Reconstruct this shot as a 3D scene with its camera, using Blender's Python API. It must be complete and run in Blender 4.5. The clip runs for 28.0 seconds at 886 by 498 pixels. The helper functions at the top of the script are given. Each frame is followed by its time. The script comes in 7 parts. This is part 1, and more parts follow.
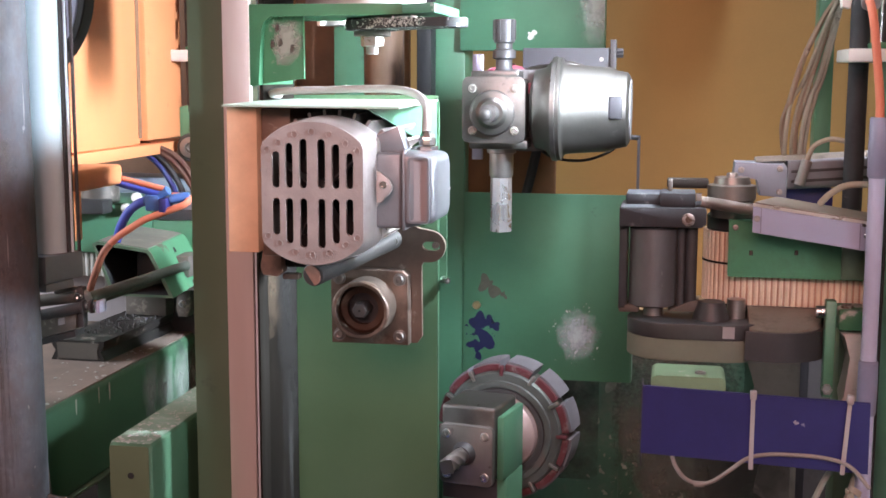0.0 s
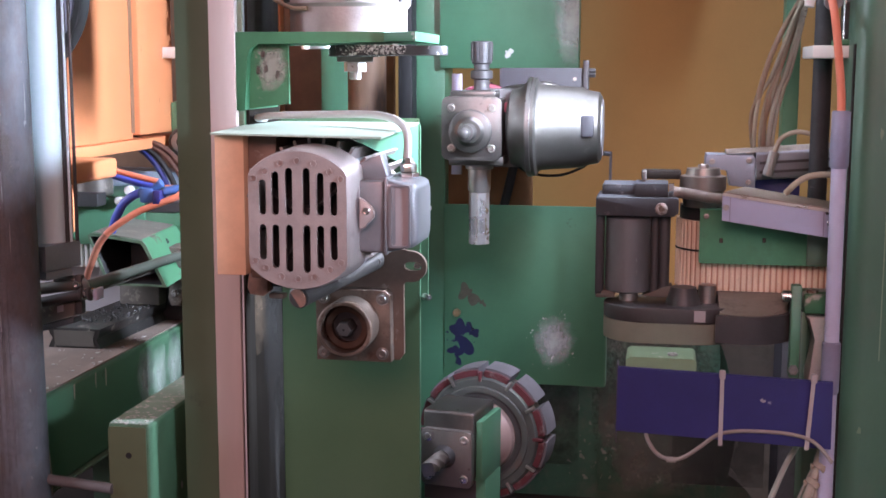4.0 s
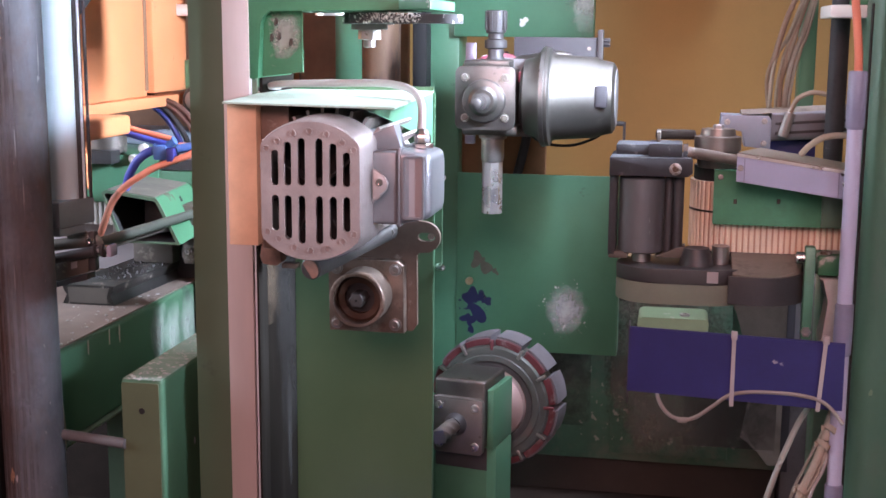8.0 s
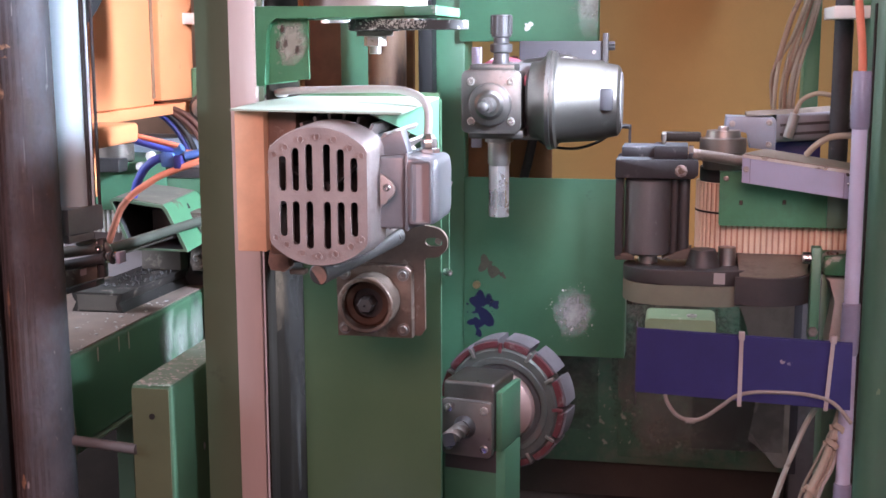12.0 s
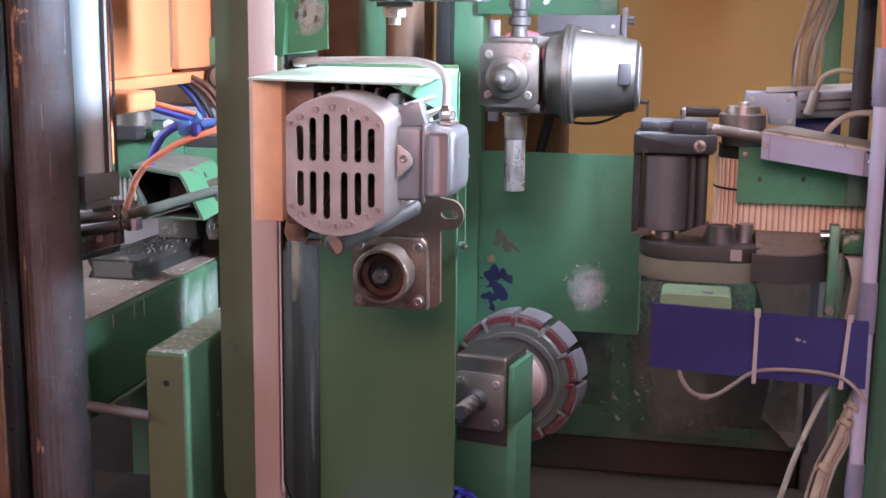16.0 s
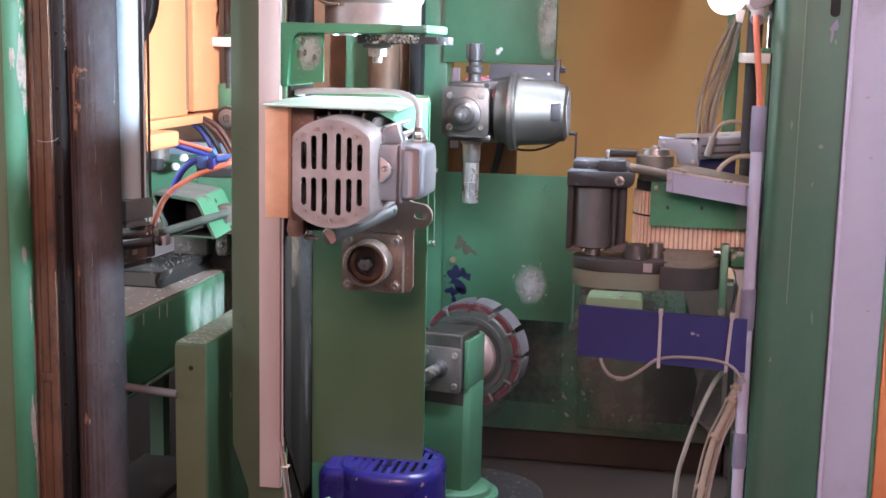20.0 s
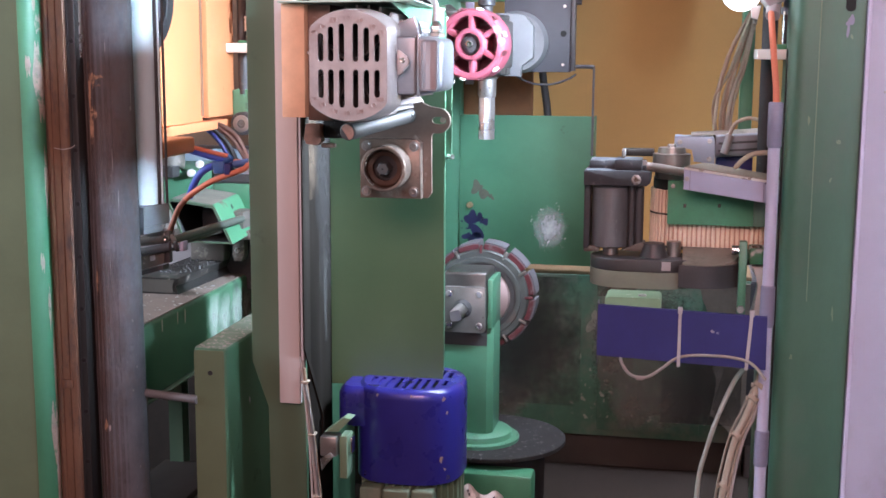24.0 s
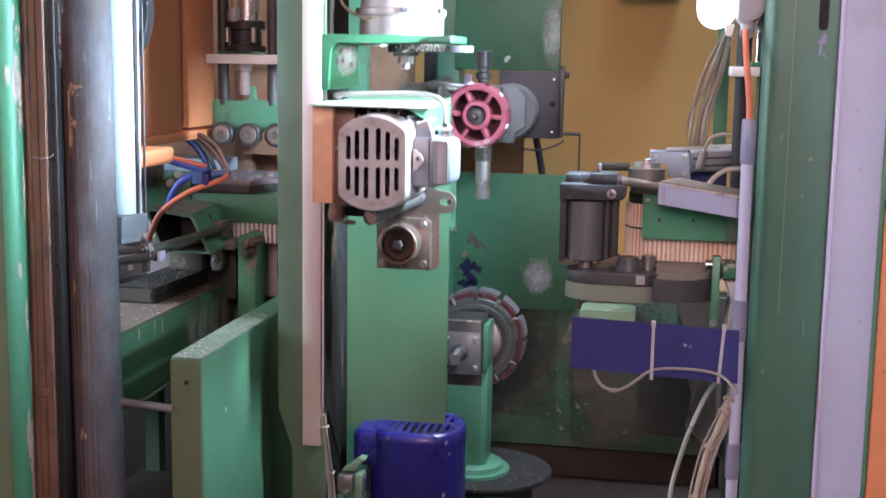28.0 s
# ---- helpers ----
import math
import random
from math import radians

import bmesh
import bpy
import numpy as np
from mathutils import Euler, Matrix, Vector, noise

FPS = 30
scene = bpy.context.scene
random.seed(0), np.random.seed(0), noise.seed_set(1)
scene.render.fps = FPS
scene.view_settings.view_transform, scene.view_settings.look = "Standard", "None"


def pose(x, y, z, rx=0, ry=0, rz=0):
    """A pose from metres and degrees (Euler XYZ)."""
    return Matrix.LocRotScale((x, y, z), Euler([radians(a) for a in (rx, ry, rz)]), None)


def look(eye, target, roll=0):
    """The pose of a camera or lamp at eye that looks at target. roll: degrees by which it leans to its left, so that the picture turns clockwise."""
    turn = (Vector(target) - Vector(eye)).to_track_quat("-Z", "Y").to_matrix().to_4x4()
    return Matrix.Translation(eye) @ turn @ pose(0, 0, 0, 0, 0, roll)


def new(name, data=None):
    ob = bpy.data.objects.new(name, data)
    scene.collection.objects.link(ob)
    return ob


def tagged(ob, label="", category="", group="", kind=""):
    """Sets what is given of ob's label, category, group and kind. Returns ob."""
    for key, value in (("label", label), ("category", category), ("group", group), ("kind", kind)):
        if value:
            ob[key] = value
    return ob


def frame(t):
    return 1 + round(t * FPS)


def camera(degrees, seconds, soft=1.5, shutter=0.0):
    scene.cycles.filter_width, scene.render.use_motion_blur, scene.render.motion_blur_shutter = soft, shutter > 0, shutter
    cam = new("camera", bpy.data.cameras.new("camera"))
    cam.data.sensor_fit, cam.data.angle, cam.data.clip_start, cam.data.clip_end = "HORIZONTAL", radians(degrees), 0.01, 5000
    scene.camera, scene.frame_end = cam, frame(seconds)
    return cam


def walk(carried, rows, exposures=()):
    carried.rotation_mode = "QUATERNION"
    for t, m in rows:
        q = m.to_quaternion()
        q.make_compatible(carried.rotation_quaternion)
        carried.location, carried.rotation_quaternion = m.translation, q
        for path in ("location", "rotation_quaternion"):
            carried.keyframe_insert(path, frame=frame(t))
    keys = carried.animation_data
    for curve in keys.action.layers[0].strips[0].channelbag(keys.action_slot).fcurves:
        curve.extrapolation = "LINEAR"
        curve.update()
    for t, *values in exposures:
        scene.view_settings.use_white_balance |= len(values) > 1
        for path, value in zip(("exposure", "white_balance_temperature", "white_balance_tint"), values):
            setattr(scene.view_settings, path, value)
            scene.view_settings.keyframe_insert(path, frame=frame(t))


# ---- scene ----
cam = camera(39.23, 28.0, soft=1.6, shutter=0.6)
PATH = (
    (0, -0.1063, 0.5197, 1.1134, 81.987, -0.185, 10.648),
    (0.5, -0.1074, 0.5190, 1.1094, 82.322, -0.283, 10.647),
    (1, -0.1051, 0.5056, 1.1097, 82.301, -0.616, 10.349),
    (1.5, -0.0951, 0.4477, 1.1169, 82.475, -0.736, 9.980),
    (2, -0.0942, 0.4405, 1.1185, 82.754, -0.636, 9.984),
    (2.5, -0.0943, 0.4400, 1.1174, 82.816, -0.478, 10.010),
    (3, -0.0931, 0.4411, 1.1146, 82.477, -0.328, 9.951),
    (3.5, -0.0940, 0.4411, 1.1140, 82.180, -0.143, 9.881),
    (4, -0.0918, 0.4414, 1.1126, 81.837, -0.123, 9.903),
    (4.5, -0.0931, 0.4419, 1.1108, 81.231, -0.321, 9.861),
    (6.5, -0.0916, 0.4414, 1.1084, 81.011, -0.742, 9.935),
    (7, -0.0907, 0.4426, 1.1087, 80.823, -0.621, 10.066),
    (7.5, -0.0895, 0.4438, 1.1072, 80.385, -0.527, 10.505),
    (8, -0.0883, 0.4431, 1.1066, 80.129, -0.425, 10.655),
    (8.5, -0.0877, 0.4416, 1.1065, 80.152, -0.346, 10.690),
    (9, -0.0881, 0.4392, 1.1087, 80.359, -0.269, 10.645),
    (9.5, -0.0883, 0.4390, 1.1101, 80.321, -0.271, 10.628),
    (10, -0.0884, 0.4379, 1.1079, 80.061, -0.202, 10.663),
    (10.5, -0.0918, 0.4405, 1.1061, 79.632, -0.173, 10.429),
    (11, -0.0930, 0.4396, 1.1059, 79.842, 0.036, 10.478),
    (11.5, -0.0904, 0.4363, 1.1031, 80.294, 0.101, 10.656),
    (12, -0.0894, 0.4338, 1.1009, 80.520, 0.122, 10.813),
    (12.5, -0.0890, 0.4333, 1.0987, 80.317, 0.049, 10.951),
    (14.5, -0.0881, 0.4384, 1.0954, 79.744, -0.237, 11.509),
    (15, -0.0879, 0.4385, 1.0930, 79.496, -0.427, 11.611),
    (15.5, -0.0889, 0.4375, 1.0932, 79.257, -0.659, 11.684),
    (16, -0.0901, 0.4367, 1.0952, 79.386, -0.668, 11.686),
    (16.5, -0.0897, 0.4364, 1.0963, 79.471, -0.617, 11.684),
    (17, -0.0899, 0.4373, 1.0969, 79.290, -0.647, 11.719),
    (17.5, -0.0898, 0.4378, 1.0965, 79.581, -0.905, 11.280),
    (18, -0.0762, 0.3626, 1.1057, 80.017, -1.377, 9.789),
    (18.5, -0.0445, 0.2127, 1.1244, 80.439, -1.294, 9.429),
    (19, -0.0158, 0.0895, 1.1371, 80.654, -1.219, 9.809),
    (19.5, 0.0047, 0.0033, 1.1483, 80.581, -1.340, 10.613),
    (20, 0.0069, 0.0010, 1.1498, 80.710, -1.238, 10.642),
    (20.5, 0.0072, 0.0001, 1.1503, 80.975, -1.142, 10.724),
    (21, 0.0074, 0.0006, 1.1483, 81.257, -0.945, 10.812),
    (21.5, 0.0090, 0.0026, 1.1419, 81.060, -0.721, 10.867),
    (22, 0.0096, 0.0034, 1.1387, 80.807, -0.449, 10.963),
    (22.5, 0.0071, 0.0007, 1.1402, 80.932, -0.230, 11.271),
    (24.5, -0.0009, 0.0012, 1.1433, 81.004, -0.357, 10.982),
    (25, -0.0004, 0.0013, 1.1488, 81.653, -0.460, 10.796),
    (25.5, -0.0010, -0.0017, 1.1486, 82.239, -0.732, 10.730),
    (26, 0.0005, -0.0046, 1.1461, 82.518, -0.865, 10.645),
    (26.5, 0.0035, -0.0048, 1.1426, 81.925, -0.966, 10.588),
    (27, 0.0074, -0.0081, 1.1427, 81.862, -1.037, 10.574),
    (27.5, 0.0102, -0.0121, 1.1456, 81.786, -1.006, 10.499),
    (28, 0.0113, -0.0132, 1.1480, 81.450, -0.939, 10.346),
)
EXPOSURES = tuple((t, e, k, 13 if t < 1 else 20 if t < 18 else 18 if t < 20 else 14 if t < 23 else 12 if t < 26 else 8) for t, e, k in (
    (0, 0.08, 6600), (1, -0.05, 6450), (2, -0.15, 6250), (4, -0.15, 6200), (7, -0.02, 6220), (10, 0.12, 6240), (12, 0.12, 6240), (15, 0.12, 6240),
    (18, 0.15, 6240), (20, 0.2, 6220), (22, 0.23, 6180), (24, 0.28, 5960), (25, 0.33, 5860), (26, 0.22, 5800), (28, 0.18, 5820)))
walk(cam, [(t, pose(*p)) for t, *p in PATH], EXPOSURES)

# ---- light: work lamp beside the machine, assumed openings out of view, and added fills ----
world = bpy.data.worlds.new("hall")
scene.world = world
world.use_nodes = True
wn = world.node_tree.nodes
sky = wn.new("ShaderNodeTexSky")
sky.sky_type, sky.sun_disc, sky.sun_elevation, sky.sun_rotation = "NISHITA", False, radians(35), radians(200)
wn["Background"].inputs[1].default_value = 0.05
world.node_tree.links.new(sky.outputs[0], wn["Background"].inputs[0])


def lamp(name, kind, m, energy, colour, size, size_y=None):
    data = bpy.data.lights.new(name, kind)
    data.energy, data.color = energy, colour
    if kind == "AREA":
        data.size = size
        if size_y:
            data.shape, data.size_y = "RECTANGLE", size_y
    else:
        data.shadow_soft_size = size
    ob = new(name, data)
    ob.matrix_world = m
    return ob


work_light = lamp("work_lamp_light", "AREA", look((0.045, 2.252, 1.29), (-1.0, 2.44, 0.98)), 22.0, (0.76, 0.88, 1.0), 0.05, 0.18)
work_light.data.spread = radians(112)
lamp("hall_door_light", "AREA", look((-0.15, -2.15, 2.72), (-0.4, 2.0, 1.0)), 99.0, (1.0, 0.515, 0.45), 1.7, 1.3)
# Overhead lamp added out of view to brighten the wall and right side
overhead_fill = lamp("overhead_fill", "AREA", look((0.6, 3.05, 3.58), (0.45, 3.1, 0)), 26.0, (0.83, 0.88, 1.0), 1.6, 1.0)
overhead_fill.data.spread = radians(58)
# Assumed window out of view, placed to brighten the left bench
lamp("left_window_light", "AREA", look((-3.95, 1.7, 1.9), (-1.0, 2.5, 0.95)), 190.0, (0.86, 0.92, 1.0), 2.0, 1.6)
side_light = lamp("side_window_light", "AREA", look((2.97, 0.75, 1.85), (-0.85, 2.0, 1.17)), 2.7, (0.74, 0.88, 1.0), 0.34, 0.9)
side_light.data.spread = radians(14)
# Lamp added out of view to cool and brighten the right-hand post
right_fill = lamp("right_fill", "AREA", look((1.62, -2.15, 2.0), (0.55, 2.2, 1.0)), 2.2, (0.78, 0.91, 1.0), 0.6, 1.7)
right_fill.data.spread = radians(22)


# ---- materials ----
def material(name, colour, rough=0.5, metal=0.0, vary=0.18, scale=14.0, bump=0.12, fine=220.0, wear=None, wear_amount=0.0,
             wear_scale=9.0, wear_rough=0.75, wear_metal=0.0, coat=0.0, stretch=(1, 1, 1), rough_vary=0.18, specular=0.5, wear_soft=0.0):
    """Paint, metal or the like: blotches, grain, and worn or dusty patches with a shape of their own."""
    m = bpy.data.materials.new(name)
    m.use_nodes = True
    n, k = m.node_tree.nodes, m.node_tree.links
    b = n["Principled BSDF"]
    co = n.new("ShaderNodeTexCoord")
    mp = n.new("ShaderNodeMapping")
    mp.inputs["Scale"].default_value = stretch
    k.new(co.outputs["Object"], mp.inputs["Vector"])

    def tex(s, detail=5.0, roughness=0.6):
        t = n.new("ShaderNodeTexNoise")
        t.inputs["Scale"].default_value, t.inputs["Detail"].default_value, t.inputs["Roughness"].default_value = s, detail, roughness
        k.new(mp.outputs[0], t.inputs["Vector"])
        return t

    def ramp(src, a, c):
        r = n.new("ShaderNodeMapRange")
        r.inputs["From Min"].default_value, r.inputs["From Max"].default_value = a, c
        k.new(src, r.inputs["Value"])
        return r

    big, small = tex(scale), tex(fine, 3.0)
    dark = tuple(c * (1 - vary) for c in colour)
    light = tuple(min(1.0, c * (1 + vary)) for c in colour)
    mix = n.new("ShaderNodeMix")
    mix.data_type = "RGBA"
    mix.inputs["A"].default_value, mix.inputs["B"].default_value = (*dark, 1), (*light, 1)
    blend = n.new("ShaderNodeMath")
    blend.operation = "MULTIPLY_ADD"
    k.new(small.outputs["Fac"], blend.inputs[0])
    blend.inputs[1].default_value = 0.35
    k.new(ramp(big.outputs["Fac"], 0.3, 0.75).outputs[0], blend.inputs[2])
    k.new(blend.outputs[0], mix.inputs["Factor"])
    col = mix.outputs["Result"]
    rr = n.new("ShaderNodeMapRange")
    rr.inputs["To Min"].default_value, rr.inputs["To Max"].default_value = max(0.05, rough - rough_vary), min(1.0, rough + rough_vary)
    k.new(big.outputs["Fac"], rr.inputs["Value"])
    ro, me = rr.outputs[0], None
    if wear:
        w = tex(wear_scale, 9.0, 0.68)
        r = ramp(w.outputs["Fac"], 0.66 - wear_amount * 0.3 - wear_soft, 0.70 - wear_amount * 0.28 + wear_soft)
        mx = n.new("ShaderNodeMix")
        mx.data_type = "RGBA"
        k.new(r.outputs[0], mx.inputs["Factor"])
        k.new(col, mx.inputs["A"])
        mx.inputs["B"].default_value = (*wear, 1)
        col = mx.outputs["Result"]
        rm = n.new("ShaderNodeMix")
        k.new(r.outputs[0], rm.inputs["Factor"])
        k.new(ro, rm.inputs["A"])
        rm.inputs["B"].default_value = wear_rough
        ro = rm.outputs["Result"]
        mm = n.new("ShaderNodeMix")
        k.new(r.outputs[0], mm.inputs["Factor"])
        mm.inputs["A"].default_value, mm.inputs["B"].default_value = metal, wear_metal
        me = mm.outputs["Result"]
    k.new(col, b.inputs["Base Color"])
    k.new(ro, b.inputs["Roughness"])
    if me:
        k.new(me, b.inputs["Metallic"])
    else:
        b.inputs["Metallic"].default_value = metal
    b.inputs["Coat Weight"].default_value = coat
    b.inputs["Specular IOR Level"].default_value = specular
    bp = n.new("ShaderNodeBump")
    bp.inputs["Strength"].default_value, bp.inputs["Distance"].default_value = bump, 0.002
    add = n.new("ShaderNodeMath")
    add.operation = "MULTIPLY_ADD"
    k.new(small.outputs["Fac"], add.inputs[0])
    add.inputs[1].default_value = 0.5
    k.new(big.outputs["Fac"], add.inputs[2])
    k.new(add.outputs[0], bp.inputs["Height"])
    k.new(bp.outputs[0], b.inputs["Normal"])
    return m


DUST = (0.42, 0.36, 0.29)
GREEN = material("green_paint", (0.078, 0.22, 0.13), 0.40, specular=0.75, vary=0.14, scale=9, coat=0.08, wear=(0.06, 0.135, 0.085), wear_amount=0.10, wear_scale=5, wear_rough=0.55)
GREEN_PANEL = material("soft_green_panel", (0.070, 0.200, 0.118), 0.55, specular=0.35, vary=0.14, scale=7, wear=(0.055, 0.13, 0.08), wear_amount=0.10, wear_scale=5, wear_rough=0.6)
GREEN_WORN = material("worn_green_paint", (0.05, 0.19, 0.095), 0.5, wear=(0.46, 0.50, 0.46), wear_amount=0.14, wear_scale=11)
GREEN_DARK = material("dark_green_paint", (0.092, 0.148, 0.094), 0.40, specular=0.8, vary=0.10, scale=8, wear=(0.075, 0.12, 0.08), wear_amount=0.10, wear_scale=5, wear_rough=0.55)
GREEN_STAINED = material("stained_green_paint", (0.055, 0.13, 0.08), 0.6, vary=0.25, wear=(0.18, 0.165, 0.135), wear_amount=0.36, wear_scale=6.5, wear_soft=0.09)
GREEN_DUSTY = material("dusty_green_paint", (0.115, 0.15, 0.10), 0.7, vary=0.2, wear=(0.17, 0.165, 0.12), wear_amount=0.3, wear_scale=16, wear_soft=0.08)
LAVENDER = material("lavender_paint", (0.435, 0.435, 0.57), 0.55, vary=0.07, scale=5, wear=(0.36, 0.35, 0.42), wear_amount=0.05, wear_scale=7, wear_soft=0.08)
STRIP = material("pale_aluminium_strip", (0.66, 0.585, 0.565), 0.5, metal=0.15, vary=0.06, stretch=(1, 1, 0.1))
PALE = material("pale_blue_plastic", (0.72, 0.78, 0.86), 0.4, vary=0.05)
MDF = material("fibreboard", (0.78, 0.49, 0.31), 0.88, vary=0.10, scale=30, fine=500, bump=0.2)
STEEL = material("bare_steel", (0.40, 0.385, 0.37), 0.38, metal=0.9, wear=(0.16, 0.12, 0.09), wear_amount=0.2, wear_scale=20, wear_metal=0.5)
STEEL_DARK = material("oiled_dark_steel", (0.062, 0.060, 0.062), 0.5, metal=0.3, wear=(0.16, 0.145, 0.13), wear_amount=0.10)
RUST = material("rusty_plate_steel", (0.19, 0.14, 0.115), 0.5, metal=0.5, vary=0.3, wear=(0.33, 0.29, 0.26), wear_amount=0.12, wear_scale=22)
RUST_DARK = material("dark_rusty_seal", (0.085, 0.05, 0.035), 0.6, metal=0.3, vary=0.3, scale=40)
RUST_END = material("reddish_sawn_steel", (0.25, 0.125, 0.09), 0.75, metal=0.1, vary=0.3, scale=90)
RAIL = material("rust_brown_rail", (0.155, 0.09, 0.058), 0.6, metal=0.25, vary=0.35, scale=20, stretch=(1, 1, 0.3), wear=(0.07, 0.05, 0.045), wear_amount=0.30, wear_scale=36, wear_soft=0.06)
ALU = material("cast_aluminium", (0.385, 0.335, 0.322), 0.46, metal=0.3, vary=0.16, scale=26, bump=0.4, fine=330, wear=(0.30, 0.235, 0.21), wear_amount=0.14, wear_scale=14, wear_soft=0.06)
ALU_BOX = material("smooth_grey_casting", (0.25, 0.262, 0.285), 0.36, metal=0.45, vary=0.14, scale=20, bump=0.25, fine=300)
ALU_BRIGHT = material("polished_aluminium", (0.75, 0.74, 0.72), 0.28, metal=0.9, vary=0.08)
NICKEL = material("dull_nickel_casting", (0.175, 0.168, 0.16), 0.38, metal=0.9, vary=0.3, bump=0.3, wear=(0.09, 0.08, 0.07), wear_amount=0.16, wear_scale=16, wear_metal=0.5)
CHROME = material("chromed_bolt", (0.75, 0.75, 0.75), 0.22, metal=1.0, vary=0.05)
GREY = material("grey_paint", (0.24, 0.24, 0.25), 0.55)
BLACK = material("black_rubber", (0.02, 0.02, 0.022), 0.6)
# Near-black for painted shade in holes and gaps, and the belt's dark line
DARK = material("shade_and_line_black", (0.012, 0.011, 0.011), 0.9)
TUBE = material("dark_brown_tube", (0.098, 0.100, 0.112), 0.70, vary=0.45, scale=16, specular=0.18, rough_vary=0.15, stretch=(1, 1, 0.5), wear=(0.115, 0.074, 0.053), wear_amount=0.22, wear_scale=7, wear_soft=0.10, wear_rough=0.75, bump=0.2)
BLUE = material("dark_blue_enamel", (0.022, 0.020, 0.20), 0.3, vary=0.12, coat=0.4)
NAVY = material("navy_painted_sheet", (0.020, 0.020, 0.13), 0.5, wear=(0.4, 0.4, 0.45), wear_amount=-0.1, wear_scale=25)
ORANGE = material("orange_cabinet_paint", (0.70, 0.262, 0.112), 0.55, vary=0.08, wear=(0.50, 0.21, 0.10), wear_amount=-0.02, wear_scale=24)
HOSE_ORANGE = material("orange_hose", (0.62, 0.19, 0.11), 0.6, vary=0.08)
HOSE_BLUE = material("blue_hose", (0.06, 0.10, 0.50), 0.4)
CABLE_THIN = material("dull_thin_cable", (0.27, 0.235, 0.215), 0.6, vary=0.15)
TIE = material("dull_cable_tie", (0.42, 0.40, 0.41), 0.55, vary=0.1)
CABLE = material("grey_cable", (0.43, 0.41, 0.395), 0.55, vary=0.1)
WHITE = material("white_plastic", (0.78, 0.78, 0.76), 0.4, vary=0.04)
YELLOW = material("ochre_wall", (0.45, 0.286, 0.10), 0.8, vary=0.12, scale=2.0)
RED = material("red_wheel_resin", (0.30, 0.065, 0.095), 0.6, wear=(0.42, 0.25, 0.27), wear_amount=0.10)
RED_DARK = material("dark_red_segment", (0.10, 0.02, 0.026), 0.6, wear=(0.19, 0.14, 0.14), wear_amount=0.30, wear_scale=60, wear_soft=0.03)
FLOOR = material("dark_shop_floor", (0.026, 0.019, 0.015), 0.95, specular=0.1, vary=0.3, scale=3)
WALL = material("hall_wall", (0.32, 0.28, 0.25), 0.9, vary=0.06, scale=1.5)
BELT_CORE = material("reddish_belt_backing", (0.48, 0.29, 0.205), 0.85, vary=0.2)
WOOD = material("cream_ribbed_belt", (0.78, 0.66, 0.51), 0.75, vary=0.14)
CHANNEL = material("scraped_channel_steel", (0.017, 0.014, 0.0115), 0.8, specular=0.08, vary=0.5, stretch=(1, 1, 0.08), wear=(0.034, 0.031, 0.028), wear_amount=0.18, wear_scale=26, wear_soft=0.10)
HOOD = material("dusty_pale_green_sheet", (0.42, 0.52, 0.43), 0.6, vary=0.08, wear=(0.12, 0.27, 0.16), wear_amount=0.03)
GREEN_SCRAPED = material("scraped_green_plate", (0.05, 0.17, 0.085), 0.5, wear=(0.22, 0.24, 0.19), wear_amount=0.22, wear_scale=20)
GREEN_PALE = material("pale_machine_green", (0.16, 0.25, 0.16), 0.55, wear=DUST, wear_amount=0.15)
GREY_PALE = material("pale_grey_paint", (0.36, 0.335, 0.35), 0.5, vary=0.08)
STEEL_BROWN = material("oily_brown_steel", (0.22, 0.195, 0.175), 0.42, metal=0.65, wear=(0.40, 0.36, 0.32), wear_amount=0.15, wear_scale=20, wear_metal=0.7)
BELT_BLACK = material("dusty_black_gear", (0.03, 0.03, 0.03), 0.7, wear=(0.7, 0.7, 0.68), wear_amount=0.3, wear_scale=70)
CABLE_BROWN = material("brown_wire", (0.24, 0.17, 0.12), 0.6)
PAPER = material("printed_paper", (0.72, 0.71, 0.69), 0.9, vary=0.06)
INK = material("grey_print", (0.09, 0.09, 0.10), 0.8, vary=0.2)
WHITE_SPLASH = material("white_paint_splash", (0.62, 0.66, 0.66), 0.7, vary=0.2, scale=60, wear=(0.25, 0.45, 0.33), wear_amount=0.25, wear_scale=60)
BLUE_SPLASH = material("blue_paint_splash", (0.010, 0.014, 0.06), 0.5)
BARE_PATCH = material("bare_flaked_patch", (0.10, 0.10, 0.075), 0.7, vary=0.3, scale=60)
BRASS = material("brass_head", (0.55, 0.45, 0.28), 0.35, metal=0.8)
GREY_DARK = material("dark_grey_plate", (0.05, 0.05, 0.058), 0.55, wear=(0.14, 0.14, 0.14), wear_amount=0.03)
GREY_SIDE = material("dull_lilac_grey_sheet", (0.155, 0.145, 0.15), 0.7, vary=0.2, scale=8, wear=(0.09, 0.08, 0.07), wear_amount=0.15, wear_scale=9, wear_soft=0.08)
GREY_PALE_METAL = material("dull_grey_casting", (0.30, 0.30, 0.29), 0.5, metal=0.35, vary=0.15)
GREY_FACE = material("scratched_grey_face", (0.20, 0.19, 0.18), 0.42, metal=0.55, vary=0.2, wear=(0.10, 0.09, 0.08), wear_amount=0.15, wear_scale=30)
PINK_CAST = material("pinkish_casting", (0.42, 0.30, 0.28), 0.5, metal=0.4, vary=0.15)
ABRASIVE = material("grey_abrasive", (0.135, 0.13, 0.143), 0.85, vary=0.25, fine=600, bump=0.3)
CHROME_DULL = material("dull_chromed_shaft", (0.62, 0.62, 0.63), 0.3, metal=0.9, vary=0.12)
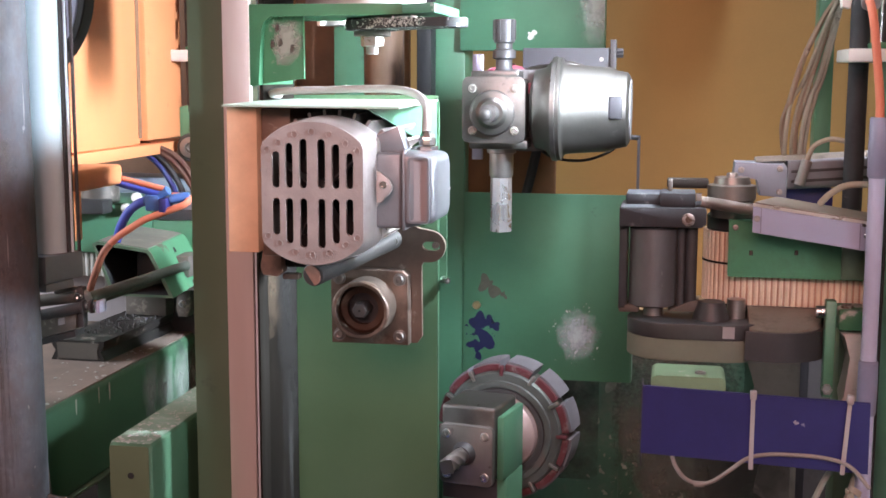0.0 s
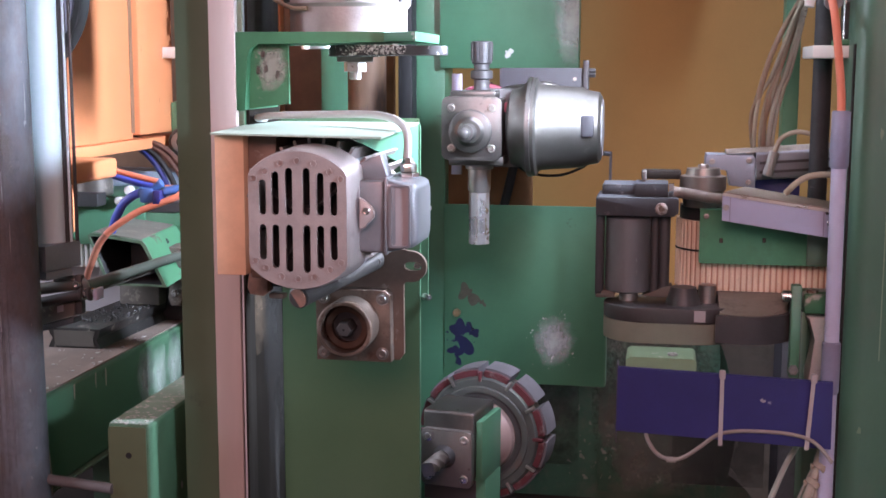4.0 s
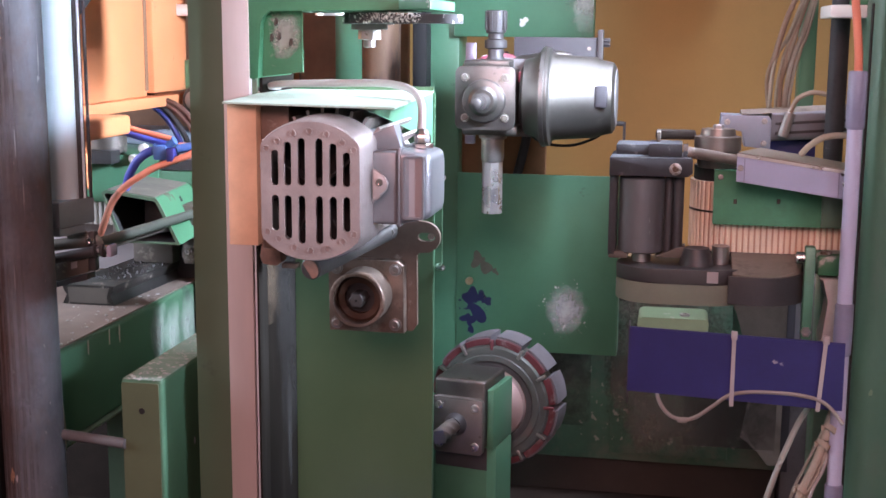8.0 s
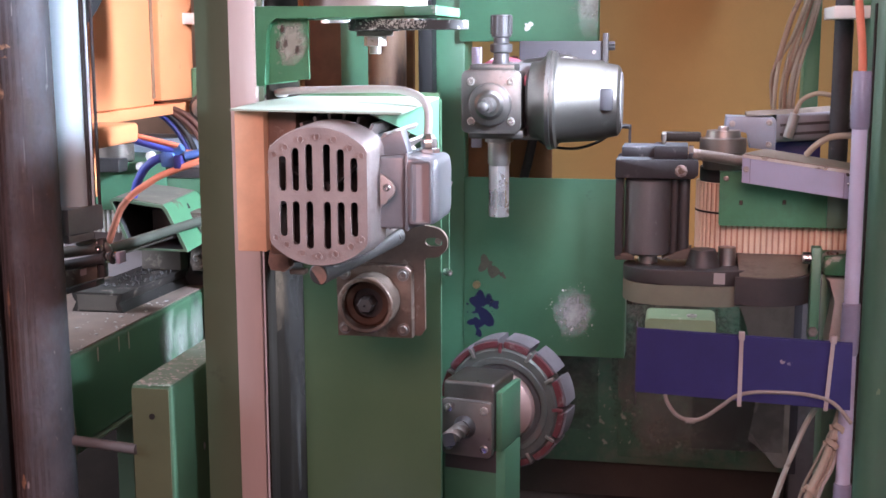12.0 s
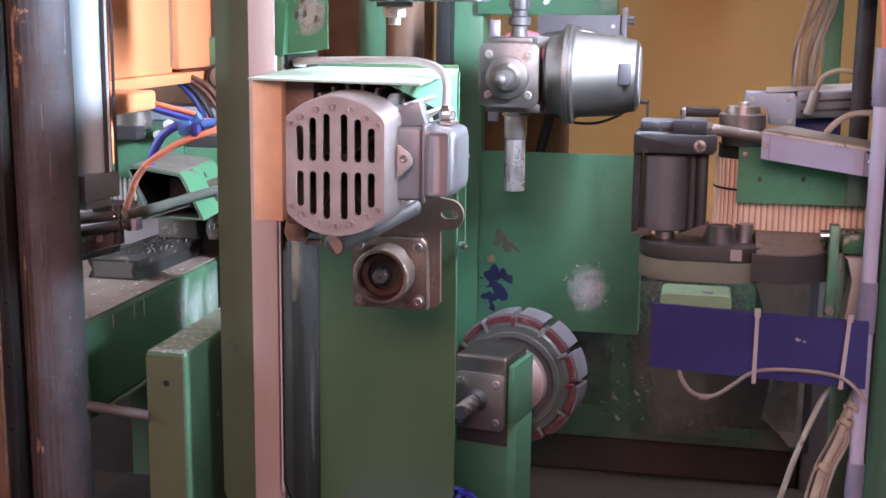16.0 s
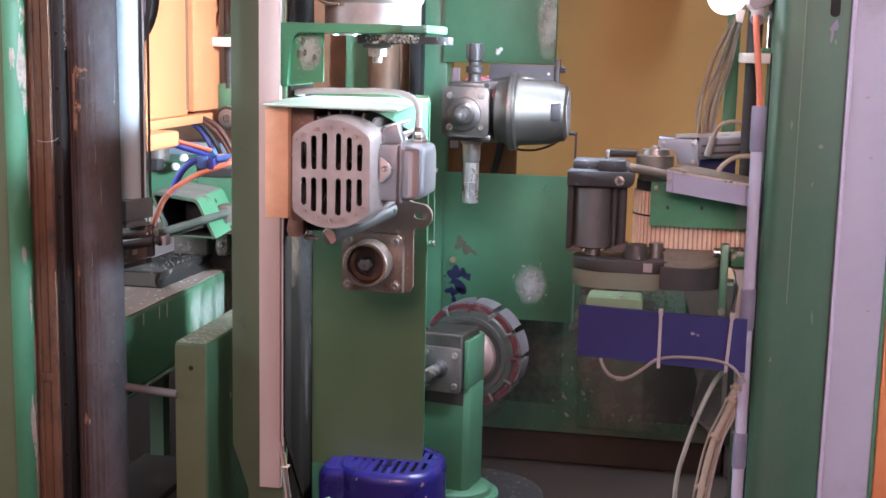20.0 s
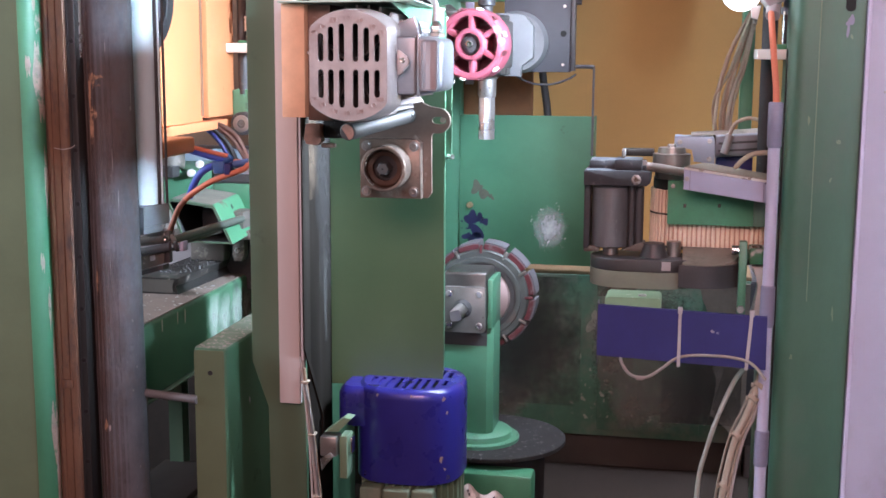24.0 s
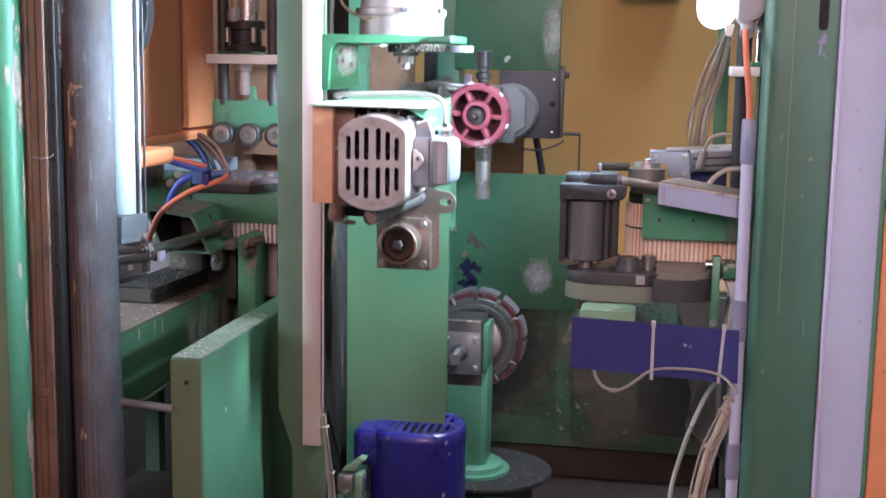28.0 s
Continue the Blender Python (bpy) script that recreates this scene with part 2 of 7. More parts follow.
BLACK_DUSTY = material("dusty_black_plate", (0.022, 0.021, 0.021), 0.7, specular=0.25, wear=(0.16, 0.15, 0.14), wear_amount=0.22, wear_scale=80)
GREY_TAPE = material("grey_tape", (0.22, 0.22, 0.31), 0.45, vary=0.15)
STEEL_DUSTY = material("dusty_steel", (0.13, 0.115, 0.10), 0.65, metal=0.3, wear=(0.27, 0.24, 0.20), wear_amount=0.2, wear_scale=18)
STEEL_ROLLER = material("scuffed_roller_steel", (0.15, 0.153, 0.16), 0.45, metal=0.35, vary=0.2, stretch=(1, 1, 0.3), wear=(0.36, 0.36, 0.36), wear_amount=0.02, wear_scale=34)
DUSTY_CREAM = material("cream_dust_cover", (0.25, 0.225, 0.19), 0.9, vary=0.2, wear=(0.14, 0.125, 0.105), wear_amount=0.2, wear_soft=0.04)
DUSTY_TOP = material("dusty_beam_top", (0.205, 0.158, 0.132), 0.85, vary=0.2, wear=(0.38, 0.36, 0.33), wear_amount=0.08, wear_scale=22)
ALU_LILAC = material("lilac_aluminium", (0.38, 0.41, 0.56), 0.45, metal=0.15, vary=0.06)
ALU_GREY = material("dull_aluminium_profile", (0.22, 0.225, 0.25), 0.5, metal=0.4, vary=0.15)
BLUE_GREY = material("blue_grey_block", (0.27, 0.315, 0.39), 0.5, metal=0.1, vary=0.1)
CABLE_CREAM = material("dusty_cream_cable", (0.36, 0.31, 0.245), 0.7, vary=0.2)
CLEAR_HOSE = material("translucent_hose", (0.33, 0.35, 0.31), 0.35, vary=0.15)
SCUFF = material("tan_scuff", (0.40, 0.26, 0.17), 0.8, vary=0.3, scale=40, wear=(0.09, 0.065, 0.055), wear_amount=0.55, wear_scale=70, wear_soft=0.03)
POWDER = material("white_powder", (0.43, 0.42, 0.385), 0.95, vary=0.15)
POWDER_FILM = material("powder_film", (0.19, 0.28, 0.205), 0.9, wear=(0.34, 0.36, 0.32), wear_amount=0.3, wear_scale=60, wear_soft=0.06)
OILY = material("oily_black_rail", (0.05, 0.047, 0.045), 0.35, metal=0.4, wear=(0.30, 0.27, 0.24), wear_amount=0.14, wear_scale=24)
GREEN_DUSTY_SHEET = material("dusty_green_sheet", (0.06, 0.20, 0.095), 0.55, wear=(0.20, 0.19, 0.16), wear_amount=0.28, wear_scale=9)
GREEN_CHIPPED = material("chipped_green_upright", (0.06, 0.24, 0.13), 0.45, specular=0.7, vary=0.2, scale=7, stretch=(1, 1, 0.45))
FITTING_BLUE = material("blue_fitting", (0.05, 0.12, 0.32), 0.45)
ORANGE_DARK = material("old_orange_paint", (0.22, 0.12, 0.07), 0.6, vary=0.25)
PEELED = material("bare_brown_primer", (0.20, 0.175, 0.145), 0.8, vary=0.2, scale=10, wear=(0.13, 0.115, 0.095), wear_amount=0.2, wear_scale=12, wear_soft=0.08)
CAST_WHITE = material("chipped_white_casting", (0.50, 0.49, 0.46), 0.7, vary=0.15, wear=(0.20, 0.22, 0.17), wear_amount=0.12, wear_scale=24)
GREY_BROWN = material("dull_grey_brown_paint", (0.17, 0.16, 0.135), 0.65, vary=0.25, wear=(0.11, 0.12, 0.09), wear_amount=0.3, wear_scale=7, wear_soft=0.08)
FLAKE = material("flaked_paint", (0.24, 0.25, 0.20), 0.8, vary=0.3, scale=40)
WHITE_FILLER = material("pale_filler", (0.42, 0.375, 0.325), 0.85, vary=0.25, scale=50, wear=(0.10, 0.27, 0.16), wear_amount=0.36, wear_scale=45, wear_soft=0.03)
RAIL_BLACK = material("blackened_rail", (0.022, 0.022, 0.022), 0.5, vary=0.3, stretch=(1, 1, 0.2))
# Bluish base paints in cool sky light on the satin aluminium
ALU_SATIN = material("sky_tinted_aluminium", (0.64, 0.78, 0.86), 0.5, metal=0.08, vary=0.05, stretch=(1, 1, 0.15), rough_vary=0.05)
FOOT_GREY = material("slate_grey_casting", (0.27, 0.31, 0.35), 0.4, metal=0.4, vary=0.15)
ROD_GREEN = material("dusty_green_grey_rod", (0.075, 0.085, 0.07), 0.6, metal=0.2, vary=0.2, wear=(0.24, 0.22, 0.18), wear_amount=0.1, wear_scale=40)
TUNNEL_GREEN = material("dusty_green_guard", (0.06, 0.195, 0.10), 0.7, vary=0.2, wear=(0.10, 0.09, 0.065), wear_amount=0.25, wear_scale=14)
TUNNEL_DUST = material("brown_dust_layer", (0.15, 0.145, 0.12), 0.9, vary=0.3, wear=(0.20, 0.185, 0.155), wear_amount=0.2, wear_scale=50)
PLATE_LILAC = material("dull_lilac_steel", (0.24, 0.22, 0.24), 0.45, metal=0.4, vary=0.15, wear=(0.14, 0.12, 0.11), wear_amount=0.15)
HOSE_BROWN = material("dull_brown_hose", (0.30, 0.10, 0.06), 0.6, vary=0.2)
STEEL_BLUE = material("blued_steel", (0.046, 0.048, 0.053), 0.62, specular=0.25, metal=0.1, vary=0.3, wear=(0.20, 0.20, 0.20), wear_amount=0.08, wear_scale=28, wear_soft=0.02)
GREEN_FRESH = material("fresh_green_paint", (0.055, 0.235, 0.118), 0.45, vary=0.2, scale=10, wear=(0.045, 0.11, 0.06), wear_amount=0.12, wear_scale=9, wear_soft=0.12)
FLANGE = material("stained_flange_steel", (0.27, 0.215, 0.18), 0.36, metal=0.8, vary=0.3, scale=30, wear=(0.15, 0.09, 0.06), wear_amount=0.42, wear_scale=20, wear_metal=0.3, wear_soft=0.04)
GREY_CAST = material("grey_cast_iron", (0.15, 0.15, 0.155), 0.6, metal=0.2, vary=0.15)
WHEEL_GREY = material("dirty_wheel_disc", (0.10, 0.11, 0.104), 0.5, metal=0.4, vary=0.3, wear=(0.12, 0.10, 0.09), wear_amount=0.2, wear_scale=24)
STEEL_ROD = material("dark_rod_steel", (0.10, 0.095, 0.093), 0.5, metal=0.6, vary=0.25, wear=(0.22, 0.19, 0.17), wear_amount=0.08, wear_scale=24)
CABLE_DUSTY = material("dusty_grey_cable", (0.25, 0.23, 0.19), 0.8, vary=0.25)
GREEN_POST = material("blue_green_post_paint", (0.066, 0.152, 0.101), 0.42, specular=0.55, vary=0.16, scale=8, wear=(0.10, 0.15, 0.115), wear_amount=0.22, wear_scale=5, stretch=(1, 1, 0.4), wear_soft=0.08)
BELT_DUSTY = material("grey_green_belt", (0.19, 0.21, 0.165), 0.85, vary=0.15)
OCHRE_BOARD = material("dull_ochre_board", (0.24, 0.16, 0.085), 0.8, vary=0.2)
# Darker copy of the green, standing for shade on plate, beam and lip
GREEN_SHADED = material("shaded_green_paint", (0.062, 0.15, 0.085), 0.5, specular=0.5, vary=0.15, wear=(0.05, 0.10, 0.065), wear_amount=0.1, wear_scale=6)
GREEN_SHEET = material("olive_green_sheet", (0.100, 0.205, 0.108), 0.40, specular=0.75, vary=0.12, scale=6, wear=(0.08, 0.15, 0.09), wear_amount=0.10, wear_scale=4, wear_rough=0.5)
# Olive copy of the green: warm front light painted into forward faces
OLIVE_FRONT = material("olive_front_light", (0.094, 0.118, 0.062), 0.6, vary=0.14, scale=9, wear=(0.16, 0.15, 0.10), wear_amount=-0.05, wear_scale=60)
# Near-black brown: shade painted under the bench, plus a dark chain link
DARK_BROWN = material("shade_and_link_brown", (0.022, 0.016, 0.013), 0.85, vary=0.4, specular=0.2)
GREEN_BOX = material("dusty_pale_green_box", (0.20, 0.32, 0.19), 0.8, vary=0.12, wear=(0.34, 0.40, 0.30), wear_amount=0.1, wear_scale=60)
LILAC_EDGE = material("lilac_edge_paint", (0.56, 0.56, 0.72), 0.5, vary=0.06)
PLINTH = material("dirty_brown_plinth", (0.047, 0.038, 0.031), 0.8, vary=0.3, scale=6)
STEEL_TURNED = material("turned_motor_steel", (0.15, 0.147, 0.136), 0.48, metal=0.85, vary=0.15, scale=10, wear=(0.25, 0.24, 0.22), wear_amount=0.12, wear_scale=12, wear_metal=0.6, wear_soft=0.05)
BROWN_PLATE = material("plain_brown_plate", (0.19, 0.085, 0.035), 0.7, vary=0.3, scale=12)
# Cable colours darkened, partly for the shade under the cabinet
CABLE_NAVY = material("dark_blue_cable", (0.025, 0.03, 0.14), 0.5)
CABLE_RUST = material("dark_rusty_cable", (0.10, 0.045, 0.032), 0.65, vary=0.3)
CABLE_FILM = material("dusty_pale_sleeve", (0.26, 0.23, 0.175), 0.6, vary=0.3, scale=30)


def haze(name, colour, radius, tall=1.0, grain=60.0, hard=0.35, cover=1.0, stretch=(1, 1, 1)):
    """A thin stain or spray that thins out to its rim in specks; its middle is the object's origin, and it lies across y or across x."""
    m = bpy.data.materials.new(name)
    m.use_nodes = True
    n, k = m.node_tree.nodes, m.node_tree.links
    b = n["Principled BSDF"]
    co, mp, ln = n.new("ShaderNodeTexCoord"), n.new("ShaderNodeMapping"), n.new("ShaderNodeVectorMath")
    mp.inputs["Scale"].default_value = (1 / radius, 1 / radius, 1 / (radius * tall))
    ln.operation = "LENGTH"
    k.new(co.outputs["Object"], mp.inputs["Vector"])
    k.new(mp.outputs[0], ln.inputs[0])
    st = n.new("ShaderNodeMapping")
    st.inputs["Scale"].default_value = stretch
    k.new(co.outputs["Object"], st.inputs["Vector"])
    t = n.new("ShaderNodeTexNoise")
    t.inputs["Scale"].default_value, t.inputs["Detail"].default_value, t.inputs["Roughness"].default_value = grain, 8.0, 0.72
    k.new(st.outputs[0], t.inputs["Vector"])
    add = n.new("ShaderNodeMath")
    add.operation = "MULTIPLY_ADD"
    k.new(t.outputs["Fac"], add.inputs[0])
    add.inputs[1].default_value = -2.2
    k.new(ln.outputs["Value"], add.inputs[2])
    r = n.new("ShaderNodeMapRange")
    r.inputs["From Min"].default_value, r.inputs["From Max"].default_value = -0.2 + hard / 2, -0.2 - hard / 2 - 0.25
    r.inputs["To Max"].default_value = cover
    k.new(add.outputs[0], r.inputs["Value"])
    k.new(r.outputs[0], b.inputs["Alpha"])
    tone = n.new("ShaderNodeMix")
    tone.data_type = "RGBA"
    tone.inputs["A"].default_value, tone.inputs["B"].default_value = (*(c * 0.75 for c in colour), 1), (*colour, 1)
    k.new(t.outputs["Fac"], tone.inputs["Factor"])
    k.new(tone.outputs["Result"], b.inputs["Base Color"])
    b.inputs["Roughness"].default_value = 0.8
    return m


SPRAY = haze("soft_white_spray", (0.55, 0.61, 0.64), 0.031, 1.25, 70.0, 1.0, 0.72)
SPRAY_PALE = haze("pale_corner_wear", (0.46, 0.55, 0.52), 0.030, 2.4, 40.0, 1.0, 0.75)
SCRAPE_PALE = haze("pale_scraped_paint", (0.36, 0.36, 0.31), 0.020, 1.5, 55.0, 0.6, 0.8)
SCRAPE_BROWN = haze("rusty_scraped_spot", (0.07, 0.05, 0.04), 0.0035, 1.7, 160.0, 0.3)
SMEAR = haze("pale_side_smear", (0.42, 0.47, 0.43), 0.030, 1.5, 60.0, 1.0, 0.5, (1, 1, 0.3))
STAIN = haze("brown_floor_stain", (0.13, 0.11, 0.08), 0.052, 1.1, 24.0, 0.9, 0.8)
RUST_STAIN = haze("brown_rust_stain", (0.085, 0.058, 0.036), 0.05, 2.2, 26.0, 0.8, 0.85)
# Brown on the tube's left paints in the warm front light
TUBE_WARM = haze("warm_tube_tint", (0.085, 0.052, 0.036), 0.042, 4.0, 26.0, 1.0, 0.75)
TUBE_SPECK = material("pale_tube_speck", (0.22, 0.20, 0.185), 0.8, vary=0.3)
TUBE_SCUFF = haze("grey_tube_scuff", (0.14, 0.145, 0.16), 0.020, 2.0, 110.0, 0.9, 0.5)
DARK_PATCH = haze("dark_soft_patch", (0.012, 0.010, 0.009), 0.05, 2.2, 24.0, 0.9, 0.9)
MOTTLE = haze("mottled_bare_specks", (0.17, 0.155, 0.12), 0.13, 1.3, 95.0, 0.5, 0.55)
DARK_AREA = haze("dark_brown_haze", (0.035, 0.028, 0.022), 0.13, 1.5, 14.0, 1.0, 0.75)
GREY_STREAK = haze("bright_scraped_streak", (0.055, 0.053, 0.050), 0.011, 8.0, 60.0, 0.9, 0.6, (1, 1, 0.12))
GLOW = bpy.data.materials.new("lamp_glow")
GLOW.use_nodes = True
GLOW.node_tree.nodes["Principled BSDF"].inputs["Emission Color"].default_value = (0.95, 0.98, 1, 1)
GLOW.node_tree.nodes["Principled BSDF"].inputs["Emission Strength"].default_value = 3.0

# ---- mesh tools; all places are world places, taken over into the thing's own space by part() ----
ORIGIN = {}


def thing(name, base, label, category, group="", kind=""):
    ob = new(name)
    ob.location = base
    ob.empty_display_size = 0.05
    ORIGIN[ob.name] = Vector(base)
    return tagged(ob, label, category, group, kind)


def part(name, bm, mat, parent=None, label="", origin=None, smooth=True, kind=""):
    o = Vector(origin) if origin else (ORIGIN[parent.name] if parent else Vector((0, 0, 0)))
    bmesh.ops.translate(bm, verts=bm.verts, vec=-o)
    bmesh.ops.recalc_face_normals(bm, faces=bm.faces)
    me = bpy.data.meshes.new(name)
    if smooth:
        for f in bm.faces:
            f.smooth = True
        for e in bm.edges:
            if len(e.link_faces) == 2 and e.calc_face_angle(0) > 0.6:
                e.smooth = False
    bm.to_mesh(me)
    bm.free()
    me.materials.append(mat)
    ob = new(name, me)
    ORIGIN[ob.name] = o
    if parent:
        ob.parent = parent
        ob.location = o - ORIGIN[parent.name]
    else:
        ob.location = o
    if label or kind:
        tagged(ob, label, kind=kind)
    return ob


def solid(name, bm, mat, label, category, origin=None, group="", kind=""):
    """A thing of one mesh."""
    c = origin or tuple(sum((v.co for v in bm.verts), Vector()) / len(bm.verts))
    return tagged(part(name, bm, mat, origin=c), label, category, group, kind)


def box(x0, x1, y0, y1, z0, z1, bevel=0.0, bm=None, seg=2):
    bm = bm or bmesh.new()
    r = bmesh.ops.create_cube(bm, size=1)
    for v in r["verts"]:
        v.co = Vector(((x0 + x1) / 2 + v.co.x * (x1 - x0), (y0 + y1) / 2 + v.co.y * (y1 - y0), (z0 + z1) / 2 + v.co.z * (z1 - z0)))
    if bevel:
        es = list({e for v in r["verts"] for e in v.link_edges})
        bmesh.ops.bevel(bm, geom=es, offset=bevel, segments=seg, affect="EDGES", profile=0.5)
    return bm


def lathe(p0, p1, profile, seg=32, bm=None):
    """Turned shape about the line p0 to p1. profile: (share of the way, radius)."""
    bm = bm or bmesh.new()
    p0, p1 = Vector(p0), Vector(p1)
    d = p1 - p0
    q = d.to_track_quat("Z", "Y").to_matrix()
    rings = []
    for s, r in profile:
        c = p0 + d * s
        if r < 1e-6:
            rings.append([bm.verts.new(c)])
        else:
            rings.append([bm.verts.new(c + q @ Vector((math.cos(a) * r, math.sin(a) * r, 0))) for a in (2 * math.pi * i / seg for i in range(seg))])
    for a, b in zip(rings, rings[1:]):
        for i in range(max(len(a), len(b))):
            j = (i + 1) % seg
            f = [a[i % len(a)], a[j % len(a)], b[j % len(b)], b[i % len(b)]]
            f = list(dict.fromkeys(f))
            if len(f) > 2:
                bm.faces.new(f)
    for ring in (rings[0], rings[-1]):
        if len(ring) > 2 and rings[0] is not rings[-1]:
            bm.faces.new(ring)
    return bm


def cyl(p0, p1, r, seg=24, bevel=0.0, bm=None, r2=None):
    n = (Vector(p1) - Vector(p0)).length
    r2 = r if r2 is None else r2
    b = bevel / n
    prof = [(0, r - bevel), (b, r), (1 - b, r2), (1, r2 - bevel)] if bevel else [(0, r), (1, r2)]
    return lathe(p0, p1, prof, seg, bm)


def ring(p0, p1, outer, inner, seg=32, bevel=0.0, bm=None):
    b = bevel / (Vector(p1) - Vector(p0)).length
    prof = [(0, inner), (0, outer - bevel), (b, outer), (1 - b, outer), (1, outer - bevel), (1, inner), (0, inner)]
    bm = bm or bmesh.new()
    tmp = lathe(p0, p1, prof, seg)
    bmesh.ops.remove_doubles(tmp, verts=tmp.verts, dist=1e-6)
    bad = [f for f in tmp.faces if len(f.verts) > 4]
    bmesh.ops.delete(tmp, geom=bad, context="FACES_ONLY")
    merge(bm, tmp)
    return bm


def merge(bm, other):
    me = bpy.data.meshes.new("join")
    other.to_mesh(me)
    other.free()
    bm.from_mesh(me)
    bpy.data.meshes.remove(me)
    return bm


def prism(outline, y0, y1, axis="y", bevel=0.0, bm=None):
    """An outline of (u, v) drawn out along an axis: y: (x, z), z: (x, y), x: (y, z)."""
    bm = bm or bmesh.new()

    def at(u, v, w):
        return {"y": (u, w, v), "z": (u, v, w), "x": (w, u, v)}[axis]
    a = [bm.verts.new(at(u, v, y0)) for u, v in outline]
    b = [bm.verts.new(at(u, v, y1)) for u, v in outline]
    fs = [bm.faces.new(a), bm.faces.new(b)]
    for i in range(len(a)):
        j = (i + 1) % len(a)
        fs.append(bm.faces.new((a[i], a[j], b[j], b[i])))
    if bevel:
        es = list({e for f in fs[:2] for e in f.edges})
        bmesh.ops.bevel(bm, geom=es, offset=bevel, segments=2, affect="EDGES", profile=0.5)
    return bm


def rounded(x0, x1, z0, z1, r, n=5):
    out = []
    for cx, cz, a0 in ((x1 - r, z1 - r, 0), (x0 + r, z1 - r, 90), (x0 + r, z0 + r, 180), (x1 - r, z0 + r, 270)):
        out += [(cx + r * math.cos(radians(a0 + 90 * i / n)), cz + r * math.sin(radians(a0 + 90 * i / n))) for i in range(n + 1)]
    return out


def pipe(points, r, seg=10, bm=None, steps=6):
    """A smooth round cable or hose through the points."""
    bm = bm or bmesh.new()
    ps = [Vector(p) for p in points]
    ext = [ps[0] * 2 - ps[1]] + ps + [ps[-1] * 2 - ps[-2]]
    line = []
    for i in range(1, len(ext) - 2):
        a, b, c, d = ext[i - 1:i + 3]
        for s in range(steps):
            t = s / steps
            line.append(0.5 * (2 * b + (c - a) * t + (2 * a - 5 * b + 4 * c - d) * t * t + (3 * b - a - 3 * c + d) * t ** 3))
    line.append(ps[-1])
    up, rings = Vector((0.31, 0.17, 0.93)), []
    for i, p in enumerate(line):
        d = (line[min(i + 1, len(line) - 1)] - line[max(i - 1, 0)]).normalized()
        u = d.cross(up).normalized()
        w = d.cross(u)
        rings.append([bm.verts.new(p + (u * math.cos(2 * math.pi * k / seg) + w * math.sin(2 * math.pi * k / seg)) * r) for k in range(seg)])
    for a, b in zip(rings, rings[1:]):
        for k in range(seg):
            bm.faces.new((a[k], a[(k + 1) % seg], b[(k + 1) % seg], b[k]))
    bm.faces.new(rings[0])
    bm.faces.new(rings[-1])
    return bm


def bolt(x, y, z, r, h=0.006, name="bolt", parent=None, mat=None, way=(0, -1, 0), hexed=True):
    """A socket-head or hex-head screw whose head stands out along way."""
    p, w = Vector((x, y, z)), Vector(way)
    bm = lathe(p, p + w * h, [(0, r), (0.8, r), (1, r * 0.85), (1, r * 0.5), (0.5, r * 0.45), (0.5, 0)], 6 if hexed else 16)
    return part(name, bm, mat or CHROME, parent)


def pierced(outline, holes, y0, y1, axis="y", bm=None):
    """A plate with real openings: an outline and hole outlines drawn out along an axis."""
    bm = bm or bmesh.new()

    def at(u, v, w):
        return {"y": (u, w, v), "z": (u, v, w), "x": (w, u, v)}[axis]
    edges, loops = [], []
    for loop in (outline, *holes):
        vs = [bm.verts.new(at(u, v, y0)) for u, v in loop]
        loops.append(vs)
        edges += [bm.edges.new((vs[i], vs[(i + 1) % len(vs)])) for i in range(len(vs))]
    made = [f for f in bmesh.ops.triangle_fill(bm, edges=edges, use_beauty=True)["geom"] if isinstance(f, bmesh.types.BMFace)]
    ext = bmesh.ops.extrude_face_region(bm, geom=made)["geom"]
    step = Vector(at(0, 0, y1)) - Vector(at(0, 0, y0))
    bmesh.ops.translate(bm, verts=[v for v in ext if isinstance(v, bmesh.types.BMVert)], vec=step)
    return bm


def loft(rings, bm=None, cap=(True, True)):
    """Skin over rings of equal count."""
    bm = bm or bmesh.new()
    rows = [[bm.verts.new(p) for p in ring_] for ring_ in rings]
    n = len(rows[0])
    for a, b in zip(rows, rows[1:]):
        for i in range(n):
            bm.faces.new((a[i], a[(i + 1) % n], b[(i + 1) % n], b[i]))
    if cap[0]:
        bm.faces.new(rows[0])
    if cap[1]:
        bm.faces.new(rows[-1])
    return bm


def slot_outline(x, z0, z1, r, n=6):
    """A long upright hole with round ends."""
    return ([(x + r * math.cos(math.pi * i / n), z1 - r + r * math.sin(math.pi * i / n)) for i in range(n + 1)]
            + [(x - r * math.cos(math.pi * i / n), z0 + r - r * math.sin(math.pi * i / n)) for i in range(n + 1)])


def turned(bm, angle, centre, axis):
    bmesh.ops.rotate(bm, verts=bm.verts, cent=Vector(centre), matrix=Matrix.Rotation(radians(angle), 3, axis))
    return bm


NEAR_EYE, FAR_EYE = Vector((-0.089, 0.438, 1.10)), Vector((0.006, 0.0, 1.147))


def fit_to_view(ob, depth, plane, share=0.6):
    """Scales and shifts a thing to fit the camera's near and far views."""
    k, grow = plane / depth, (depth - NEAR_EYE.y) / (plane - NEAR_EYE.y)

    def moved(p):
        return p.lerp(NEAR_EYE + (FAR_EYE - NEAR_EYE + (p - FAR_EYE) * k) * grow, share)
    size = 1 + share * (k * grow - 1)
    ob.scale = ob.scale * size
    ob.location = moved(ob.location)

